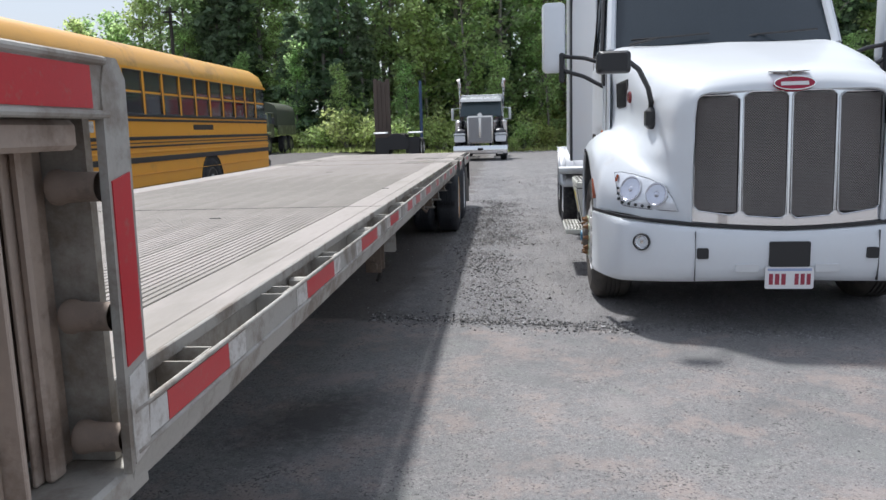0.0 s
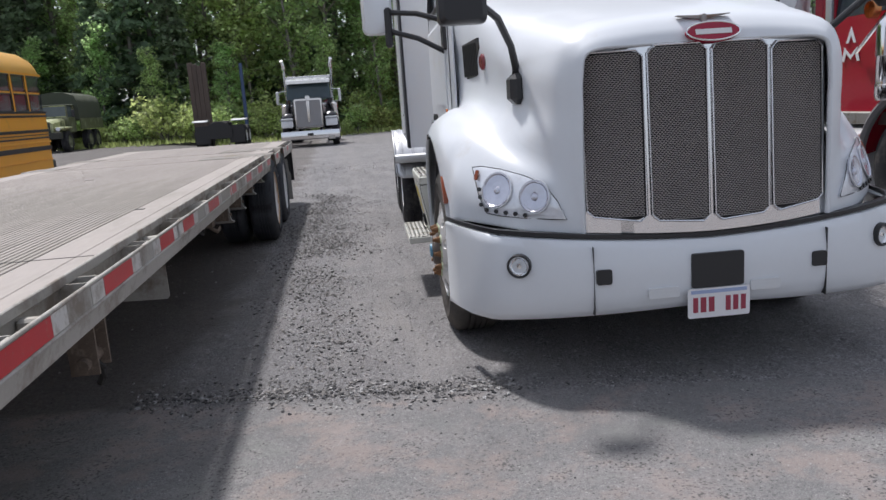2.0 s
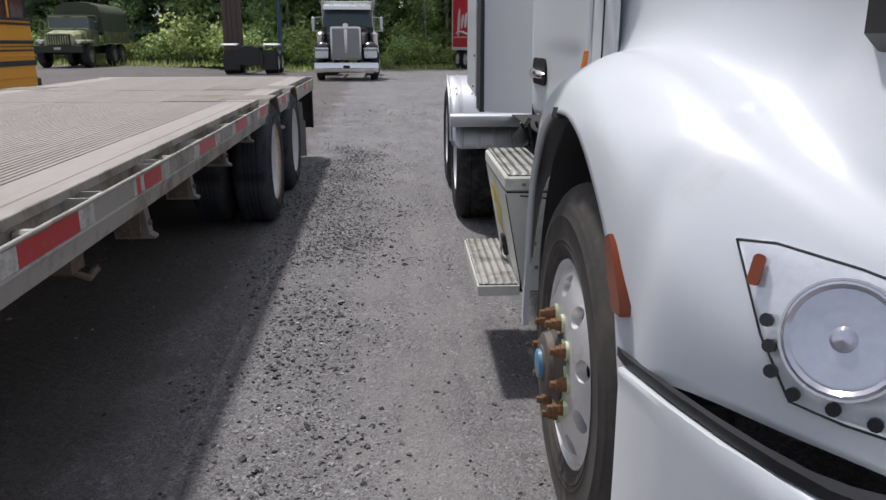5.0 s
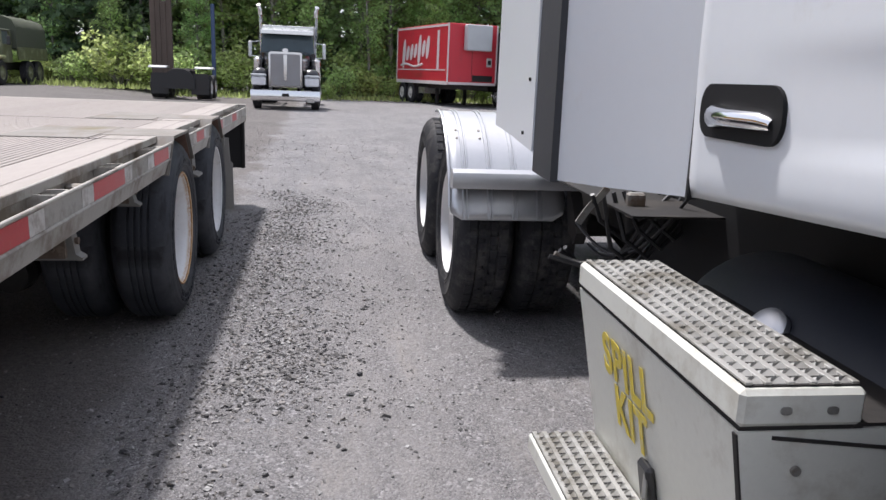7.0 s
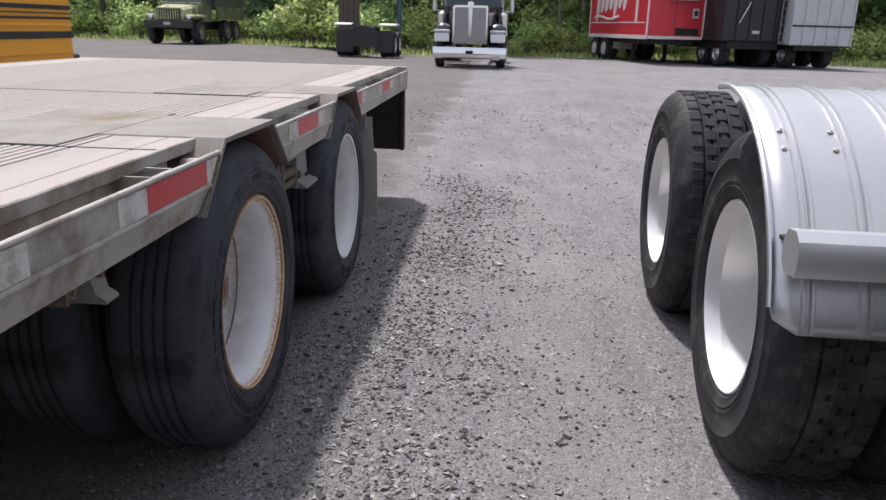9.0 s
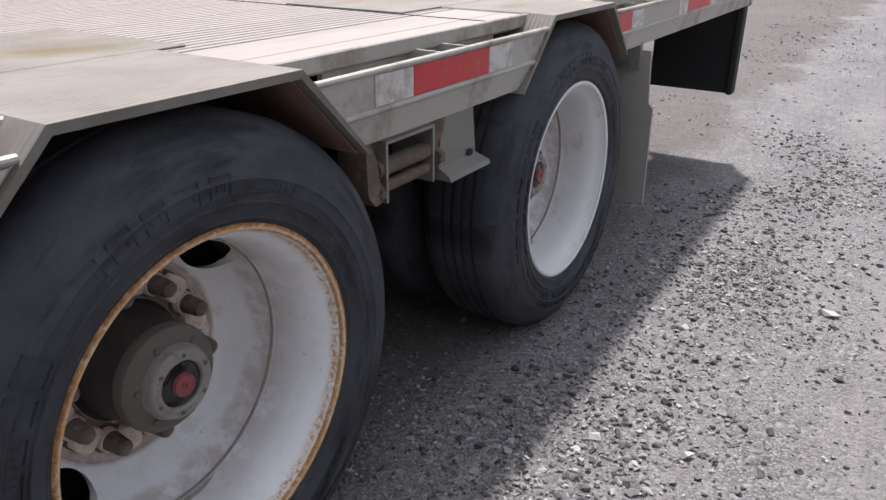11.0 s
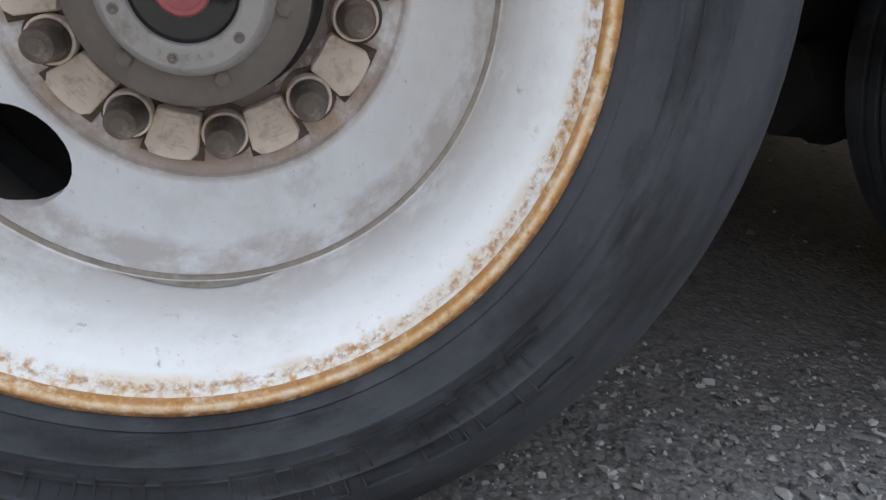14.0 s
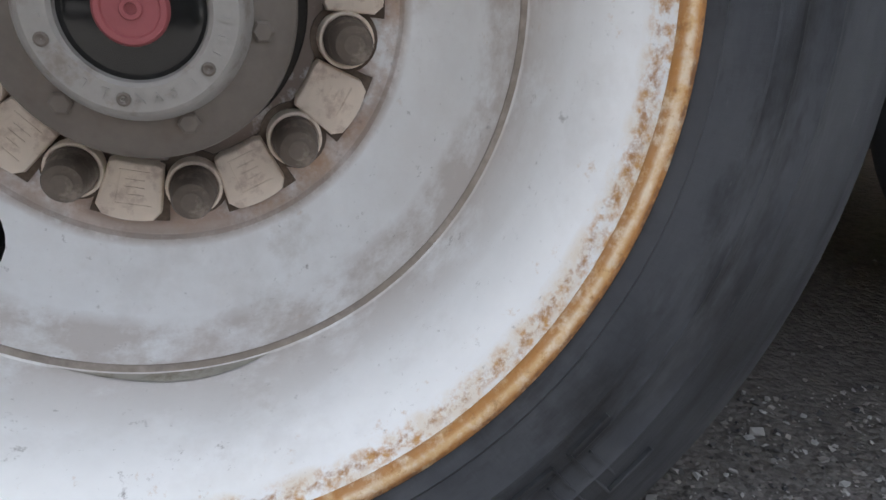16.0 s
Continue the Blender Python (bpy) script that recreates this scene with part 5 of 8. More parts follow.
# black of the door handle recess and of the added panels under the cab
RECESS = mat("black_recess_and_shade", (0.010, 0.010, 0.011), rough=0.65, var=0.2, bump=0.05)
RECESS.node_tree.nodes["Principled BSDF"].inputs["Specular IOR Level"].default_value = 0.25
WELL = mat("dusty_black_plastic", (0.05, 0.048, 0.05), rough=0.8, var=0.3, big=4, fine=60, bump=0.15)
HOOD = [
    (0.055, [(0, 1.606), (0.32, 1.604), (0.555, 1.592), (0.598, 1.48), (0.602, 1.25), (0.604, 1.02), (0.606, 0.90), (0.606, 0.80), (0.606, 0.76)]),
    (0.085, [(0, 1.672), (0.33, 1.662), (0.575, 1.625), (0.640, 1.50), (0.640, 1.25), (0.640, 1.02), (0.640, 0.90), (0.642, 0.80), (0.642, 0.76)]),
    (0.17, [(0, 1.738), (0.35, 1.724), (0.625, 1.672), (0.715, 1.53), (0.722, 1.28), (0.725, 1.08), (0.765, 0.98), (0.81, 0.86), (0.82, 0.77)]),
    (0.34, [(0, 1.79), (0.37, 1.772), (0.675, 1.712), (0.780, 1.56), (0.792, 1.32), (0.815, 1.14), (0.905, 1.06), (0.98, 0.90), (0.99, 0.79)]),
    (0.56, [(0, 1.84), (0.39, 1.820), (0.715, 1.762), (0.835, 1.61), (0.848, 1.39), (0.890, 1.225), (1.00, 1.16), (1.125, 1.00), (1.15, 0.79)]),
    (0.68, [(0, 1.866), (0.40, 1.845), (0.735, 1.790), (0.855, 1.64), (0.866, 1.42), (0.918, 1.270), (1.045, 1.215), (1.15, 1.05), (1.178, arch(0.68) - 0.02)]),
    (0.80, [(0, 1.892), (0.41, 1.870), (0.765, 1.825), (0.882, 1.68), (0.888, 1.45), (0.942, 1.315), (1.07, 1.27), (1.165, 1.14), (1.188, arch(0.80))]),
    (1.08, [(0, 1.948), (0.43, 1.930), (0.815, 1.892), (0.920, 1.75), (0.925, 1.50), (0.975, 1.378), (1.09, 1.345), (1.175, 1.27), (1.20, arch(1.08))]),
    (1.36, [(0, 2.002), (0.45, 1.985), (0.860, 1.950), (0.950, 1.81), (0.955, 1.53), (0.995, 1.395), (1.10, 1.360), (1.18, 1.29), (1.205, arch(1.36))]),
    (1.62, [(0, 2.055), (0.47, 2.038), (0.890, 2.010), (0.970, 1.87), (0.974, 1.55), (1.000, 1.365), (1.09, 1.312), (1.175, 1.245), (1.202, arch(1.62))]),
    (1.82, [(0, 2.098), (0.48, 2.080), (0.910, 2.055), (0.982, 1.91), (0.984, 1.56), (0.995, 1.33), (1.065, 1.195), (1.160, 1.115), (1.195, arch(1.82))]),
    (1.93, [(0, 2.120), (0.48, 2.100), (0.915, 2.075), (0.984, 1.92), (0.986, 1.56), (0.990, 1.30), (1.05, 1.09), (1.148, 0.98), (1.186, arch(1.93))]),
    (1.968, [(0, 2.125), (0.48, 2.105), (0.918, 2.080), (0.985, 1.92), (0.986, 1.55), (0.988, 1.28), (1.04, 1.03), (1.140, 0.88), (1.184, 0.50)]),
]


def hood_grid():
    """The hood's skin; its near flank stands a little further in than the far one."""
    grid = loft(HOOD, 40, 84)
    for row in grid:
        for k, (x, y, z) in enumerate(row):
            if x < -0.5 and z > 1.2:
                row[k] = (x + 0.045 * min(1.0, y / 0.4) * min(1.0, (z - 1.2) / 0.15) * max(0.0, min(1.0, (1.95 - y) / 0.6)), y, z)
    return grid


part("hood", Shape().sheet(hood_grid()), WHITE, truck, "white hood with bulging front fenders", smooth=60, thick=0.022)
for sx in (-1, 1):
    tail = ((1.934, 1.969, 0.64, 1.176), (1.938, 1.970, 0.56, 1.181), (1.940, 1.971, 0.50, 1.184), (1.940, 1.971, 0.42, 1.185), (1.940, 1.971, 0.375, 1.184))
    part("fender_tail", Shape().rings([[(sx * (x - 0.022), ya, z), (sx * x, ya, z), (sx * x, yb, z), (sx * (x - 0.022), yb, z)] for ya, yb, z, x in tail]), WHITE, truck, smooth=40)
    arc = [(1.30 + 0.638 * math.cos(radians(a)), 0.50 + 0.705 * math.sin(radians(a))) for a in range(-8, 171, 6)]
    liner = Shape().rings([[(sx * 0.62, y, z), (sx * 1.13, y, z), (sx * 1.13, y + 0.012 * (y - 1.3), z + 0.012), (sx * 0.62, y + 0.012 * (y - 1.3), z + 0.012)] for y, z in arc])
    part("wheel_well", liner, WELL, truck)
    part("inner_wall", Shape().prism([(0.6, 0.5)] + [(1.30 + 0.645 * math.cos(radians(a)), 0.50 + 0.712 * math.sin(radians(a))) for a in range(175, -1, -8)] + [(1.96, 0.5)], sx * 0.60, sx * 0.62, "x"), WELL, truck)

    part("liner_tab", Shape().prism([(1.345, 1.196), (1.369, 1.222), (1.373, 1.222), (1.405, 1.188)], sx * 1.180, sx * 1.2085, "x"), PLASTIC, truck)

# bumper wraps the nose
def nose(x):
    a = abs(x)
    return 0.012 * a + 0.14 * a ** 3.2 + (0.0 if a < 1.0 else 9.5 * (a - 1.0) ** 2)


def bumper_grid():
    xs = [i / 30 * 1.20 for i in range(31)]
    grid = []
    for x in [-q for q in xs[:0:-1]] + xs:
        a = abs(x)
        top, bot = 0.705 + 0.075 * min(1, a / 1.1) ** 1.5, 0.365 - 0.035 * min(1, a / 1.1)
        y = nose(x)
        col = [(0.10, top - 0.002), (0.03, top), (0.008, top - 0.012), (0.0, top - 0.05), (-0.012, 0.62), (-0.015, 0.55), (-0.010, 0.46), (0.004, bot + 0.05), (0.03, bot + 0.012), (0.08, bot), (0.14, bot)]
        grid.append([(x - math.copysign(0.04, x) * (a > 1.1) * (d > 0.05), y + d * (1 if a < 1.1 else 0.3), z) for d, z in col])
    return grid


bumper = part("bumper", Shape().sheet(bumper_grid()), WHITE, truck, "white moulded bumper", smooth=50, thick=0.012)
xs = [-1.2 + 2.4 * i / 60 for i in range(61)]
gap = Shape().rings([[(x * 0.99, nose(x) + d, 0.705 + 0.075 * min(1, abs(x) / 1.1) ** 1.5 + h) for d, h in ((0.012, 0.004), (0.012, 0.024), (0.06, 0.024), (0.06, 0.004))] for x in xs])
part("bumper_gap", gap, PLASTIC, truck, "black rubber seam")
for sx in (-1, 1):
    part("bumper_seam", Shape().box(sx * 0.575 - 0.0012, sx * 0.575 + 0.0012, nose(0.575) - 0.0165, nose(0.575) + 0.02, 0.37, 0.70), PLASTIC, bumper)
    x = sx * 0.53
    part("tow_hole", Shape().prism(rounded(x - 0.037, x + 0.037, 0.52, 0.592, 0.012), nose(x) - 0.0265, nose(x) + 0.03), PLASTIC, bumper)
    x = sx * 0.915
    m = Matrix.Translation((x, nose(x) - 0.024, 0.625)) @ Matrix.Rotation(radians(22 * sx), 4, "Z")
    fog = part("fog_lamp", Shape().turned([(0.03, 0.058), (-0.006, 0.058), (-0.010, 0.054), (-0.008, 0.047), (0.004, 0.046)], n=32, axis="y"), PLASTIC, bumper)
    fog.matrix_basis = m
    part("reflector", Shape().turned([(-0.003, 0.046), (0.012, 0.036), (0.02, 0.016), (0.004, 0.012), (0.002, 0.0)], n=32, axis="y"), CHROME, fog)
    part("step_pad", Shape().prism(rounded(sx * 0.25 - 0.075, sx * 0.25 + 0.075, 0.435, 0.485, 0.012), -0.018, 0.01), mat("white_recess", (0.66, 0.67, 0.68), rough=0.4, var=0.05), bumper)
part("radar_cover", Shape().prism(rounded(-0.115, 0.14, 0.47, 0.635, 0.012), -0.022, 0.02), PLASTIC, bumper, "black square sensor cover")
plate = part("number_plate", Shape().prism(rounded(-0.14, 0.165, 0.325, 0.468, 0.012), -0.030, -0.026), mat("plate_white", (0.78, 0.77, 0.78), rough=0.35, var=0.05), bumper, "white plate with plain dark red bars")
PLATE_RED = mat("plate_red", (0.33, 0.04, 0.07), rough=0.4)
for a, b in ((-0.115, -0.09), (-0.078, -0.05), (-0.038, -0.01), (0.045, 0.07), (0.082, 0.108), (0.12, 0.145)):
    part("bar", Shape().box(a, b, -0.0315, -0.0302, 0.352, 0.425, 0.0006), PLATE_RED, plate)
part("bar", Shape().box(-0.125, 0.15, -0.0313, -0.0302, 0.443, 0.460, 0.0005), mat("plate_blue", (0.35, 0.42, 0.62), rough=0.4), plate)

# grille: chrome surround, four woven panels
def face(x, z):
    return 0.012 + 0.20 * abs(x) ** 2 + 0.055 * (z - 0.76)


s = Shape()
for i in range(24):
    xa, xb = -0.60 + 1.2 * i / 24, -0.60 + 1.2 * (i + 1) / 24
    def lo(x):
        return 0.735 + 0.028 * min(1, abs(x) / 0.6) ** 1.6
    def hi(x):
        return 1.605 - 0.01 * abs(x) / 0.6
    s.rings([[(x, face(x, lo(x)), lo(x)), (x, face(x, hi(x)), hi(x)), (x, face(x, hi(x)) + 0.03, hi(x)), (x, face(x, lo(x)) + 0.03, lo(x))] for x in (xa, xb)])
grille = part("grille", s.close(), CHROME, truck, "chrome grille surround", smooth=40)
GRILLE_DARK = mat("grille_backing", (0.010, 0.009, 0.010), rough=0.6, var=0.2)
WIRE = mat("stainless_grille_wire", (0.62, 0.58, 0.56), rough=0.4, metal=0.45, var=0.1, bump=0.0)
for xa, xb, ztop in ((-0.582, -0.308, 1.585), (-0.285, -0.014, 1.60), (0.014, 0.285, 1.60), (0.308, 0.582, 1.585)):
    def zlo(x):
        return 0.785 + 0.05 * min(1, abs(x) / 0.6) ** 1.6
    back = Shape()
    nx, nz = 8, 20
    grid = []
    for i in range(nx + 1):
        x = xa + (xb - xa) * i / nx
        e = min(i, nx - i) / nx
        cut_z = 0.03 if e == 0 else 0.008 if e < 0.13 else 0.0
        z0, z1 = zlo(x) + cut_z, ztop - cut_z
        grid.append([(x, face(x, z0 + (z1 - z0) * k / nz) - 0.006, z0 + (z1 - z0) * k / nz) for k in range(nz + 1)])
    back.sheet(grid)
    panel = part("mesh_panel", back, GRILLE_DARK, grille, "dark woven wire mesh panel", smooth=60, thick=0.004)
    wires = Shape()
    z = zlo(0.5 * (xa + xb)) + 0.012
    row = 0
    cell = 0.0165
    while z < ztop - 0.01:
        n = int((xb - xa - 0.012) / (cell / 2))
        for k in range(n):
            x0, x1 = xa + 0.006 + k * cell / 2, xa + 0.006 + (k + 1) * cell / 2
            za, zb = z + (0.0042 if (k + row) % 2 else 0.0), z + (0.0 if (k + row) % 2 else 0.0042)
            if za > zlo(x0) + 0.01:
                rr = [[(x, face(x, w) - 0.007, w - 0.0023), (x, face(x, w) - 0.0125, w), (x, face(x, w) - 0.007, w + 0.0023)] for x, w in ((x0, za), (x1, zb))]
                wires.rings(rr, cap0=False, cap1=False)
        z += 0.0085
        row += 1
    tagged(part("wire_mesh", wires, WIRE, panel, smooth=0), kind="stuff")
    frame_pts = [(xa, zlo(xa) + 0.03), (xa + 0.03, zlo(xa)), (xb - 0.03, zlo(xb)), (xb, zlo(xb) + 0.03), (xb, ztop - 0.03), (xb - 0.03, ztop), (xa + 0.03, ztop), (xa, ztop - 0.03), (xa, zlo(xa) + 0.03)]
    part("panel_frame", Shape().tube([(x, face(x, z) - 0.008, z) for x, z in frame_pts], 0.0052, 6), CHROME_WORN, grille)
badge_m = pose(0.012, 0.040, 1.640, -24, 0, 0)
badge = part("badge", Shape().prism(ellipse(0, 0, 0.125, 0.046, 32), -0.012, 0.012), mat("red_badge_enamel", (0.33, 0.012, 0.04), rough=0.2, var=0.05), truck, "red oval badge with a plain white stroke")
badge.matrix_basis = badge_m
part("badge_rim", Shape().tube([(x, -0.011, z) for x, z in ellipse(0, 0, 0.125, 0.046, 32) + [(0.125, 0)]], 0.004, 6), CHROME, badge)
part("stroke", Shape().box(-0.085, 0.085, -0.0145, -0.0125, -0.016, 0.010, 0.001), mat("badge_white", (0.7, 0.68, 0.68), rough=0.3), badge)
orn = Shape().tube([(0.0, 0.10, 1.68), (0, 0.105, 1.715), (0.0, 0.16, 1.722)], [0.016, 0.016, 0.006], 8).rings([[(x, 0.105 + d, 1.712 + 0.012 * abs(x) / 0.12 + h) for d, h in ((0.0, -k), (0.0, k), (0.03, k), (0.03, -k))] for x, k in ((-0.125, 0.002), (-0.06, 0.006), (0.0, 0.010), (0.06, 0.006), (0.125, 0.002))])
part("ornament", orn, STEEL, truck, "chrome hood ornament")

# headlamps follow the fender skin
HG = hood_grid()


def quad_fit(sx, x0, x1, z0, z1):
    """A smooth surface y = f(x, z) through the fender skin round a headlight."""
    pts = [p for r in HG for p in r if x0 < sx * p[0] < x1 and z0 < p[2] < z1 and p[1] < 0.75]
    a = np.array([(1, sx * p[0], p[2], p[0] ** 2, sx * p[0] * p[2], p[2] ** 2) for p in pts])
    c = np.linalg.lstsq(a, np.array([p[1] for p in pts]), rcond=None)[0]

    def f(x, z):
        return float(c @ np.array((1, x, z, x * x, x * z, z * z)))
    return f


AMBER_DARK = mat("dark_amber_lens", (0.22, 0.045, 0.012), rough=0.25, var=0.12, fine=220, bump=0.25, depth=0.001)
RED_LAMP = mat("smoked_red_lens", (0.20, 0.04, 0.045), rough=0.2, var=0.1)
LENS_BACK = mat("lamp_bowl", (0.60, 0.61, 0.68), rough=0.16, metal=0.7, var=0.15, big=20, bump=0.0)
LENS_WHITE = mat("clear_lens", (0.80, 0.82, 0.86), rough=0.08, metal=0.25, var=0.18, big=12, fine=60, bump=0.1, depth=0.002)
LENS_RING = mat("lamp_ring", (0.64, 0.65, 0.67), rough=0.25, metal=0.4, var=0.15, big=20, bump=0.0)
for sx in (-1, 1):
    skin = quad_fit(sx, 0.66, 1.11, 0.80, 1.10)
    out = [(1.052, 1.072), (1.01, 1.078), (0.93, 1.065), (0.84, 1.037), (0.765, 1.0), (0.715, 0.92), (0.677, 0.83), (0.75, 0.832), (0.86, 0.835), (0.96, 0.842), (1.015, 0.852), (1.042, 0.94)]
    mx, mz = 0.90, 0.945

    def lens_ring(k, lift):
        return [(sx * (mx + (x - mx) * k), skin(mx + (x - mx) * k, mz + (z - mz) * k) - lift, mz + (z - mz) * k) for x, z in out]
    hl = part("headlight", Shape().rings([lens_ring(1.0, -0.06), lens_ring(1.0, 0.010), lens_ring(0.96, 0.013), lens_ring(0.8, 0.015), lens_ring(0.6, 0.016), lens_ring(0.4, 0.016), lens_ring(0.15, 0.016)]), LENS_WHITE, truck, "clear angular headlight with two round lamps", smooth=50)
    rim = lens_ring(1.0, 0.010)
    part("headlight_rim", Shape().tube(rim + rim[:1], 0.0024, 6), PLASTIC, hl)

    def seat_at(x, z, lift):
        e0 = 0.02
        n = Vector((sx * (skin(x + e0, z) - skin(x - e0, z)) / (2 * e0), -1.0, (skin(x, z + e0) - skin(x, z - e0)) / (2 * e0))).normalized()
        return Matrix.Translation(Vector((sx * x, skin(x, z), z)) + n * lift) @ n.to_track_quat("-Y", "Z").to_matrix().to_4x4()
    for x, z, r in ((0.952, 0.962, 0.088), (0.800, 0.936, 0.078)):
        c = part("lamp", Shape().turned([(0.010, r), (-0.003, r), (-0.005, r - 0.005), (0.001, r - 0.012), (0.000, r - 0.019), (0.002, r - 0.026), (0.0008, r - 0.034), (0.003, r - 0.041), (0.002, r - 0.049), (0.004, 0.020), (-0.003, 0.014), (-0.006, 0.0)], n=32, axis="y"), LENS_BACK, hl, "round chrome lamp bowl")
        c.matrix_basis = seat_at(x, z, 0.017)
        part("lamp_ring", Shape().turned([(0.0, r + 0.005), (-0.004, r + 0.004), (-0.004, r), (0.0, r - 0.001)], n=32, axis="y"), LENS_RING, c)
    for i in range(8):
        x, z = (1.026, 0.962 - 0.036 * i) if i < 3 else (1.004 - 0.040 * (i - 3), 0.866 - 0.004 * (i - 3))
        part("running_light", Shape().prism(ellipse(0, 0, 0.011, 0.011, 10), -0.004, 0.004), PLASTIC, hl).matrix_basis = seat_at(x, z, 0.017)
    part("turn_lens", Shape().prism(rounded(-0.010, 0.010, -0.026, 0.026, 0.008), -0.003, 0.003), AMBER_DARK, hl).matrix_basis = seat_at(1.030, 1.03, 0.016)
    # amber marker on the fender edge
    mk = Shape().prism([(0.835, 0.995), (0.80, 1.012), (0.775, 0.995), (0.69, 0.892), (0.688, 0.872), (0.745, 0.866), (0.785, 0.915)], sx * 1.140, sx * 1.194, "x")
    part("side_marker", mk, AMBER_DARK, truck, "amber side marker on the fender edge")
    # hood vent and lamp, seated on the hood's side
    def side_at(y, z):
        near = sorted((p for r in HG for p in r if sx * p[0] > 0.7), key=lambda p: (p[1] - y) ** 2 + (p[2] - z) ** 2)[:14]
        a = np.array([(1, p[1] - y, p[2] - z) for p in near])
        c = np.linalg.lstsq(a, np.array([sx * p[0] for p in near]), rcond=None)[0]
        return Matrix.Translation((sx * float(c[0]), y, z)) @ Vector((sx, -float(c[1]), -float(c[2]))).normalized().to_track_quat("X", "Z").to_matrix().to_4x4()
    vent_out = [(-0.20, 0.10), (0.17, 0.115), (0.20, 0.06), (0.12, -0.02), (0.10, -0.10), (-0.16, -0.11), (-0.19, -0.02)]
    flip_y = -1 if sx < 0 else 1
    vent = part("hood_vent", Shape().prism([(flip_y * -p[0] if sx < 0 else p[0], p[1]) for p in vent_out], -0.02, 0.006, "x"), PLASTIC, truck, "black louvred vent")
    vent.matrix_basis = side_at(1.32, 1.65)
    for i in range(9):
        yy = -0.17 + 0.037 * i
        part("slat", Shape().box(0.004, 0.012, yy - 0.004, yy + 0.010, -0.095, 0.095, 0.002), PLASTIC, vent)
    part("hood_lamp", Shape().turned([(-0.01, 0.046), (0.010, 0.046), (0.018, 0.036), (0.018, 0.0)], n=20, axis="x"), RED_LAMP, truck, "round smoked red lamp").matrix_basis = side_at(1.06, 1.622)
    # hood mirror on its arm
    arm = Shape().tube([(sx * 0.795, 0.55, 1.45), (sx * 0.80, 0.52, 1.56), (sx * 0.835, 0.44, 1.66), (sx * 0.92, 0.30, 1.78), (sx * 1.0, 0.22, 1.83)], [0.022, 0.02, 0.018, 0.018, 0.018], 10)
    hm = part("hood_mirror", arm, PLASTIC, truck, "black hood mirror on a bent arm")
    part("mirror_foot", Shape().box(sx * 0.800 - 0.04, sx * 0.800 + 0.04, 0.46, 0.62, 1.375, 1.53, 0.03), PLASTIC, hm)
    part("mirror_head", Shape().rings([[(sx * 1.10 + dx * k, 0.14 + dy, 1.825 + dz * k) for dx, dz in rounded(-0.115, 0.115, -0.075, 0.075, 0.03)] for dy, k in ((0.0, 0.75), (0.02, 0.95), (0.06, 1.0), (0.10, 0.98), (0.11, 0.9))]), PLASTIC, hm)
    # big cab mirror
    cm = part("cab_mirror", Shape().rings([[(sx * 1.44 + dx * k, 1.95 + dy, 2.20 + dz * k) for dx, dz in rounded(-0.105, 0.105, -0.31, 0.31, 0.045)] for dy, k in ((0.0, 0.8), (0.03, 0.97), (0.10, 1.0), (0.16, 0.97))]), WHITE, truck, "large white mirror housing on black arms")
    part("mirror_glass", Shape().box(sx * 1.44 - 0.085, sx * 1.44 + 0.085, 2.108, 2.114, 1.93, 2.46), CHROME, cm)
    for z0, z1 in ((1.98, 2.02), (1.86, 1.82)):
        part("mirror_arm", Shape().tube([(sx * 1.01, 1.80, z1 - 0.08), (sx * 1.18, 1.86, 0.5 * (z0 + z1)), (sx * 1.37, 1.97, z0 + 0.05)], 0.018, 8), PLASTIC, cm)
    part("arm_foot", Shape().box(sx * 1.0 - 0.03, sx * 1.0 + 0.03, 1.72, 1.88, 1.74, 1.97, 0.02), PLASTIC, cm)
    part("arm_post", Shape().box(sx * 1.37 - 0.025, sx * 1.37 + 0.025, 1.93, 2.02, 1.80, 2.06, 0.015), PLASTIC, cm)

# cab: doors, windscreen, roof
def plan(hx, y0, y1, front_bow, r=0.12, n=6):
    """A cab's outline from above: bowed front, rounded front corners, square rear."""
    pts = [(-hx, y1), (-hx, y0 + front_bow + r)]
    for i in range(n + 1):
        a = math.pi + (math.pi / 2) * i / n
        pts.append((-hx + r + r * math.cos(a), y0 + front_bow + r + r * math.sin(a)))
    for i in range(1, 10):
        x = (-hx + r) + (2 * hx - 2 * r) * i / 10
        pts.append((x, y0 + front_bow * (abs(x) / (hx - r)) ** 2))
    for i in range(n + 1):
        a = 1.5 * math.pi + (math.pi / 2) * i / n
        pts.append((hx - r + r * math.cos(a), y0 + front_bow + r + r * math.sin(a)))
    return pts + [(hx, y0 + front_bow + r), (hx, y1)]


cab_rings = []
for z, hx, y0, bow in ((1.175, 0.990, 1.84, 0.05), (1.30, 1.005, 1.83, 0.06), (1.75, 1.015, 1.80, 0.10), (2.06, 1.01, 1.72, 0.20)):
    cab_rings.append([(x, y, z) for x, y in plan(hx, y0, 3.0, bow)])
part("cab", Shape().rings(cab_rings), WHITE, truck, "white cab body", smooth=40)
upper = []
for z, hx, y0, bow in ((2.075, 1.0, 1.715, 0.20), (2.55, 0.965, 2.02, 0.19), (2.95, 0.925, 2.30, 0.17)):
    upper.append([(x, y, z) for x, y in plan(hx, y0, 2.98, bow, 0.10)])
part("windscreen", Shape().rings(upper), GLASS_DARK, truck, "dark windscreen and side glass", smooth=40)
roof = []
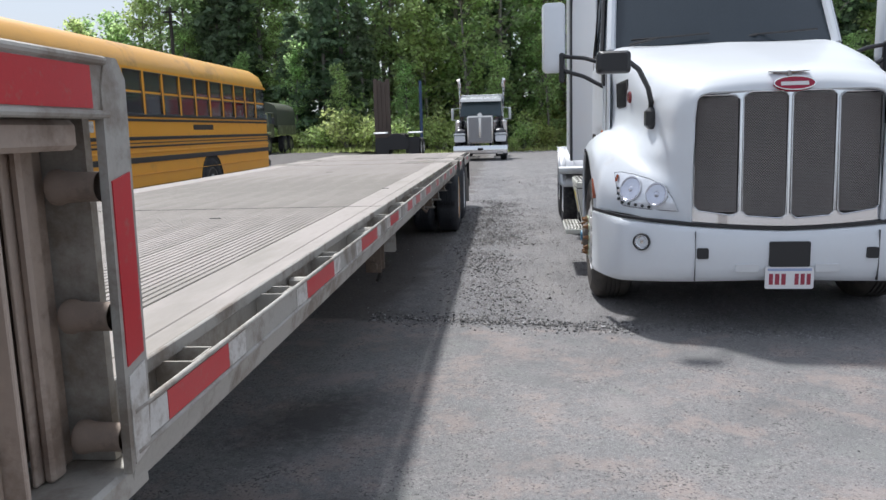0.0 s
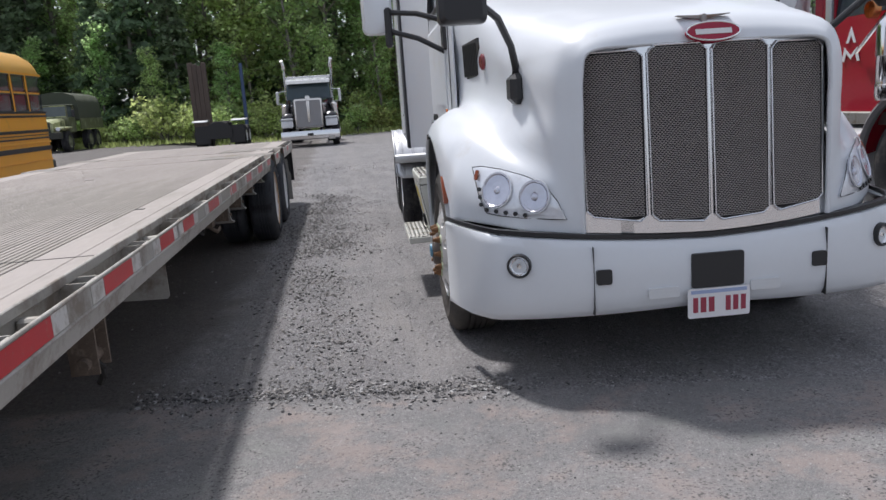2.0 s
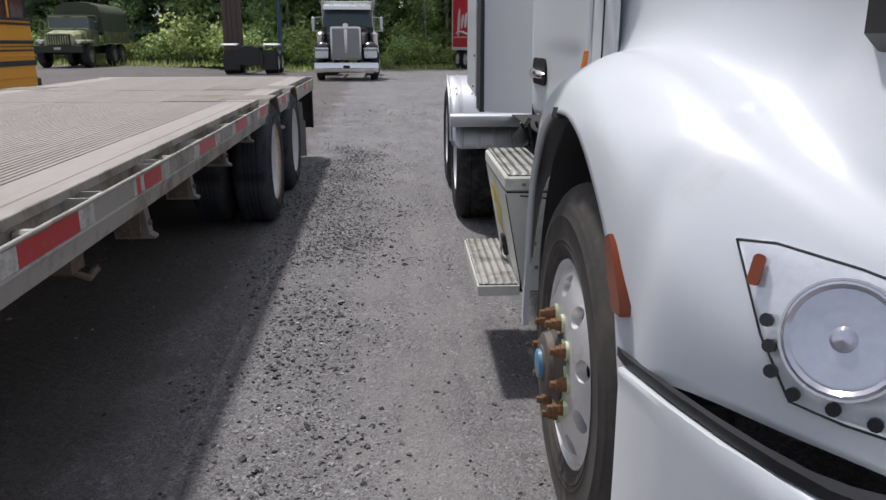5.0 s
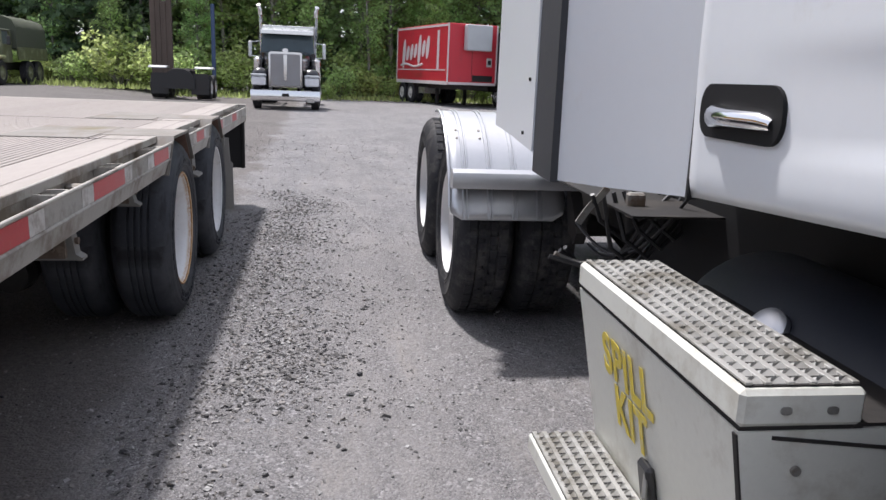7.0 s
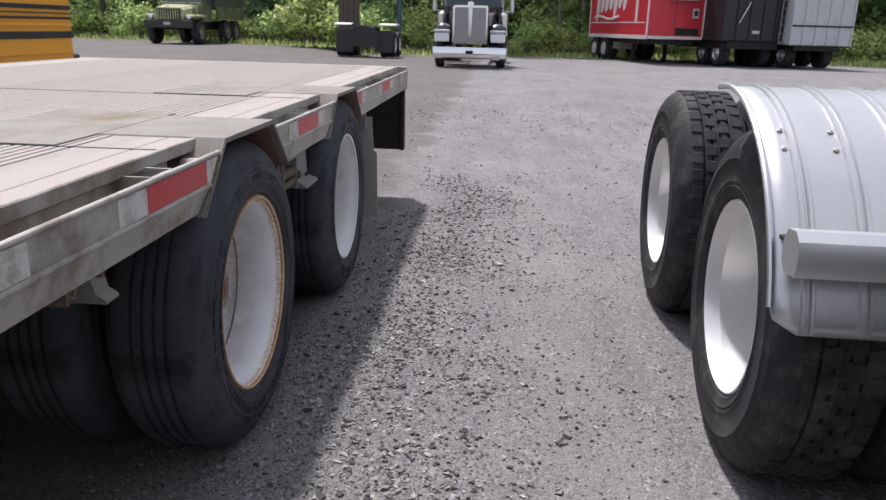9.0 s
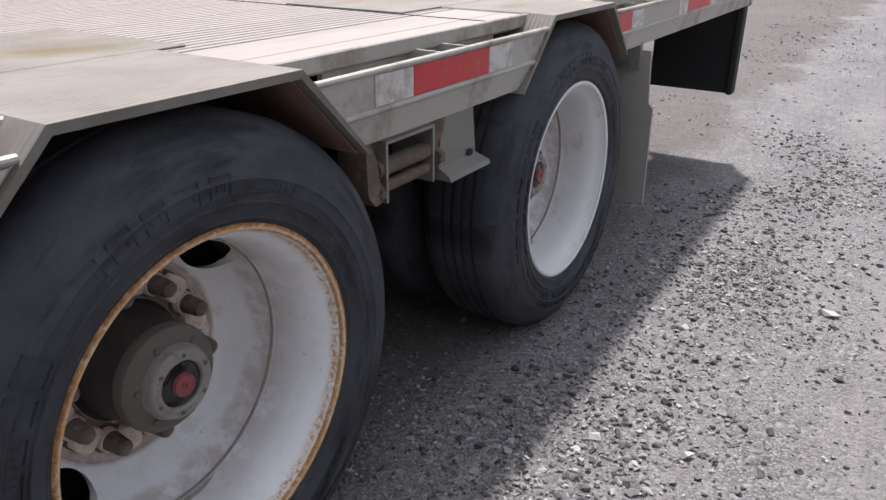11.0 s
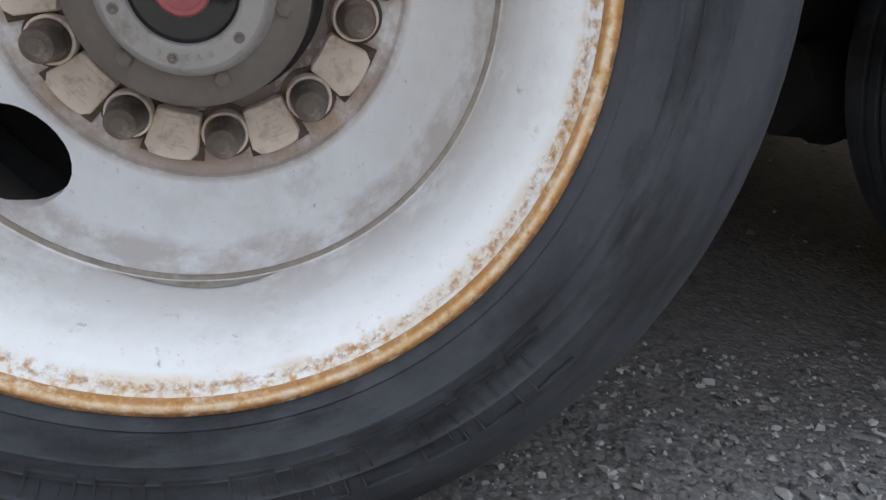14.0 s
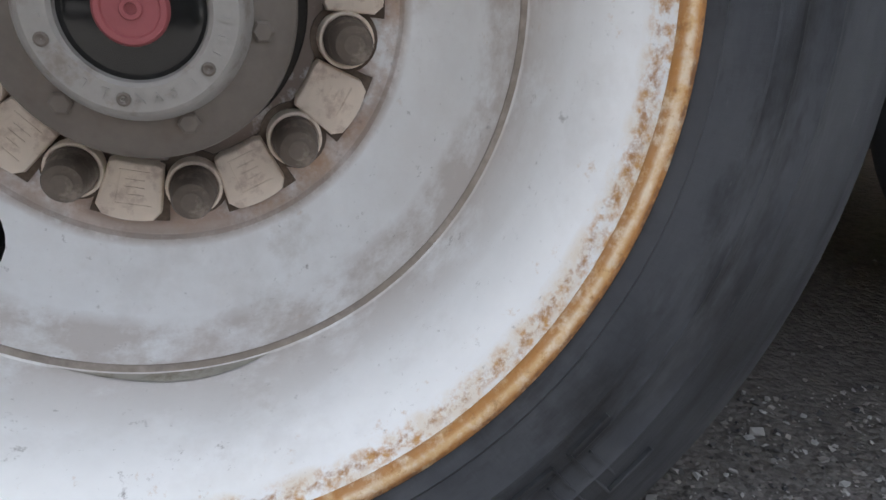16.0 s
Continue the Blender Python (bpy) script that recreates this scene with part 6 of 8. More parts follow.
for z, hx, y0, y1 in ((2.95, 0.96, 2.26, 3.05), (3.05, 0.97, 2.30, 3.05), (3.25, 0.95, 2.45, 3.05), (3.55, 0.92, 2.75, 3.05), (3.75, 0.88, 3.0, 3.4)):
    roof.append([(x, y, z) for x, y in plan(hx, y0, y1, 0.16, 0.14)])
part("roof", Shape().rings(roof), WHITE, truck, smooth=40)
for sx in (-1, 1):
    part("windscreen_pillar", Shape().tube([(sx * 0.945, 1.90, 2.05), (sx * 0.91, 2.17, 2.55), (sx * 0.875, 2.43, 2.97)], 0.04, 8), WHITE, truck)
    part("door_post", Shape().box(sx * 0.975 - 0.03, sx * 0.975 + 0.03, 2.84, 3.0, 2.0, 3.0, 0.01), WHITE, truck)
    part("window_frame", Shape().tube([(sx * 1.012, 2.0, 2.06), (sx * 1.012, 2.82, 2.06), (sx * 0.96, 2.82, 2.92), (sx * 0.95, 2.45, 2.92), (sx * 1.012, 2.0, 2.06)], 0.02, 6), PLASTIC, truck)
    part("door_seam", Shape().box(sx * 1.006 - 0.008, sx * 1.006 + 0.014, 2.918, 2.929, 1.06, 2.06), PLASTIC, truck)
    hnd = part("door_handle", Shape().prism(rounded(2.55, 2.875, 1.212, 1.325, 0.045), sx * 1.003, sx * 1.026, "x"), RECESS, truck, "black recess with a chrome pull")
    part("pull", Shape().tube([(sx * 1.022, 2.585, 1.252), (sx * 1.032, 2.61, 1.258), (sx * 1.033, 2.72, 1.258), (sx * 1.030, 2.79, 1.258), (sx * 1.022, 2.815, 1.262)], [0.012, 0.018, 0.019, 0.026, 0.020], 12), CHROME, hnd)
    rows = []
    for i in range(41):
        row = []
        for k in range(31):
            y = 1.775 + 1.140 * k / 30
            sill = 1.067 + 0.062 * (2.915 - y)
            z = sill + (1.95 - sill) * i / 40
            fade = max(0.0, min(1.0, (2.68 - y) / 0.60)) ** 0.8 * max(0.0, min(1.0, (y - 1.84) / 0.16))
            low, high = 1.186 + 0.070 * (2.60 - y), 1.400
            up = min(1.0, max(0.0, (z - low) / 0.022))
            down = min(1.0, max(0.0, (high - z) / 0.055))
            row.append((sx * (1.012 + 0.011 * min(1, (z - 1.0) / 0.4) - 0.011 * fade * up * down - 0.010 * max(0, 1 - (z - sill) / 0.035)), y, z))
        rows.append(row)
    part("door_skin", Shape().sheet(rows), WHITE, truck, "white door skin with a scooped crease", smooth=60, thick=0.006)
    cp = [[(sx * (0.984 + 0.034 * k / 8), 1.600 + 0.171 * k / 8, 1.25 + 0.69 * i / 12) for k in range(9)] for i in range(13)]
    part("cowl_panel", Shape().sheet(cp), WHITE, truck, smooth=60, thick=0.006)
    part("cowl_seam", Shape().tube([(sx * 1.003, 1.694, 1.25), (sx * 1.0035, 1.690, 1.60), (sx * 1.003, 1.686, 1.94)], 0.0035, 5), PLASTIC, truck)
    part("cowl_lamp", Shape().prism([(1.866, 1.266), (1.852, 1.263), (1.798, 1.338), (1.790, 1.364), (1.802, 1.366), (1.832, 1.322)], sx * 1.008, sx * 1.034, "x"), AMBER, truck, "slanted amber cowl lamp")
for x0, x1 in ((-0.78, -0.15), (0.05, 0.72)):
    w = Shape().tube([(x0, 1.83, 2.135), (0.5 * (x0 + x1), 1.74, 2.14), (x1, 1.72, 2.155)], 0.009, 6)
    w.tube([(x0 - 0.02, 1.80, 2.09), (x0 + 0.2, 1.75, 2.135)], 0.012, 6)
    part("wiper", w, PLASTIC, truck)

# sleeper and side fairings
sl = []
for y, hx, zb in ((2.915, 1.0, 1.065), (3.05, 1.05, 1.055), (3.22, 1.13, 1.045), (3.37, 1.205, 1.04)):
    sl.append([(-hx, y, zb), (-hx, y, 2.6), (-hx * 0.97, y, 3.4), (-0.8, y, 3.8), (0.8, y, 3.8), (hx * 0.97, y, 3.4), (hx, y, 2.6), (hx, y, zb)])
part("sleeper", Shape().rings(sl), WHITE, truck, "white sleeper sides that flare outward", smooth=25)
part("sleeper_back", Shape().box(-1.05, 1.05, 3.37, 3.62, 1.05, 3.75, 0.02), WHITE, truck)
for sx in (-1, 1):
    part("fairing_strip", Shape().prism([(3.360, 1.035), (3.575, 1.04), (3.600, 3.5), (3.385, 3.5)], sx * 1.195, sx * 1.222, "x"), mat("charcoal_rubber", (0.035, 0.036, 0.042), rough=0.65, var=0.2), truck, "charcoal rubber fairing strip")
    part("side_fairing", Shape().prism([(3.578, 1.10), (3.86, 1.125), (4.17, 1.145), (4.19, 3.45), (3.602, 3.5)], sx * 1.19, sx * 1.228, "x"), WHITE, truck, "white side fairing panel")
    for z, yb in ((1.25, 3.70), (1.42, 3.64)):
        part("fairing_bolt", Shape().turned([(-0.004, 0.006), (0.004, 0.006), (0.005, 0.0)], c=(sx * 1.23, yb, z - 0.1), n=10, axis="x"), DARK, truck)

# frame, tank and underside
for sx in (-1, 1):
    part("frame_rail", Shape().box(sx * 0.43 - 0.04, sx * 0.43 + 0.04, 0.5, 7.7, 0.62, 0.89, 0.006), DARK, truck)
    part("fuel_tank", Shape().turned([(2.1, 0.20), (2.12, 0.24), (2.15, 0.25), (3.05, 0.25), (3.08, 0.24), (3.1, 0.20), (3.1, 0.0)], c=(sx * 0.70, 0, 0.66), n=40, axis="y", cap0=True), mat("dark_tank", (0.018, 0.021, 0.030), rough=0.6, metal=0.0), truck, "dark blue-grey cylindrical fuel tank")
# unseen black panels, added to stand for the dark under the cab
for sx in (-1, 1):
    part("chassis_shield", Shape().box(sx * 0.53 - 0.006, sx * 0.53 + 0.006, 2.06, 4.30, 0.42, 1.12), RECESS, truck, "added black panel for the dark under the cab")
# unseen black sheet, added to close off light below the cab
part("cab_floor", Shape().box(-0.975, 0.975, 2.06, 3.55, 1.128, 1.15), RECESS, truck)
for yy in (3.9, 4.3, 4.7):
    part("cross_tube", Shape().rod((-0.45, yy, 0.75), (0.45, yy, 0.75), 0.05, n=10), DARK, truck)
part("engine_block", Shape().box(-0.38, 0.38, 0.75, 1.95, 0.55, 1.35, 0.05).box(-0.6, 0.6, 0.4, 0.6, 0.55, 1.5, 0.02).box(-0.25, 0.25, 1.95, 3.2, 0.5, 0.85, 0.05), DARK, truck)
part("firewall", Shape().box(-0.92, 0.92, 1.98, 2.04, 0.75, 1.95).box(-0.95, 0.95, 2.0, 2.05, 0.55, 1.12), DARK, truck)
part("front_axle", Shape().box(-0.85, 0.85, 1.22, 1.36, 0.36, 0.48, 0.02), DARK, truck)
for k, (a, b, r) in enumerate((((-0.55, 4.05, 1.0), (-0.62, 4.75, 0.55), 0.014), ((-0.50, 4.0, 1.05), (-0.7, 4.45, 0.62), 0.016), ((-0.6, 3.75, 0.95), (-0.8, 4.4, 0.72), 0.012), ((-0.35, 3.7, 1.0), (-0.55, 4.6, 0.85), 0.018))):
    pts = [Vector(a).lerp(Vector(b), i / 8) + Vector((0, 0, -0.18 * math.sin(math.pi * i / 8))) for i in range(9)]
    part("air_hose", Shape().tube(pts, 0.55 * r, 8), PLASTIC, truck)

# step box on the side
TREAD = mat("grip_strut_aluminium", (0.50, 0.49, 0.46), rough=0.45, metal=0.5, var=0.16, fine=70, bump=0.1, dirt=(0.20, 0.18, 0.14), amount=0.4, dirt_scale=6)
box_m = Matrix.Translation((-1.22, 2.23, 0.012))
tilt = Matrix.Translation((0, 0, 0.805)) @ Matrix.Rotation(radians(-10.5), 4, "Y") @ Matrix.Translation((0, 0, -0.805))
tb = part("step_box", Shape().rings([[(0.0, y, 0.805), (0.40, y, 0.805), (0.40, y, 0.40), (0.081, y, 0.40), (0.075, y, 0.405)] for y in (0.0, 0.79)]), CREAM, truck, "dusty cream tool box with yellow lettering")
tb.matrix_basis = box_m
part("lid", Shape().box(-0.004, 0.20, -0.004, 0.794, 0.812, 0.872, 0.008), CREAM, tb, "dusty box lid")
part("lid_gap", Shape().box(0.003, 0.38, 0.004, 0.786, 0.803, 0.814), DARK, tb)
part("back_shelf", Shape().box(0.202, 0.42, 0.004, 0.786, 0.78, 0.812, 0.004), CREAM, tb)


def grip(x0, x1, y0, y1, z, rows, cols, parent):
    """A serrated walking surface: edge ribs and rows of raised teeth over dark slots."""
    part("tread", Shape().box(x0, x1, y0, y1, z, z + 0.003), DARK, parent)
    dx, dy = (x1 - x0) / rows, (y1 - y0) / cols
    ribs, t = Shape(), Shape()
    for i in range(rows + 1):
        c = min(max(x0 + i * dx, x0 + 0.006), x1 - 0.006)
        ribs.box(c - 0.006, c + 0.006, y0, y1, z + 0.003, z + 0.008, 0.001)
    part("ribs", ribs, TREAD, parent)
    for i in range(rows):
        for j in range(cols):
            cx, cy = x0 + (i + 0.5) * dx, y0 + (j + 0.5) * dy
            w = 0.5 * dx - 0.004
            t.add([(cx - w, cy - 0.30 * dy, z + 0.003), (cx + w, cy - 0.30 * dy, z + 0.003), (cx + w, cy + 0.30 * dy, z + 0.003), (cx - w, cy + 0.30 * dy, z + 0.003),
                   (cx - 0.6 * w, cy - 0.1 * dy, z + 0.011), (cx + 0.6 * w, cy + 0.1 * dy, z + 0.011)], [(0, 1, 5, 4), (1, 2, 5), (2, 3, 4, 5), (3, 0, 4)])
    tagged(part("teeth", t, TREAD, parent, smooth=0), kind="stuff")


grip(0.008, 0.192, 0.01, 0.78, 0.872, 5, 26, tb)
for i in range(2):
    part("lid_hole", Shape().prism(rounded(0.060 + 0.075 * i, 0.078 + 0.075 * i, 0.834, 0.846, 0.005), -0.0065, -0.003), STEEL, tb)
part("edge_gap", Shape().box(-0.003, 0.0012, 0.002, 0.014, 0.41, 0.80), DARK, tb).matrix_basis = tilt
for x, z in ((0.10, 0.74), (0.12, 0.60), (0.13, 0.50)):
    part("rivet", Shape().turned([(-0.004, 0.008), (0.002, 0.008)], c=(x, -0.002, z), n=10, axis="y", cap0=True), STEEL, tb)
part("front_seam", Shape().prism([(0.055, 0.798), (0.30, 0.772), (0.30, 0.766), (0.055, 0.792)], -0.0022, 0.001), DARK, tb)
part("latch", Shape().box(-0.02, 0.0, 0.36, 0.42, 0.44, 0.54, 0.008), PLASTIC, tb).matrix_basis = tilt
part("latch_hook", Shape().tube([(-0.012, 0.38, 0.53), (-0.03, 0.36, 0.48), (-0.03, 0.35, 0.44), (-0.012, 0.37, 0.42)], 0.006, 6), STEEL, tb).matrix_basis = tilt
YELLOW = mat("yellow_stencil_paint", (0.72, 0.56, 0.06), rough=0.6, var=0.15, fine=90, dirt=(0.6, 0.58, 0.45), amount=0.3, dirt_scale=30)
for word, z, y in (("SPILL", 0.655, 0.63), ("KIT", 0.545, 0.575)):
    cu = bpy.data.curves.new("stencil", "FONT")
    cu.body, cu.size, cu.extrude, cu.space_character, cu.offset = word, 0.135, 0.0006, 1.08, 0.004
    tmp = new("stencil", cu)
    bpy.context.view_layer.update()
    me = bpy.data.meshes.new_from_object(tmp.evaluated_get(bpy.context.evaluated_depsgraph_get()))
    bpy.data.objects.remove(tmp)
    me.materials.clear()
    me.materials.append(YELLOW)
    wd = part("stencil", me, None, tb, "yellow stencilled word " + word)
    wd.matrix_basis = tilt @ Matrix.Translation((-0.0035, y, z)) @ Euler((radians(90), 0, radians(-90))).to_matrix().to_4x4() @ Matrix.Diagonal((0.9, 1, 1, 1))
st = part("step", Shape().box(-1.325, -1.150, 2.265, 3.02, 0.380, 0.425, 0.004), CREAM, truck, "aluminium grip step")
grip(-1.318, -1.157, 2.272, 3.013, 0.425, 5, 26, st)
for y in (2.4, 2.9):
    part("step_bracket", Shape().box(-1.2, -0.7, y - 0.025, y + 0.025, 0.36, 0.40), DARK, truck)

# wheels
steer_tyre = mesh_of("tyre", Shape().turned(tyre_shape(0.515, 0.285), n=88), RUBBER_DUSTY, 40)
tr_tyre = mesh_of("tyre", Shape().turned(tyre_shape(0.515, 0.285), n=88), RUBBER, 40)


DISC_ALU = mat("brushed_wheel_aluminium", (0.80, 0.79, 0.78), rough=0.42, metal=0.55, var=0.05, big=4, fine=60, bump=0.05, depth=0.001, dirt=(0.55, 0.50, 0.45), amount=0.12, dirt_scale=8)


def alu_wheel(front):
    """A forged wheel: bright disc with ten hand holes; bulged out in front, dished behind."""
    if front:
        pr = [(-0.012, 0.30), (-0.002, 0.298), (0.0, 0.293), (-0.008, 0.287), (-0.016, 0.280), (-0.012, 0.270), (0.004, 0.250), (0.020, 0.205), (0.026, 0.175), (0.026, 0.115), (-0.01, 0.115), (0.0, 0.18), (-0.03, 0.25), (-0.06, 0.27), (-0.06, 0.30), (-0.012, 0.30)]
        rad, c = 0.231, (-0.2, 0.2)
    else:
        pr = [(-0.012, 0.30), (-0.002, 0.298), (0.0, 0.293), (-0.01, 0.288), (-0.028, 0.276), (-0.045, 0.262), (-0.16, 0.258), (-0.20, 0.25), (-0.225, 0.225), (-0.235, 0.19), (-0.235, 0.11), (-0.255, 0.11), (-0.255, 0.26), (-0.20, 0.275), (-0.05, 0.275), (-0.03, 0.295), (-0.012, 0.30)]
        rad, c = 0.215, (-0.4, 0.0)
    hold = new("holder", mesh_of("wheel_disc", Shape().turned(pr, n=80).close(), DISC_ALU, 30))
    cs = Shape()
    for i in range(10):
        a = radians(36 * i + 18)
        cs.prism(ellipse(rad * math.cos(a), rad * math.sin(a), 0.030, 0.030, 18), c[0], c[1], "x")
    me = cut(hold, [cs]).data
    bpy.data.objects.remove(hold)
    me.polygons.foreach_set("use_smooth", [True] * len(me.polygons))
    me.set_sharp_from_angle(angle=radians(30))
    return me


FRONT_DISC, REAR_DISC = alu_wheel(True), alu_wheel(False)
steer_hub = mesh_of("hub", Shape().turned([(-0.02, 0.113), (0.022, 0.110), (0.034, 0.095), (0.052, 0.088), (0.056, 0.08), (0.056, 0.055), (0.061, 0.05), (0.061, 0.0)], n=40), HUBGREY, 30)
hub_cap = mesh_of("hub_cap", Shape().turned([(0.060, 0.042), (0.071, 0.04), (0.073, 0.03), (0.073, 0.0)], n=28), mat("blue_cap", (0.10, 0.28, 0.42), rough=0.4), 30)
stud = mesh_of("wheel_stud", Shape().turned([(0.008, 0.021), (0.03, 0.0205), (0.032, 0.0165), (0.044, 0.016), (0.046, 0.0115), (0.060, 0.011), (0.061, 0.0)], n=8), mat("rusted_stud", (0.22, 0.11, 0.05), rough=0.8, var=0.3, fine=120, bump=0.3), 30)
tell = mesh_of("nut_indicator", Shape().turned([(0.010, 0.027), (0.018, 0.027), (0.018, 0.021), (0.010, 0.021), (0.010, 0.027)], n=16).box(0.010, 0.018, -0.006, 0.006, 0.024, 0.05), mat("pale_green_plastic", (0.55, 0.62, 0.42), rough=0.5), 30)
for sx in (-1, 1):
    flip = Matrix.Identity(4) if sx > 0 else Matrix.Rotation(math.pi, 4, "Z")
    w = part("steer_wheel", steer_tyre, None, truck, "black tyre on a bright aluminium wheel")
    w.matrix_basis = Matrix.Translation((sx * 1.155, 1.30, 0.505)) @ flip
    part("wheel_disc", FRONT_DISC, None, w, "polished aluminium disc with hand holes")
    part("hub", steer_hub, None, w).matrix_basis = Matrix.Translation((0.016, 0, 0))
    part("brake_drum", Shape().turned([(-0.11, 0.0), (-0.11, 0.255), (-0.20, 0.262)], n=40), PLASTIC, w)
    part("hub_cap", hub_cap, None, w).matrix_basis = Matrix.Translation((0.016, 0, 0))
    for i in range(10):
        a = radians(36 * i)
        part("wheel_stud", stud, None, w).matrix_basis = Matrix.Translation((0.016, 0.1429 * math.cos(a), 0.1429 * math.sin(a)))
        part("nut_indicator", tell, None, w).matrix_basis = Matrix.Translation((0.016, 0.1429 * math.cos(a), 0.1429 * math.sin(a))) @ Matrix.Rotation(radians(40 + 36 * i), 4, "X")
lug = Shape()
LUG_N = 44
for k in range(LUG_N):
    for j in range(4):
        a = 2 * math.pi * (k + 0.5 * (j % 2)) / LUG_N
        m = Matrix.Rotation(a, 4, "X")
        x0 = -0.045 - 0.055 * j
        lug.box(x0 - 0.044, x0 + 0.0, -0.026, 0.026, 0.505, 0.520, 0.004, m=m)
drive_tread = mesh_of("tread", lug, RUBBER, 30)
for ya in (5.52, 6.88):
    part("drive_axle", Shape().rod((-0.9, ya, 0.505), (0.9, ya, 0.505), 0.075, n=14).turned([(-0.2, 0.12), (-0.1, 0.22), (0.1, 0.22), (0.2, 0.12)], c=(0, ya, 0.52), n=20), DARK, truck)
    for sx in (-1, 1):
        flip = Matrix.Identity(4) if sx > 0 else Matrix.Rotation(math.pi, 4, "Z")
        w = part("drive_wheel", tr_tyre, None, truck, "dual black tyres with blocky tread and pale wheel")
        w.matrix_basis = Matrix.Translation((sx * 1.215, ya, 0.505)) @ flip
        part("wheel_disc", REAR_DISC, None, w)
        part("tread", drive_tread, None, w)
        inn = part("inner_tyre", tr_tyre, None, w)
        inn.matrix_basis = Matrix.Translation((-0.335, 0, 0))
        part("inner_tread", drive_tread, None, w).matrix_basis = Matrix.Translation((-0.335, 0, 0))
        part("hub", hub_mesh, None, w).matrix_basis = Matrix.Translation((0.02, 0, 0))
# ribbed quarter fenders over the front drive tyres
for sx in (-1, 1):
    inner, outer = sx * 0.705, sx * 1.290

    def over(a, lift=0.0):
        return 5.52 + (0.63 + lift) * math.cos(radians(a)), 0.505 + (0.63 + lift) * math.sin(radians(a))
    q = Shape()
    rows = []
    for i in range(31):
        a = 80 + 88.5 * i / 30
        y, z = over(a)
        near = max(0.0, (a - 162.5) / 6.0)
        trim = 0.062 * (1 - math.sqrt(max(0.0, 1 - min(1.0, near) ** 2)))
        x0, x1 = inner + sx * trim, outer - sx * trim
        rows.append([(x0 + (x1 - x0) * j / 12, y, z) for j in range(13)])
    qf = part("quarter_fender", q.sheet(rows), BRIGHT, truck, "ribbed bright aluminium quarter fender", smooth=60, thick=0.006)
    part("rolled_edge", Shape().tube([(outer, *over(80 + 83 * i / 20)) for i in range(21)], 0.008, 8), BRIGHT, qf)
    for j in range(4):
        x = sx * (1.208 - 0.125 * j)
        for dx in (-0.010, 0.010):
            part("rib", Shape().tube([(x + dx, *over(80 + 88 * i / 16, 0.002)) for i in range(17)], 0.0065, 6), BRIGHT, qf)
    for x in (1.235, 1.115):
        for a in (120, 126):
            y, z = over(a)
            part("rivet", Shape().turned([(-0.004, 0.008), (0.004, 0.007), (0.006, 0.0)], c=(0, 0, 0), n=10, axis="z"), STEEL, qf).matrix_basis = Matrix.Translation((sx * x, y, z)) @ Matrix.Rotation(radians(a - 90), 4, "X")
    bar = [(4.775, 0.805), (4.840, 0.800), (4.862, 0.818), (4.866, 0.862), (4.845, 0.892), (4.800, 0.897), (4.776, 0.880), (4.766, 0.845)]
    part("fender_bar", Shape().prism(bar, *sorted((sx * 0.35, sx * 1.300)), "x"), BRIGHT, truck, "rolled aluminium fender bar", smooth=30)
    # added strip that stops the sun between bar and fender
    part("bar_web", Shape().box(*sorted((sx * 0.36, sx * 1.27)), 4.850, 4.990, 0.835, 0.842), DARK, truck)
    part("bar_bracket", Shape().prism([(4.80, 0.80), (4.86, 0.80), (4.80, 0.60), (4.70, 0.56), (4.66, 0.62)], *sorted((sx * 0.66, sx * 0.715)), "x"), DARK, truck)
part("fifth_wheel", Shape().prism(rounded(-0.45, 0.45, 5.7, 6.6, 0.2), 0.98, 1.03, "z"), DARK, truck)
# deck sized to block the sun behind the sleeper
part("deck_plate", Shape().box(-0.86, 0.86, 3.62, 4.76, 0.885, 0.893), DARK, truck)

# unseen dark boxes, added to keep sun strips off the ground below the frame
part("frame_tray", Shape().box(-0.38, 0.38, 4.96, 7.6, 0.60, 0.66, 0.01), DARK, truck)
for sx in (-1, 1):
    part("air_spring_beam", Shape().box(sx * 0.64 - 0.16, sx * 0.64 + 0.16, 5.15, 7.25, 0.56, 0.64, 0.02), DARK, truck)

# loose gear behind the sleeper and the tank's cap
part("tank_cap", Shape().turned([(-0.02, 0.040), (0.020, 0.040), (0.021, 0.047), (0.034, 0.047), (0.035, 0.040), (0.045, 0.040), (0.046, 0.047), (0.062, 0.046), (0.068, 0.036), (0.068, 0.0)], n=24, axis="z"), BRIGHT, truck, "pale grey fuel cap").matrix_basis = pose(-0.868, 2.70, 0.79, 12, -52, 0)
part("hanging_strap", Shape().rings([[(x, 3.84 + d, z), (x + 0.022, 3.84 + d, z - 0.012), (x + 0.022, 3.846 + d, z - 0.012), (x, 3.846 + d, z)] for x, z, d in ((-0.985, 0.83, 0.0), (-0.945, 0.885, 0.012), (-0.91, 0.925, 0.006), (-0.885, 0.96, 0.0))]), STEEL, truck, "pale webbing strap")
part("valve_bracket", Shape().box(-0.80, -0.735, 3.82, 3.86, 0.85, 0.94, 0.008), STEEL, truck)
for k in range(5):
    x0, drop = -0.93 + 0.05 * k, 0.10 + 0.035 * ((k * 7) % 4)
    part("air_hose", Shape().tube([(x0, 3.84 + 0.03 * k, 0.93), (x0 + 0.05, 3.88, 0.93 - drop), (x0 + 0.16, 3.92, 0.90 - drop - 0.05), (x0 + 0.28, 3.95, 0.90 - 0.5 * drop), (x0 + 0.36, 3.98, 0.92)], 0.009, 6), PLASTIC, truck)
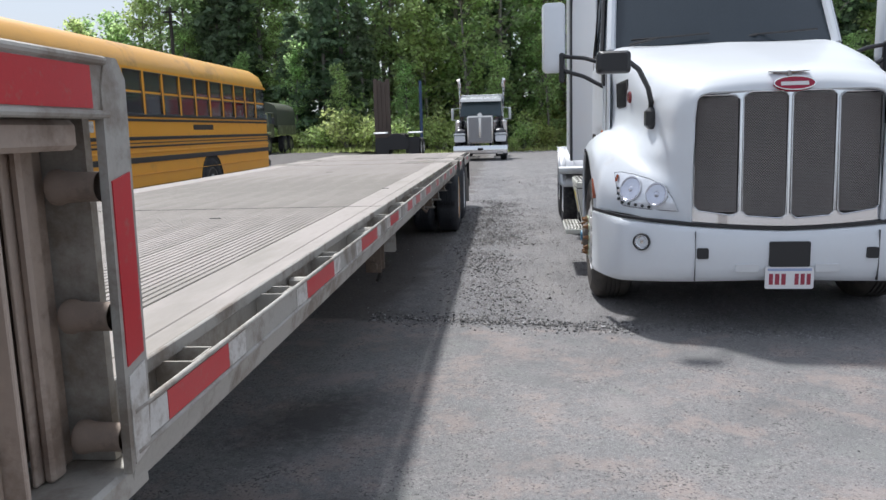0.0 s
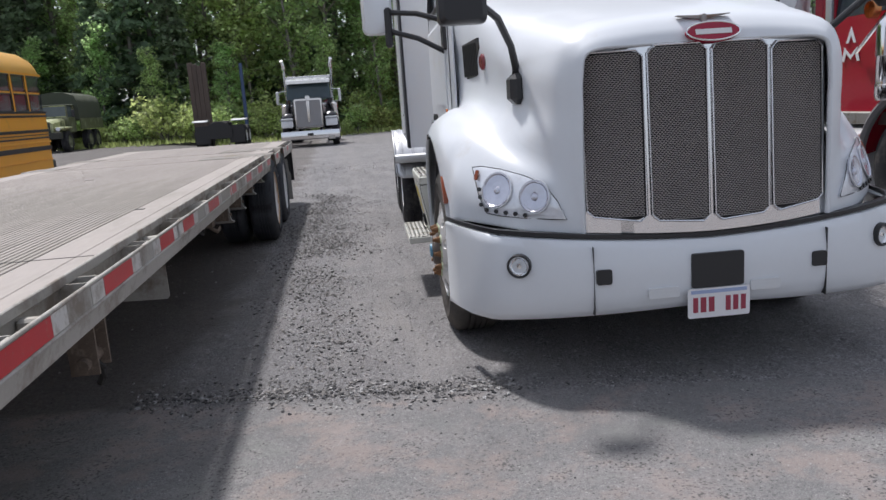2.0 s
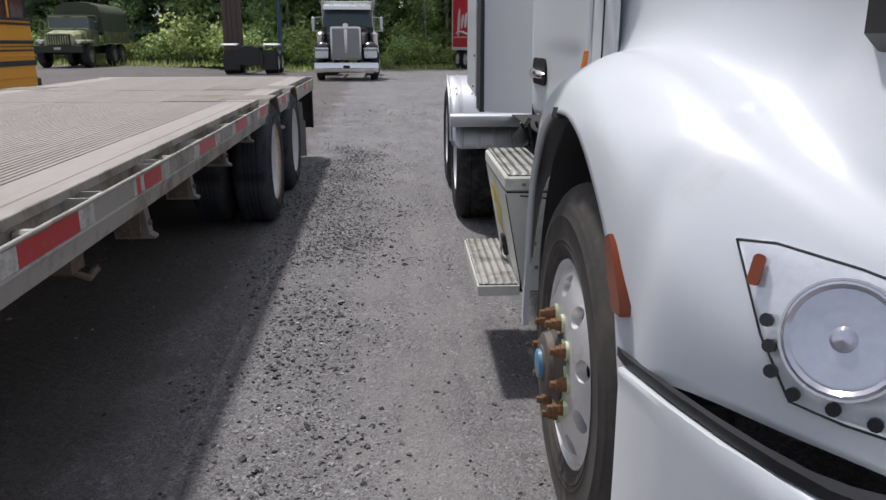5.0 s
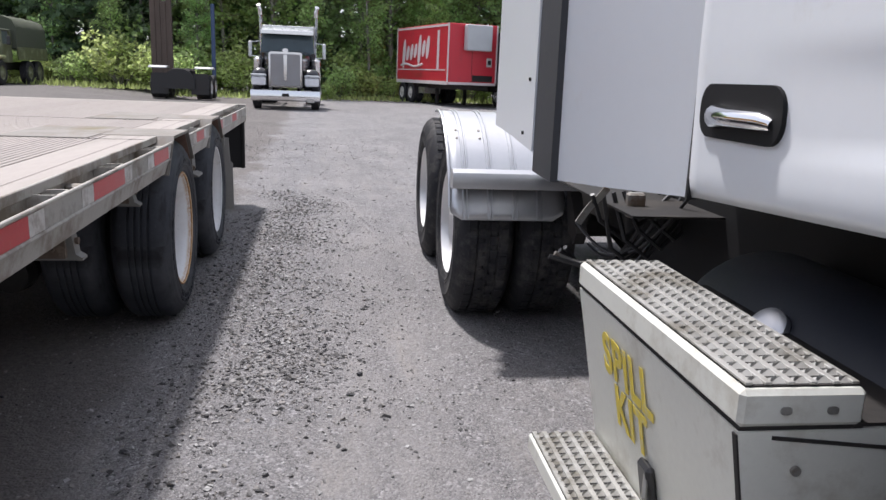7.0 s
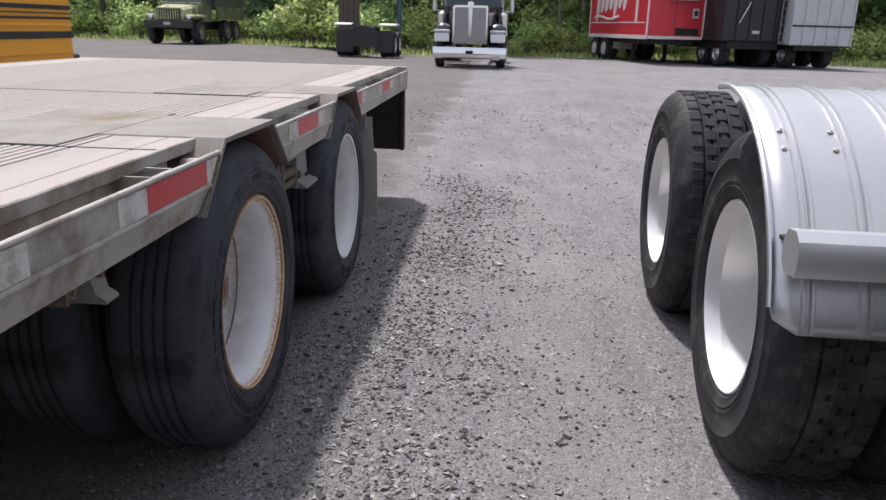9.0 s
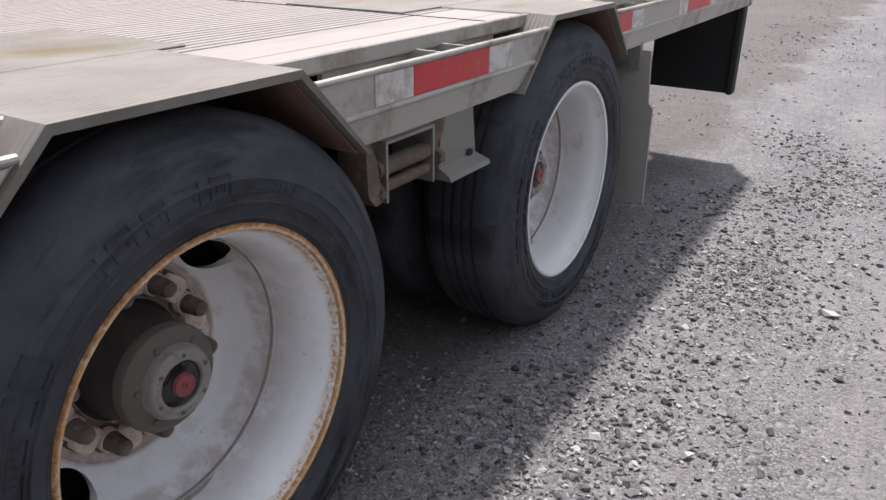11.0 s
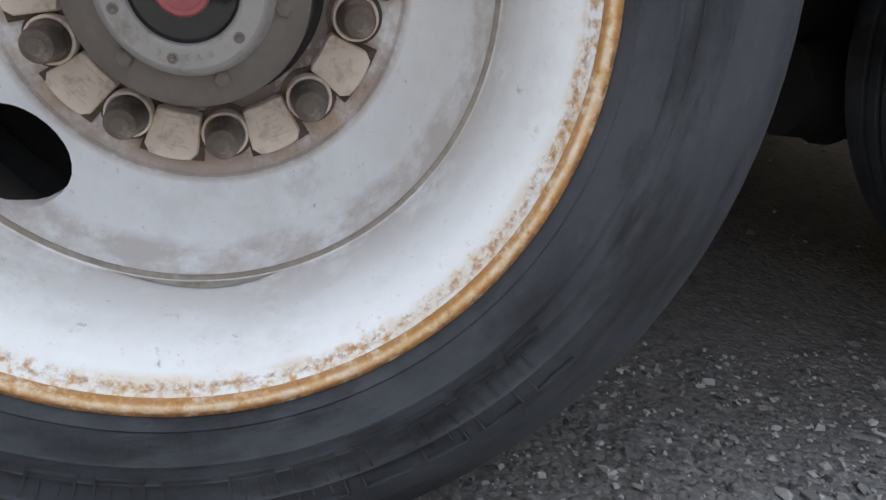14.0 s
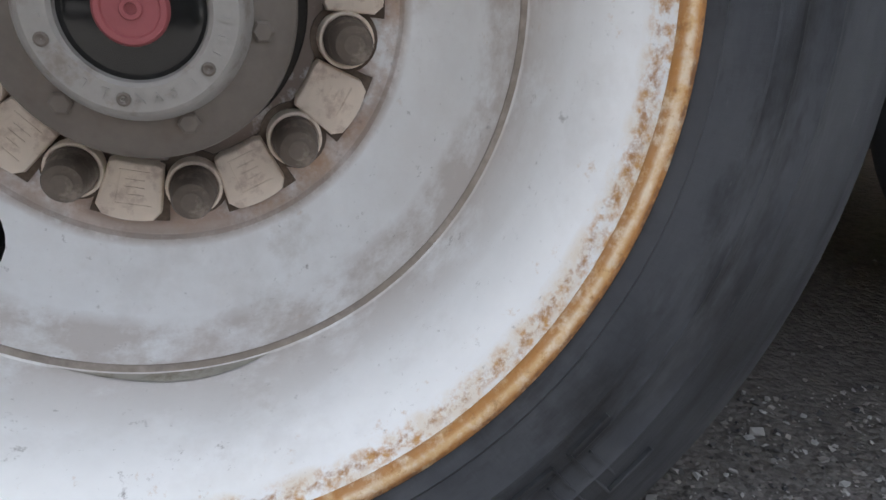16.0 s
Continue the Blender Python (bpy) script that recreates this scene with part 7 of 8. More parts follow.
for k in range(4):
    part("brake_hose", Shape().tube([(-1.02 + 0.02 * k, 4.02, 0.66 + 0.012 * k), (-0.9, 4.0 + 0.02 * k, 0.63), (-0.76, 4.02, 0.645 - 0.01 * k), (-0.6, 4.1, 0.70)], 0.010, 6), STEEL if k == 1 else PLASTIC, truck)


# ---- vehicles across the yard ----
PAINT_BLACK = mat("black_truck_paint", (0.015, 0.016, 0.02), rough=0.22, var=0.1, coat=0.5)
SILVER = mat("silver_hood_paint", (0.42, 0.44, 0.46), rough=0.28, metal=0.4, var=0.06)


def plain_wheel(parent, x, y, r, side, w=0.28, rim=None, name="wheel"):
    flip = Matrix.Identity(4) if side > 0 else Matrix.Rotation(math.pi, 4, "Z")
    k = r
    t = part(name, Shape().turned([(-0.01, 0.56 * k), (0.01, 0.64 * k), (0.012, 0.82 * k), (-0.01, 0.95 * k), (-0.04, k), (-w + 0.04, k), (-w + 0.01, 0.95 * k), (-w - 0.01, 0.64 * k), (-w + 0.01, 0.56 * k), (-0.01, 0.56 * k)], n=32), RUBBER, parent)
    t.matrix_basis = Matrix.Translation((x, y, r)) @ flip
    part("rim", Shape().turned([(-0.012, 0.58 * k), (0.0, 0.565 * k), (-0.02, 0.53 * k), (-0.05, 0.48 * k), (-0.02, 0.36 * k), (0.005, 0.24 * k), (0.03, 0.2 * k), (0.05, 0.14 * k), (0.05, 0.0)], n=28), rim or BRIGHT, t)
    return t


def dark_highway_truck():
    t = thing("parked_tractor_truck", "black tractor truck with chrome grille, bumper and twin stacks", "truck", pose(-0.40, 23.0, 0.01))
    part("bumper", Shape().prism([(0.05, 0.30), (0.0, 0.34), (-0.03, 0.60), (0.0, 0.66), (0.10, 0.66), (0.10, 0.30)], -1.18, 1.18, "x"), CHROME, t, "deep chrome bumper")
    part("bumper_hole", Shape().prism(rounded(-0.12, 0.12, 0.46, 0.56, 0.03), -0.036, -0.02), DARK, t)
    part("plate", Shape().box(0.72, 0.98, -0.05, -0.04, 0.28, 0.40), WHITE_TAPE, t)
    grid = [(0.12, [(0, 1.93), (0.30, 1.93), (0.54, 1.88), (0.58, 1.7), (0.58, 1.2), (0.58, 0.75)]), (0.7, [(0, 1.98), (0.34, 1.97), (0.60, 1.92), (0.66, 1.7), (0.68, 1.2), (0.68, 0.8)]), (1.9, [(0, 2.05), (0.45, 2.04), (0.80, 1.97), (0.86, 1.7), (0.88, 1.2), (0.88, 0.9)])]
    part("hood", Shape().sheet(loft(grid, 16, 10)), PAINT_BLACK, t, smooth=50, thick=0.02)
    g = part("grille", Shape().prism(rounded(-0.56, 0.56, 0.76, 1.95, 0.08), 0.03, 0.12), CHROME, t, "tall chrome grille")
    part("grille_mesh", Shape().prism(rounded(-0.50, 0.50, 0.82, 1.88, 0.05), 0.015, 0.03), mat("grey_mesh", (0.30, 0.30, 0.31), rough=0.4, metal=0.6, fine=200, bump=0.5), g)
    part("centre_bar", Shape().prism([(-0.04, 1.0), (0.04, 1.0), (0.065, 1.86), (-0.065, 1.86)], -0.005, 0.02), CHROME, g)
    part("emblem", Shape().prism(ellipse(0, 2.0, 0.10, 0.07), 0.05, 0.10), CHROME, g)
    for sx in (-1, 1):
        grid = [[(sx * (0.60 + 0.56 * j / 5), 0.10 + 0.09 * i, 0.70 + (0.62 + 0.10 * math.sin(math.pi * j / 5)) * math.sin(math.pi * min(1, (i + 1) / 9)) ** 0.5 - (0.05 if j == 5 else 0)) for j in range(6)] for i in range(10)]
        part("fender", Shape().sheet(grid), PAINT_BLACK, t, smooth=60, thick=0.03)
        h = part("headlight", Shape().box(min(sx * 0.66, sx * 1.14), max(sx * 0.66, sx * 1.14), -0.02, 0.14, 0.82, 1.10, 0.04), LENS_WHITE, t, "clear square headlight")
        part("headlight_hood", Shape().box(min(sx * 0.64, sx * 1.16), max(sx * 0.64, sx * 1.16), -0.03, 0.30, 1.10, 1.20, 0.03), SILVER, h)
        part("mirror", Shape().box(sx * 1.32 - 0.06, sx * 1.32 + 0.06, 1.9, 2.0, 1.78, 2.34, 0.03), BRIGHT, t)
        part("mirror_arm", Shape().rod((sx * 0.98, 2.0, 1.80), (sx * 1.32, 1.96, 1.82), 0.02, n=6), BRIGHT, t)
        part("mirror_arm", Shape().rod((sx * 0.95, 2.0, 2.35), (sx * 1.32, 1.96, 2.3), 0.02, n=6), BRIGHT, t)
        part("air_cleaner", Shape().turned([(1.0, 0.0), (1.0, 0.16), (1.03, 0.18), (1.72, 0.18), (1.75, 0.15), (1.8, 0.0)], c=(sx * 1.02, 1.75, 0), n=18, axis="z"), CHROME, t)
        part("stack", Shape().tube([(sx * 1.02, 2.85, 0.8), (sx * 1.02, 2.85, 3.30), (sx * 1.02, 2.82, 3.52), (sx * 1.06, 2.70, 3.66)], [0.085, 0.085, 0.085, 0.08], 14), CHROME, t, "tall chrome exhaust stack")
        plain_wheel(t, sx * 1.15, 0.95, 0.51, sx)
        for y in (5.4, 6.75):
            plain_wheel(t, sx * 1.2, y, 0.51, sx, 0.6)
        part("frame_rail", Shape().box(sx * 0.43 - 0.04, sx * 0.43 + 0.04, 0.4, 7.4, 0.62, 0.88), DARK, t)
        part("tank", Shape().rod((sx * 0.85, 2.2, 0.62), (sx * 0.85, 3.6, 0.62), 0.3, n=20), BRIGHT, t)
    part("cab", Shape().rings([[(x, y, z) for x, y in plan(hx, y0, 3.5, 0.05, 0.1)] for z, hx, y0 in ((0.95, 0.98, 1.95), (1.95, 1.0, 1.92))]), PAINT_BLACK, t, smooth=40)
    part("windscreen", Shape().rings([[(x, y, z) for x, y in plan(hx, y0, 3.48, 0.05, 0.08)] for z, hx, y0 in ((1.96, 0.97, 1.93), (2.64, 0.90, 2.15))]), mat("bluish_glass", (0.05, 0.075, 0.085), rough=0.08, var=0.2), t, "bluish windscreen")
    part("roof", Shape().rings([[(x, y, z) for x, y in plan(hx, y0, 3.5, 0.05, 0.1)] for z, hx, y0 in ((2.64, 0.95, 2.05), (2.72, 0.96, 2.0), (2.88, 0.92, 2.3))]), SILVER, t, smooth=40)
    part("visor", Shape().box(-0.93, 0.93, 1.90, 2.12, 2.60, 2.76, 0.02), CHROME, t, "chrome sun visor")
    part("rear_rack", Shape().box(-1.0, 1.0, 3.3, 3.4, 2.88, 2.99, 0.01).box(-1.0, -0.94, 3.3, 3.4, 0.9, 2.9).box(0.94, 1.0, 3.3, 3.4, 0.9, 2.9), BRIGHT, t)
    return t


dark_highway_truck()


BUS_GLASS = glass("bus_window_glass", (0.42, 0.45, 0.46))


def school_bus():
    t = thing("school_bus", "yellow school bus with black rails and sliding windows", "bus", pose(-6.52, 8.4, 0.01))
    YB = mat("school_bus_yellow", (0.80, 0.36, 0.028), rough=0.38, var=0.07, big=1.5, dirt=(0.45, 0.24, 0.06), amount=0.12, dirt_scale=2)
    # paler copy of the yellow: the sun's highlights put into the roof colour
    ROOF = mat("sunlit_bus_roof", (0.70, 0.37, 0.08), rough=0.36, var=0.10, big=1.6, dirt=(0.42, 0.22, 0.07), amount=0.3, dirt_scale=1.4)
    L, W = 11.2, 1.22
    part("lower_body", Shape().box(-W, W, -L, 0, 0.58, 1.78, 0.03), YB, t)
    sec = [(-W, 2.50), (-W, 2.60), (-W * 0.93, 2.80), (-W * 0.75, 2.95), (-W * 0.4, 3.03), (0, 3.05), (W * 0.4, 3.03), (W * 0.75, 2.95), (W * 0.93, 2.80), (W, 2.60), (W, 2.50)]
    part("roof", Shape().rings([[(x * k, y, 2.5 + (z - 2.5) * q) for x, z in sec] for y, k, q in ((-L, 0.96, 0.7), (-L + 0.2, 1, 1), (-0.25, 1, 1), (-0.05, 0.98, 0.85), (0, 0.95, 0.6))]), ROOF, t, smooth=40)
    # dark block added down the aisle to stand for the dim inside
    part("interior", Shape().box(-0.14, 0.14, -L + 0.2, -0.15, 1.70, 2.20), mat("dark_bus_interior", (0.03, 0.03, 0.035), rough=0.8), t)
    n = 15
    for sx in (-1, 1):
        for i in range(n):
            y1, y0 = -0.12 - i * 0.715, -0.12 - (i + 1) * 0.715
            win = part("side_window", Shape().box(sx * W - 0.02, sx * W - 0.012, y0 + 0.05, y1 - 0.05, 1.80, 2.50), BUS_GLASS, t)
            fr = Shape().box(sx * W - 0.03, sx * W + 0.006, y0 - 0.04, y0 + 0.05, 1.78, 2.52).box(sx * W - 0.025, sx * W - 0.002, y0 + 0.05, y1 - 0.04, 2.13, 2.17)
            part("window_post", fr, YB, win)
            out = [(y0 + 0.055, 1.80), (y1 - 0.045, 1.80), (y1 - 0.045, 2.125), (y1 - 0.045, 2.49), (y0 + 0.055, 2.49), (y0 + 0.055, 1.80)]
            part("window_gasket", Shape().tube([(sx * (W + 0.002), y, z) for y, z in out], 0.012, 6).rod((sx * (W + 0.002), y0 + 0.05, 2.125), (sx * (W + 0.002), y1 - 0.045, 2.125), 0.010, n=6), PLASTIC, win, "thin black rubber seal")
            part("seat_back", Shape().box(min(sx * 0.2, sx * 1.02), max(sx * 0.2, sx * 1.02), y0 + 0.30, y0 + 0.40, 1.5, 2.10, 0.03), mat("maroon_seat", (0.26, 0.045, 0.05), rough=0.6) if i == 0 and sx < 0 else bpy.data.materials["maroon_seat"], win)
        part("top_rail", Shape().box(sx * W - 0.03, sx * W + 0.005, -L, 0, 2.50, 2.54), YB, t)
        for z0, z1, m in ((1.75, 1.79, PLASTIC), (1.675, 1.715, PLASTIC), (1.37, 1.425, PLASTIC), (1.315, 1.33, PLASTIC), (1.15, 1.19, YB), (1.0, 1.09, PLASTIC), (1.245, 1.275, PLASTIC), (0.80, 0.812, YB), (0.586, 0.60, PLASTIC)):
            part("rub_rail", Shape().box(min(sx * W, sx * (W + 0.025)), max(sx * W, sx * (W + 0.025)), -L + 0.05, -0.02, z0, z1, 0.006), m, t)
        part("lettering_bar", Shape().box(min(sx * W, sx * (W + 0.004)), max(sx * W, sx * (W + 0.004)), -4.6, -3.6, 1.53, 1.63), PLASTIC, t)
        part("white_stripe", Shape().box(min(sx * W, sx * (W + 0.004)), max(sx * W, sx * (W + 0.004)), -9.4, -8.2, 1.50, 1.66), WHITE_TAPE, t)
        part("arch_lip", Shape().tube([(sx * (W + 0.004), -3.8 + 0.56 * math.cos(radians(a)), 0.50 + 0.56 * math.sin(radians(a))) for a in range(6, 175, 12)], 0.016, 6), PLASTIC, t)
        part("wheel_opening", Shape().prism([(-3.8 + 0.55 * math.cos(radians(a)), 0.50 + 0.55 * math.sin(radians(a))) for a in range(0, 181, 12)], sx * (W - 0.3), sx * (W + 0.004), "x"), DARK, t)
        plain_wheel(t, sx * (W + 0.012), -3.8, 0.49, sx, 0.5, STEEL)
        plain_wheel(t, sx * (W - 0.02), -10.0, 0.49, sx, 0.28, DARK)
        part("skirt_gear", Shape().box(min(sx * 0.7, sx * 1.15), max(sx * 0.7, sx * 1.15), -3.0, -0.4, 0.42, 0.60).box(min(sx * 0.7, sx * 1.15), max(sx * 0.7, sx * 1.15), -5.6, -4.6, 0.40, 0.6), DARK, t)
    part("rear_bumper", Shape().box(-W, W, -0.06, 0.14, 0.50, 0.78, 0.02), PLASTIC, t)
    part("rear_window", Shape().box(-0.9, 0.9, -0.02, 0.005, 1.85, 2.45), GLASS_DARK, t)
    part("front_cowl", Shape().box(-1.0, 1.0, -L - 1.0, -L, 0.6, 1.55, 0.15), YB, t)
    part("roof_marker", Shape().box(-0.5, 0.5, -0.06, 0.0, 2.86, 2.92, 0.01), RED_TAPE, t)
    return t


school_bus()


def red_vocational_truck():
    t = thing("red_tractor_truck", "red tractor truck with white hood stripes and chrome canister", "truck", pose(6.92, -3.75, 0.01, 0, 0, -1.0))
    RED = mat("red_truck_paint", (0.36, 0.012, 0.03), rough=0.24, var=0.06, coat=0.5, rough_var=0.04)
    STRIPE = mat("white_stripe_vinyl", (0.74, 0.75, 0.77), rough=0.3, var=0.05)
    grid = [(0.0, [(0, 1.82), (0.4, 1.82), (0.66, 1.76), (0.72, 1.6), (0.73, 1.2), (0.73, 0.85)]), (0.6, [(0, 1.92), (0.42, 1.91), (0.72, 1.84), (0.79, 1.66), (0.80, 1.25), (0.80, 0.9)]),
            (1.3, [(0, 2.0), (0.46, 1.99), (0.80, 1.91), (0.87, 1.72), (0.88, 1.3), (0.88, 1.0)]), (1.6, [(0, 2.06), (0.5, 2.05), (0.88, 1.96), (0.94, 1.75), (0.95, 1.35), (0.95, 1.05)])]
    part("hood", Shape().sheet(loft(grid, 20, 20)), RED, t, "red hood", smooth=50, thick=0.02)
    for z0, z1 in ((1.60, 1.75), (1.22, 1.42)):
        rows = []
        for i in range(13):
            y = 0.02 + i * 0.09
            w = 0.72 + (0.79 - 0.72) * min(1, y / 0.6) + 0.08 * max(0, (y - 0.6) / 0.7)
            lift = 0.11 * math.sin(i / 12 * 2.2) + 0.02
            half = 0.5 * (z1 - z0) * (1.0 - 0.45 * i / 12)
            zc = 0.5 * (z0 + z1) + lift - 0.06
            rows.append([(-w - 0.022, y, zc - half), (-w - 0.022, y, zc + half)])
        part("hood_stripe", Shape().sheet(rows), STRIPE, t, "curved white stripe", smooth=60, thick=0.004)
    for sx in (-1, 1):
        rows = []
        for i in range(19):
            a = radians(2 + 176 * i / 18)
            y, z = 1.08 - 0.70 * math.cos(a), 0.58 + 0.70 * math.sin(a)
            rows.append([(sx * 0.74, y, z + 0.08), (sx * 0.98, y, z + 0.07), (sx * 1.13, y, z + 0.03), (sx * 1.18, y, z - 0.03)])
        part("fender", Shape().sheet(rows), RED, t, "red rounded fender", smooth=60, thick=0.02)
        part("fender_trim", Shape().tube([(sx * 1.185, 1.08 - 0.675 * math.cos(radians(176 * i / 18)), 0.56 + 0.675 * math.sin(radians(176 * i / 18))) for i in range(19)], 0.04, 6), mat("grey_trim", (0.16, 0.155, 0.16), rough=0.6) if sx < 0 else bpy.data.materials["grey_trim"], t)
        part("fender_nose", Shape().box(min(sx * 0.73, sx * 1.17), max(sx * 0.73, sx * 1.17), -0.05, 0.45, 0.75, 1.16, 0.08), RED, t)
        h = part("headlight", Shape().box(min(sx * 0.78, sx * 1.19), max(sx * 0.78, sx * 1.19), -0.10, 0.14, 0.90, 1.10, 0.03), PLASTIC, t, "square headlight")
        part("lens", Shape().box(min(sx * 0.82, sx * 1.13), max(sx * 0.82, sx * 1.13), -0.112, -0.09, 0.93, 1.07, 0.01), LENS_WHITE, h)
        part("lens", Shape().box(min(sx * 1.185, sx * 1.198), max(sx * 1.185, sx * 1.198), -0.04, 0.10, 0.94, 1.06, 0.004), LENS_WHITE, h)
        w = plain_wheel(t, sx * 1.165, 1.08, 0.54, sx, 0.36)
        part("hub", Shape().turned([(0.0, 0.13), (0.05, 0.12), (0.10, 0.08), (0.11, 0.0)], n=24), PLASTIC, w)
        for i in range(10):
            a = radians(36 * i)
            part("hand_hole", Shape().turned([(-0.035, 0.028), (-0.004, 0.028), (-0.004, 0.0)], c=(0, 0.215 * math.cos(a), 0.215 * math.sin(a)), n=12), PLASTIC, w)
            part("nut", Shape().turned([(0.0, 0.022), (0.035, 0.02), (0.04, 0.0)], c=(0, 0.145 * math.cos(a), 0.145 * math.sin(a)), n=8), CHROME, w)
        cl = part("air_cleaner", Shape().turned([(1.16, 0.0), (1.16, 0.19), (1.20, 0.205), (1.30, 0.205), (1.305, 0.20), (1.55, 0.20), (1.56, 0.207), (1.80, 0.205), (1.86, 0.19), (1.93, 0.13), (1.93, 0.0)], c=(sx * 1.10, 1.36, 0), n=28, axis="z"), CHROME, t, "chrome air cleaner canister")
        part("intake", Shape().tube([(sx * 0.98, 1.20, 1.72), (sx * 1.05, 1.08, 1.74), (sx * 1.10, 0.95, 1.74), (sx * 1.10, 0.80, 1.74)], [0.10, 0.10, 0.11, 0.11], 14), PLASTIC, cl)
        part("mirror", Shape().box(sx * 1.28 - 0.17, sx * 1.28 + 0.17, 1.22, 1.34, 1.98, 2.28, 0.06), PLASTIC, t, "black convex mirror")
        part("mirror_arm", Shape().rod((sx * 1.20, 1.32, 2.02), (sx * 1.05, 2.05, 1.62), 0.02, n=8), CHROME, t)
        part("door_lamp", Shape().turned([(-0.03, 0.08), (0.03, 0.09), (0.05, 0.0)], c=(sx * 1.08, 1.80, 2.0), n=18), mat("copper_lamp", (0.55, 0.25, 0.10), rough=0.25, metal=0.8) if sx < 0 else bpy.data.materials["copper_lamp"], t)
        part("step_tank", Shape().rod((sx * 0.95, 1.85, 0.62), (sx * 0.95, 2.85, 0.62), 0.28, n=20), BRIGHT, t)
        part("side_sill", Shape().box(min(sx * 0.9, sx * 1.06), max(sx * 0.9, sx * 1.06), 1.55, 2.9, 0.92, 1.04, 0.01), STEEL, t)
        part("stack_guard", Shape().turned([(1.1, 0.14), (3.3, 0.14), (3.3, 0.10), (3.9, 0.10)], c=(sx * 1.08, 3.06, 0), n=18, axis="z"), mat("perforated_chrome", (0.55, 0.55, 0.56), rough=0.3, metal=0.9, fine=120, bump=0.8, depth=0.01) if sx < 0 else bpy.data.materials["perforated_chrome"], t, "perforated chrome stack guard")
        for y in (5.6, 7.0):
            plain_wheel(t, sx * 1.2, y, 0.52, sx, 0.6)
        part("door_mark", Shape().prism([(2.12, 1.72), (2.20, 1.88), (2.28, 1.72), (2.24, 1.72), (2.20, 1.80), (2.16, 1.72)], sx * 1.008, sx * 1.013, "x"), STRIPE, t)
        part("door_mark", Shape().prism([(2.06, 1.54), (2.10, 1.68), (2.20, 1.60), (2.30, 1.68), (2.34, 1.54), (2.30, 1.54), (2.27, 1.62), (2.20, 1.56), (2.13, 1.62), (2.10, 1.54)], sx * 1.008, sx * 1.013, "x"), STRIPE, t)
        part("door_handle", Shape().box(min(sx * 1.0, sx * 1.02), max(sx * 1.0, sx * 1.02), 2.55, 2.65, 1.30, 1.42, 0.01), PLASTIC, t)
    part("cab", Shape().rings([[(x, y, z) for x, y in plan(hx, y0, 2.85, 0.05, 0.1)] for z, hx, y0 in ((1.0, 0.99, 1.55), (1.98, 1.005, 1.53))]), RED, t, smooth=40)
    part("windscreen", Shape().rings([[(x, y, z) for x, y in plan(hx, y0, 2.70, 0.05, 0.08)] for z, hx, y0 in ((1.985, 0.98, 1.55), (2.75, 0.90, 1.80))]), GLASS_DARK, t)
    part("roof", Shape().rings([[(x, y, z) for x, y in plan(hx, y0, 2.85, 0.05, 0.1)] for z, hx, y0 in ((2.75, 0.95, 1.70), (2.95, 0.92, 1.85))]), RED, t, smooth=40)
    part("cab_back", Shape().box(-1.0, 1.0, 2.68, 2.86, 1.0, 2.92, 0.03), RED, t)
    for sx in (-1, 1):
        part("door_pillar", Shape().box(min(sx * 0.93, sx * 1.005), max(sx * 0.93, sx * 1.005), 2.50, 2.70, 1.98, 2.80, 0.02), RED, t)
        part("cab_extender", Shape().box(sx * 1.02 - 0.02, sx * 1.02 + 0.02, 2.50, 2.60, 1.9, 2.9, 0.01), BRIGHT, t)
    part("bumper", Shape().prism([(-0.16, 0.42), (-0.22, 0.55), (-0.20, 0.80), (0.0, 0.84), (0.1, 0.84), (0.1, 0.42)], -1.2, 1.2, "x"), BRIGHT, t, "bright metal bumper")
    part("grille", Shape().prism(rounded(-0.55, 0.55, 0.95, 1.72, 0.05), -0.05, 0.02), CHROME, t)
    part("frame", Shape().box(-0.5, 0.5, 0.2, 7.6, 0.55, 0.95), DARK, t)
    return t


red_vocational_truck()


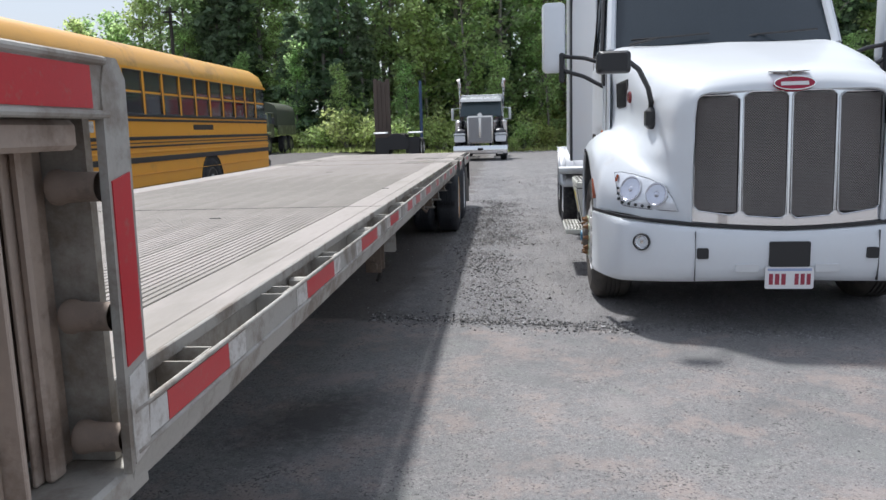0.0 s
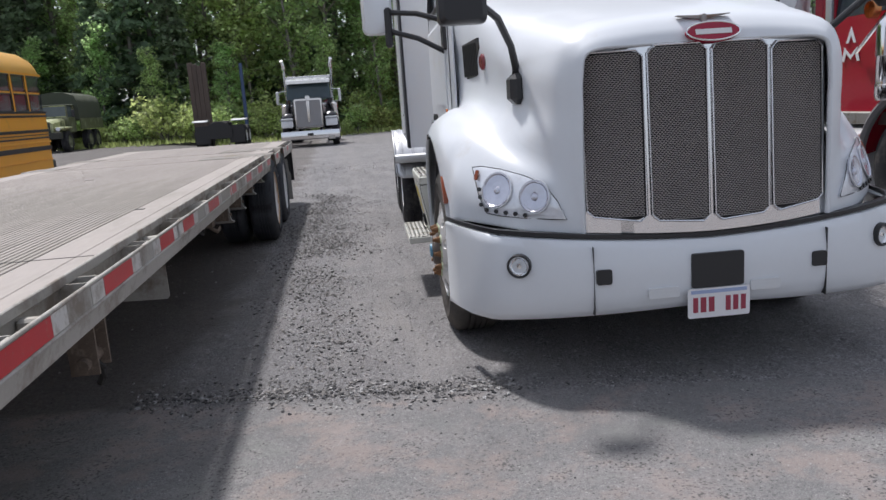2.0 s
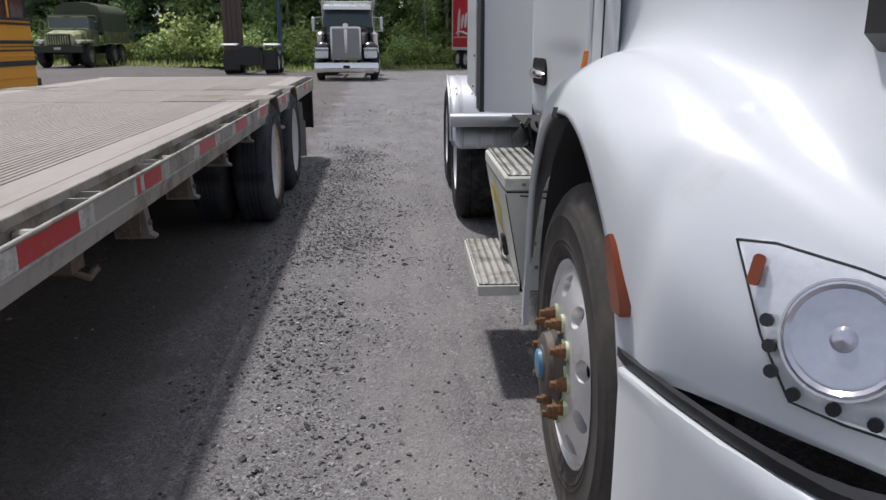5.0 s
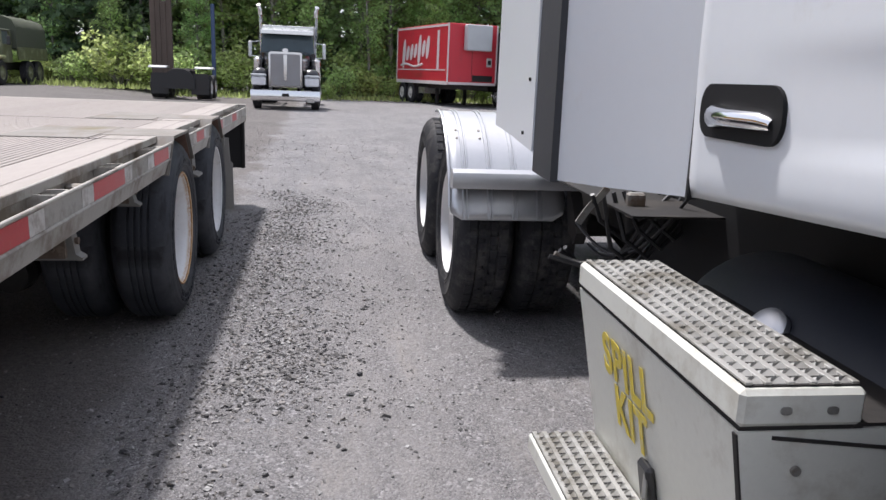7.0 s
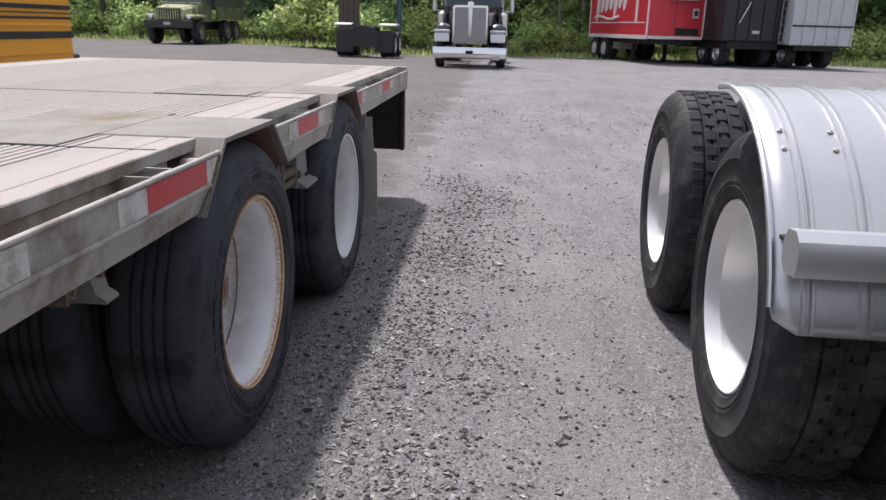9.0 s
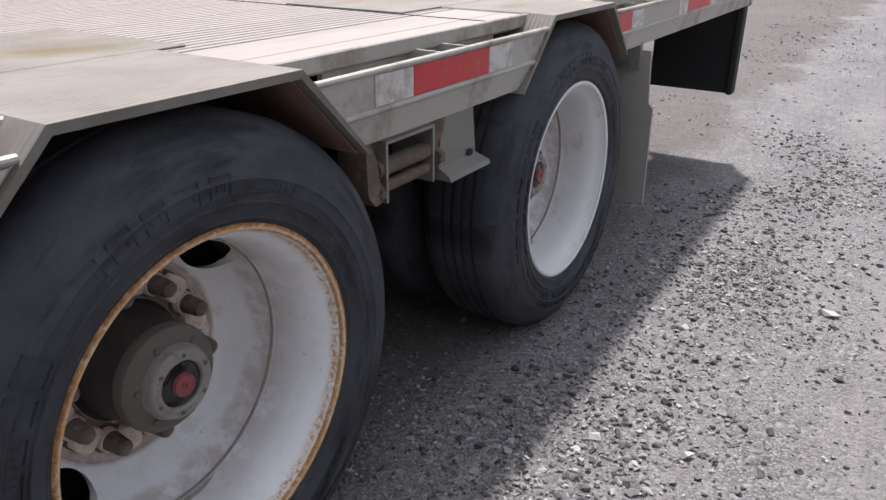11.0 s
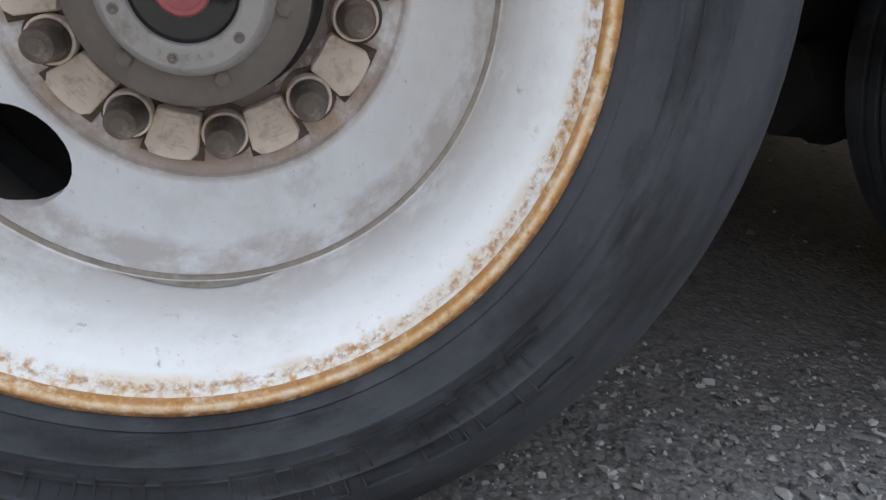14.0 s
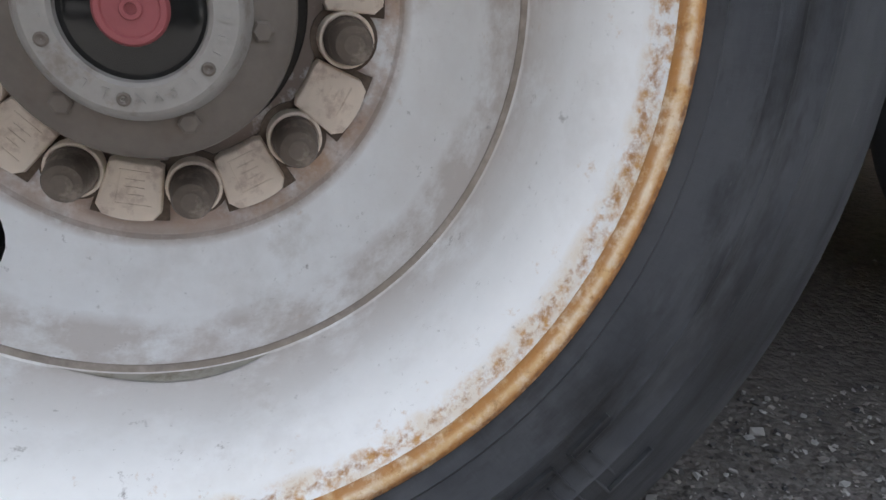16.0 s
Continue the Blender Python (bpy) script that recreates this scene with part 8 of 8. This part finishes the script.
def army_truck():
    t = thing("canvas_covered_truck", "olive green army style truck with a canvas cargo cover", "truck", pose(-13.45, 30.2, 0.28, 0, 0, 0) @ Matrix.Scale(0.93, 4))
    OLIVE = mat("olive_paint", (0.115, 0.125, 0.065), rough=0.6, var=0.15, dirt=(0.30, 0.31, 0.22), amount=0.3, dirt_scale=1.5)
    PALE = mat("camouflage_hood", (0.42, 0.44, 0.24), rough=0.5, var=0.12, dirt=(0.055, 0.062, 0.03), amount=0.4, dirt_scale=2.4)
    CANVAS = mat("green_canvas", (0.075, 0.085, 0.058), rough=0.9, var=0.18, big=0.8, fine=30, bump=0.4, depth=0.02)
    part("bumper", Shape().box(-1.12, 1.12, -0.14, 0.05, 0.72, 1.06, 0.02), mat("dark_olive_bumper", (0.035, 0.036, 0.028), rough=0.6, var=0.2), t, "big dark bumper")
    part("bumper_plate", Shape().box(-0.2, 0.12, -0.15, -0.14, 0.86, 0.98), WHITE_TAPE, t)
    part("hood", Shape().rings([[(x, y, z) for x, z in ((-w, 1.0), (-w, zt - 0.12), (-w + 0.15, zt), (w - 0.15, zt), (w, zt - 0.12), (w, 1.0))] for y, w, zt in ((0.05, 0.68, 1.62), (0.8, 0.75, 1.72), (1.5, 0.85, 1.82))]), PALE, t)
    for i in range(9):
        part("grille_bar", Shape().box(-0.5 + 0.115 * i, -0.45 + 0.115 * i, -0.01, 0.05, 1.10, 1.52), PALE, t)
    part("grille_back", Shape().box(-0.55, 0.55, 0.03, 0.07, 1.06, 1.56), PLASTIC, t)
    for sx in (-1, 1):
        part("fender", Shape().box(min(sx * 0.68, sx * 1.18), max(sx * 0.68, sx * 1.18), 0.15, 1.5, 1.18, 1.34, 0.06), PALE, t)
        part("headlight", Shape().turned([(0.02, 0.10), (-0.04, 0.10), (-0.06, 0.0)], c=(sx * 0.9, 0.12, 1.22), n=16, axis="y"), LENS_WHITE, t)
        plain_wheel(t, sx * 1.2, 0.85, 0.56, sx, 0.34, OLIVE)
        for y in (4.3, 5.6):
            plain_wheel(t, sx * 1.2, y, 0.56, sx, 0.36, OLIVE)
        part("mirror", Shape().box(sx * 1.3 - 0.08, sx * 1.3 + 0.08, 1.5, 1.56, 1.8, 2.2, 0.02), PLASTIC, t)
        part("cargo_side", Shape().box(sx * 1.2 - 0.03, sx * 1.2 + 0.03, 2.8, 6.8, 1.15, 1.75, 0.01), OLIVE, t)
    part("cab", Shape().box(-1.0, 1.0, 1.45, 2.7, 1.0, 1.85, 0.04), OLIVE, t)
    part("windscreen", Shape().box(-0.93, 0.93, 1.5, 2.65, 1.85, 2.42), mat("hazy_windscreen", (0.12, 0.145, 0.155), rough=0.12, var=0.3, big=1.5), t, "hazy grey windscreen")
    for sx in (-1, 1):
        for y0, y1 in ((1.50, 1.60), (2.45, 2.68)):
            part("door_pillar", Shape().box(min(sx * 0.93, sx * 0.99), max(sx * 0.93, sx * 0.99), y0, y1, 1.85, 2.45), OLIVE, t)
    part("windscreen_frame", Shape().tube([(-0.95, 1.48, 1.86), (-0.95, 1.52, 2.44), (0.95, 1.52, 2.44), (0.95, 1.48, 1.86), (-0.95, 1.48, 1.86)], 0.042, 6), PALE, t)
    part("cab_roof", Shape().box(-1.0, 1.0, 1.48, 2.7, 2.42, 2.52, 0.04), CANVAS, t)
    sec = [(-1.2, 1.7), (-1.2, 2.65), (-1.05, 3.0), (-0.6, 3.17), (0, 3.22), (0.6, 3.17), (1.05, 3.0), (1.2, 2.65), (1.2, 1.7)]
    part("canvas_cover", Shape().rings([[(x * k, y, z - dz) for x, z in sec] for y, k, dz in ((2.8, 0.98, 0.02), (3.2, 1.0, 0.0), (3.8, 0.985, 0.05), (4.4, 1.0, 0.0), (5.0, 0.985, 0.05), (5.6, 1.0, 0), (6.2, 0.985, 0.05), (6.8, 0.98, 0.02))]), CANVAS, t, "dark green canvas cover", smooth=60)
    part("frame", Shape().box(-0.5, 0.5, 0.2, 6.7, 0.65, 1.05), DARK, t)
    return t


army_truck()


def bobtail_chassis():
    t = thing("truck_chassis", "dark truck chassis rear with pale half fenders", "truck", pose(-4.95, 29.4, 0.02))
    for sx in (-1, 1):
        for y in (0.5, 1.85):
            plain_wheel(t, sx * 1.2, y, 0.5, sx, 0.6)
        part("mud_flap", Shape().box(min(sx * 0.45, sx * 1.12), max(sx * 0.45, sx * 1.16), -0.12, -0.09, 0.20, 1.05), PLASTIC, t)
        part("half_fender", Shape().sheet([[(sx * (0.55 + 0.75 * j / 4), 0.55 - 0.8 * math.cos(radians(a)), 0.62 + 0.72 * math.sin(radians(a))) for j in range(5)] for a in range(62, 119, 8)]), mat("pale_fender", (0.62, 0.62, 0.62), rough=0.5) if sx < 0 else bpy.data.materials["pale_fender"], t, "pale half fender", smooth=60, thick=0.02)
        part("frame_rail", Shape().box(sx * 0.43 - 0.04, sx * 0.43 + 0.04, -0.2, 4.5, 0.65, 0.95), DARK, t)
    part("tail_plate", Shape().prism([(-0.60, 0.42), (0.60, 0.42), (0.62, 0.85), (0.45, 1.10), (0.18, 1.22), (-0.18, 1.22), (-0.45, 1.10), (-0.62, 0.85)], -0.22, -0.16), PLASTIC, t)
    part("hitch", Shape().box(-0.45, 0.45, 0.3, 1.3, 0.95, 1.25, 0.1), DARK, t)
    return t


bobtail_chassis()


def red_box_trailer():
    t = thing("red_box_trailer", "red refrigerated box trailer with white script shapes on its side", "trailer", pose(6.57, 31.0, 0.02, 0, 0, 15))
    REDB = mat("red_trailer_panel", (0.60, 0.032, 0.05), rough=0.4, var=0.08, big=0.8, dirt=(0.36, 0.05, 0.05), amount=0.2, dirt_scale=1)
    PINK = mat("faded_white_vinyl", (0.70, 0.62, 0.62), rough=0.45, var=0.08)
    L = 6.6
    part("box", Shape().box(0.0, 2.5, 0.0, L, 1.0, 3.74, 0.03), REDB, t)
    part("bottom_rail", Shape().box(-0.012, 0.0, 0.0, L, 0.98, 1.14), PINK, t)
    for y in (0.04, L - 0.06):
        part("corner_post", Shape().box(-0.016, 0.02, y - 0.05, y + 0.06, 1.1, 3.74, 0.005), PINK, t)
    part("side_line", Shape().box(-0.010, -0.002, 0.3, L - 0.2, 1.62, 1.67), PINK, t)
    part("side_bar", Shape().box(-0.010, -0.002, 1.05, 1.3, 1.62, 3.45), PINK, t)
    # plain flowing white shapes in place of the script
    for i in range(7):
        yy, h = 5.55 - 0.52 * i, (1.5, 0.75, 0.8, 0.7, 1.45, 0.8, 1.1)[i]
        out = [(yy + 0.20 * math.cos(radians(a)) - 0.10 * math.sin(radians(a)), 2.40 + 0.05 * i + 0.5 * h * math.sin(radians(a))) for a in range(0, 360, 24)]
        part("white_shape", Shape().prism(out, -0.012, -0.002, "x"), PINK, t)
    part("white_swash", Shape().tube([(-0.010, 5.9 - 0.36 * i, 1.86 + 0.07 * math.sin(i * 0.9)) for i in range(9)], 0.06, 6), PINK, t)
    part("reefer_unit", Shape().box(0.75, 2.02, -0.42, 0.0, 2.55, 3.7, 0.04), mat("grey_reefer_unit", (0.52, 0.54, 0.55), rough=0.5, var=0.1), t, "pale grey cooling unit")
    part("top_line", Shape().box(-0.012, -0.002, 0.05, L, 3.60, 3.70), PINK, t)
    part("nose_line", Shape().box(0.02, 2.48, -0.012, -0.002, 1.0, 1.12), PINK, t)
    part("nose_line", Shape().box(2.44, 2.515, -0.014, 0.05, 1.12, 3.74), PINK, t)
    part("dirty_panel", Shape().box(1.25, 2.3, -0.008, -0.002, 1.16, 1.45), DARK, t, "scraped dark lower panel")
    part("nose_seam", Shape().box(1.20, 1.215, -0.008, 0.0, 1.12, 2.75), DARK, t)
    part("gauge_box", Shape().box(1.95, 2.22, -0.06, 0.0, 1.85, 2.25, 0.01), WHITE_TAPE, t)
    part("gauge_face", Shape().box(2.0, 2.17, -0.07, -0.06, 1.95, 2.15), PLASTIC, t)
    for y in (L - 0.7, L - 1.9):
        for sx in (-1, 1):
            plain_wheel(t, 1.25 + sx * 1.2, y, 0.5, sx, 0.55, WHITE_TAPE)
    part("underframe", Shape().box(0.3, 2.2, 0.2, L - 0.2, 0.78, 1.0), DARK, t)
    for x in (0.5, 2.0):
        part("landing_leg", Shape().box(x - 0.07, x + 0.07, 2.2, 2.34, 0.0, 1.0), DARK, t)
    part("side_box", Shape().box(0.15, 1.0, 3.0, 3.8, 0.50, 0.80), STEEL, t)
    return t


red_box_trailer()


def far_trailer(name, label, m, col, w, l, z0, z1, ladder):
    t = thing(name, label, "trailer", m)
    c = mat(name + "_skin", col, rough=0.45, var=0.15, big=0.7, dirt=tuple(0.6 * q for q in col), amount=0.2)
    part("box", Shape().box(0, w, 0, l, z0, z1, 0.04), c, t)
    n = int(w / 0.5)
    for i in range(n + 1):
        part("rib", Shape().box(i * w / n - 0.03, i * w / n + 0.03, -0.05, 0.0, z0, z1), c, t)
    for x in (0.3, w - 0.3):
        for y in (1.0, 2.3):
            plain_wheel(t, x, y, 0.5, 1 if x > 1 else -1, 0.4)
    part("underframe", Shape().box(0.3, w - 0.3, 0.1, l - 0.1, 0.7, z0), DARK, t)
    if ladder:
        s = Shape().box(w - 0.42, w - 0.38, -0.12, -0.08, 0.9, z1).box(w - 0.04, w, -0.12, -0.08, 0.9, z1)
        for i in range(8):
            s.box(w - 0.4, w - 0.02, -0.12, -0.09, 1.0 + 0.32 * i, 1.04 + 0.32 * i)
        part("ladder", s, STEEL, t)
        part("gate_bar", Shape().rod((0.8, -0.08, z1 - 0.55), (2.0, -0.08, z1 - 0.5), 0.03).rod((0.6, -0.08, 1.7), (1.0, -0.08, 2.5), 0.03), WHITE_TAPE, t)
        part("lamp", Shape().box(1.2, 1.5, -0.1, 0, 1.3, 1.42), WHITE_TAPE, t)
        part("tarp_roll", Shape().tube([(0.3 + 0.25 * i, 0.1, z1 + 0.05 + 0.06 * math.sin(i)) for i in range(9)], 0.07, 8), BRIGHT, t)
    return t


far_trailer("black_dump_trailer", "black steel dump trailer with a ladder", pose(9.37, 30.0, 0.02, 0, 0, 12), (0.018, 0.018, 0.022), 2.75, 7.0, 1.0, 3.45, True)
w = far_trailer("white_box_trailer", "white box trailer with dark lower trim", pose(12.0, 30.0, 0.02, 0, 0, 12), (0.52, 0.53, 0.54), 2.6, 8.0, 0.9, 3.4, False)
part("trim_line", Shape().box(-0.01, 2.6, -0.06, -0.052, 1.62, 1.68), DARK, w)

# ---- poles ----
pole = thing("blue_pole", "slim faded blue steel pole by the trees", "pole", pose(-4.1, 33.5, 0.0))
part("shaft", Shape().rod((0, 0, 0), (0, 0, 4.2), 0.10, 0.09, n=12), mat("faded_blue_paint", (0.05, 0.085, 0.17), rough=0.5, var=0.15), pole)
up = thing("utility_pole", "dark timber utility pole with a crossarm", "pole", pose(-20.9, 39.0, 0.0))
part("shaft", Shape().rod((0, 0, 0), (0, 0, 9.75), 0.14, 0.10, n=10), mat("creosoted_timber", (0.05, 0.042, 0.036), rough=0.9, var=0.3), up)
part("crossarm", Shape().box(-0.5, 0.5, -0.17, -0.08, 9.35, 9.46), DARK, up)
part("crossarm", Shape().box(-0.4, 0.4, -0.17, -0.08, 8.75, 8.85), DARK, up)

# brown upright of unknown kind; the staves give its vertical streaks
col = thing("steel_column", "broad brown streaked upright beside the woods", "column", pose(-6.1, 32.0, 0.0))
brown_mat = mat("streaked_brown", (0.105, 0.080, 0.066), rough=0.9, var=0.35, big=2, fine=30, bump=0.3, depth=0.01, stretch=(1, 1, 0.2))
for i in range(4):
    part("stave", Shape().box(-0.45 + 0.225 * i, -0.226 + 0.225 * i, -0.12 + 0.02 * (i % 2), 0.12, 0.0, 4.25 - 0.08 * (i % 3), 0.02), brown_mat, col)


# ---- woods behind the yard ----
def leaf_material(name, col, trans=0.35):
    m = bpy.data.materials.new(name)
    m.use_nodes = True
    t, link = m.node_tree, m.node_tree.links.new
    b = t.nodes["Principled BSDF"]
    geo, oi = t.nodes.new("ShaderNodeNewGeometry"), t.nodes.new("ShaderNodeObjectInfo")
    hsv = t.nodes.new("ShaderNodeHueSaturation")
    hsv.inputs["Color"].default_value = (*col, 1)
    for src, socket, lo, hi in ((geo.outputs["Random Per Island"], "Value", 0.6, 1.5), (oi.outputs["Random"], "Hue", 0.475, 0.515)):
        mr = t.nodes.new("ShaderNodeMapRange")
        mr.inputs["To Min"].default_value, mr.inputs["To Max"].default_value = lo, hi
        link(src, mr.inputs["Value"])
        link(mr.outputs[0], hsv.inputs[socket])
    link(hsv.outputs[0], b.inputs["Base Color"])
    b.inputs["Roughness"].default_value = 0.55
    tr = t.nodes.new("ShaderNodeBsdfTranslucent")
    link(hsv.outputs[0], tr.inputs["Color"])
    mx = t.nodes.new("ShaderNodeMixShader")
    mx.inputs[0].default_value = trans
    link(b.outputs[0], mx.inputs[1])
    link(tr.outputs[0], mx.inputs[2])
    link(mx.outputs[0], t.nodes["Material Output"].inputs["Surface"])
    return m


LEAF = leaf_material("birch_leaves", (0.48, 0.62, 0.29), 0.8)
# darker copy of the birch leaf, with the back rows' shade in its colour
LEAF_BACK = leaf_material("shaded_birch_leaves", (0.43, 0.56, 0.29), 0.8)
LEAF_DARK = leaf_material("spruce_needles", (0.20, 0.29, 0.17), 0.6)
BUSH = leaf_material("shrub_leaves", (0.44, 0.55, 0.22), 0.6)
GRASS = leaf_material("grass_blades", (0.40, 0.47, 0.17), 0.45)
BARK = mat("grey_bark", (0.26, 0.24, 0.215), rough=0.9, var=0.35, big=3, fine=18, bump=0.4, depth=0.02, stretch=(1, 1, 0.3))
rng = random.Random(7)


def leaves(s, centre, spread, count, size, flat=0.6):
    for _ in range(count):
        c = Vector(centre) + Vector((rng.gauss(0, spread), rng.gauss(0, spread), rng.gauss(0, spread * flat)))
        q = Euler((rng.uniform(-1.1, 1.1), rng.uniform(-1.1, 1.1), rng.uniform(0, 6.28))).to_matrix()
        w, h = size * rng.uniform(0.6, 1.3), size * rng.uniform(0.8, 1.6)
        s.add([c + q @ Vector(p) for p in ((0, -h, 0), (w, 0, 0.2 * w), (0, h, 0), (-w, 0, 0.2 * w))], [(0, 1, 2), (0, 2, 3)])


def tree(kind, h):
    """Tapered trunk with limbs, and a crown of many small leaves with gaps."""
    trunk, crown = Shape(), Shape()
    lean = Vector((rng.uniform(-0.4, 0.4), rng.uniform(-0.4, 0.4), 0))
    def at(z):
        k = z / h
        return Vector((lean.x * k + 0.12 * math.sin(3 * k + h), lean.y * k + 0.12 * math.sin(4 * k), z))
    r0 = 0.011 * h + 0.03
    trunk.tube([at(h * i / 9) for i in range(10)], [r0 * (1 - 0.9 * i / 9) + 0.012 for i in range(10)], 7)
    if kind == "spruce":
        z = 0.12 * h
        while z < h * 0.98:
            reach = (1 - z / h) * 0.19 * h + 0.25
            for _ in range(5):
                a = rng.uniform(0, 6.28)
                tip = at(z) + Vector((math.cos(a) * reach, math.sin(a) * reach, -0.25 * reach))
                trunk.tube([at(z), at(z).lerp(tip, 0.5) + Vector((0, 0, 0.08)), tip], [0.03, 0.02, 0.008], 4)
                for k in (0.35, 0.6, 0.85, 1.0):
                    leaves(crown, at(z).lerp(tip, k), 0.24, 9, 0.17, 0.5)
            z += 0.045 * h
    else:
        for i in range(int(h * 3.6)):
            z = h * (0.09 + 0.91 * rng.random() ** 0.85)
            reach = (0.055 + 0.095 * math.sin(math.pi * min(1, (z / h - 0.02) / 1.0))) * h * rng.uniform(0.5, 1.1)
            a = rng.uniform(0, 6.28)
            tip = at(z) + Vector((math.cos(a) * reach, math.sin(a) * reach, reach * rng.uniform(0.3, 1.1)))
            trunk.tube([at(z), at(z).lerp(tip, 0.5) + Vector((0, 0, 0.1 * reach)), tip], [0.045, 0.03, 0.01], 4)
            for k in (0.45, 0.7, 0.9, 1.05):
                if rng.random() < 0.85:
                    leaves(crown, at(z).lerp(tip, k), 0.36 if h > 12 else 0.30, 17 if h > 12 else 24, 0.14 if h > 12 else 0.105)
    ob = thing("spruce_tree" if kind == "spruce" else "birch_tree",
               "tall dark green spruce at the edge of the woods" if kind == "spruce" else "slender tree with pale trunk and light green leaves", "tree", group="trees behind the yard")
    part("trunk", trunk, BARK, ob, smooth=60)
    part("crown", crown, LEAF_DARK if kind == "spruce" else LEAF_BACK if h > 12 else LEAF, ob, smooth=0)
    return ob


kinds = [tree("birch", 9.0), tree("birch", 11.0), tree("birch", 15.5), tree("birch", 17.5), tree("spruce", 15.0), tree("spruce", 12.0)]
def bush(h):
    s, w = Shape(), Shape()
    for _ in range(16):
        a, r = rng.uniform(0, 6.28), rng.uniform(0.1, 0.9) * h * 0.7
        tip = Vector((math.cos(a) * r, math.sin(a) * r, h * rng.uniform(0.35, 1.0)))
        w.tube([(0.1 * tip.x, 0.1 * tip.y, 0), tip * 0.6, tip], [0.03, 0.02, 0.008], 4)
        leaves(s, tip, 0.28, 34, 0.085)
        leaves(s, tip * 0.65, 0.30, 22, 0.085)
    ob = thing("shrub", "leafy green shrub at the foot of the woods", "shrub", group="shrubs along the woods")
    part("stem", w, BARK, ob)
    part("leaves", s, BUSH, ob, smooth=0)
    return ob


bushes = [bush(1.6), bush(2.2), bush(1.2)]


def edge_y(x):
    """Where the woods begin."""
    return 39.5 + 0.004 * (x + 6) ** 2 * 0.6 + 1.5 * math.sin(x * 0.23)


placed = []
spots = []
for row in range(5):
    x = -40.0 + 0.9 * row
    while x < 40:
        spots.append((x + rng.uniform(-0.9, 0.9), edge_y(x) + 1.0 + 2.4 * row + rng.uniform(-0.9, 0.9), row))
        x += 2.2 + 0.15 * row
for i, (x, y, row) in enumerate(spots):
    if (x < -25.5 and row > 1) or (row == 0 and i % 2 and x > -25.5):
        continue
    k = kinds[rng.choice(((0, 0, 1), (1, 0, 2, 1, 5), (2, 3, 1, 4), (2, 3, 4, 3), (2, 3, 3, 4))[row] if x > -25.5 else (0, 0, 1) if x > -30.0 else (0,))]
    sc = (rng.uniform(0.75, 1.2) if row else rng.uniform(0.45, 0.8)) if x > -25.5 else rng.uniform(0.95, 1.12) if x > -30.0 else rng.uniform(0.6, 0.85)
    m = pose(x, y, 0.05 if x > -6 else 0.3, 0, 0, rng.uniform(0, 360)) @ Matrix.Scale(sc, 4)
    if k in placed:
        c = copy_thing(k, m)
        c.matrix_basis = m
    else:
        k.matrix_basis = m
        placed.append(k)
for k in kinds:
    if k not in placed:
        k.matrix_basis = pose(rng.uniform(-20, 20), 58, 0)
done = set()
x = -38.0
while x < 40:
    clear = -17.5 < x < -10.0 or x > 4.0
    for deep in (0.0, 0.0 if clear else -2.6, 0.0 if clear else -1.6, 4.5, 9.0):
        if deep <= 0 and rng.random() < 0.3:
            continue
        k = bushes[rng.randrange(3)]
        xx, yy = x + rng.uniform(-0.8, 0.8), edge_y(x) - 0.3 + deep + rng.uniform(-1.3, 0.9)
        m = pose(xx, yy, 0.02 if xx > -6 else 0.28, 0, 0, rng.uniform(0, 360)) @ Matrix.Scale(rng.uniform(0.4, 1.15) if deep <= 0 else rng.uniform(1.0, 1.6), 4)
        if k in done:
            copy_thing(k, m).matrix_basis = m
        else:
            k.matrix_basis = m
            done.add(k)
    x += 1.25
blades = Shape()
for _ in range(20000):
    x = rng.uniform(-36, 42)
    y = edge_y(x) - 6.2 + 7.2 * rng.random() ** 0.6
    h, a, w = rng.uniform(0.10, 0.42) * (0.5 + 0.6 * rng.random()), rng.uniform(0, 6.28), rng.uniform(0.025, 0.06)
    z = 0.0 if x > -6 else 0.26
    bend = rng.uniform(0.0, 0.25)
    blades.add([(x - w * math.cos(a), y - w * math.sin(a), z), (x + w * math.cos(a), y + w * math.sin(a), z), (x + bend * math.sin(a), y + bend * math.cos(a), z + h)], [(0, 1, 2)])
tagged(part("grass", blades, GRASS, smooth=0), "tall green and yellowish grass along the woods", "grass", kind="stuff")
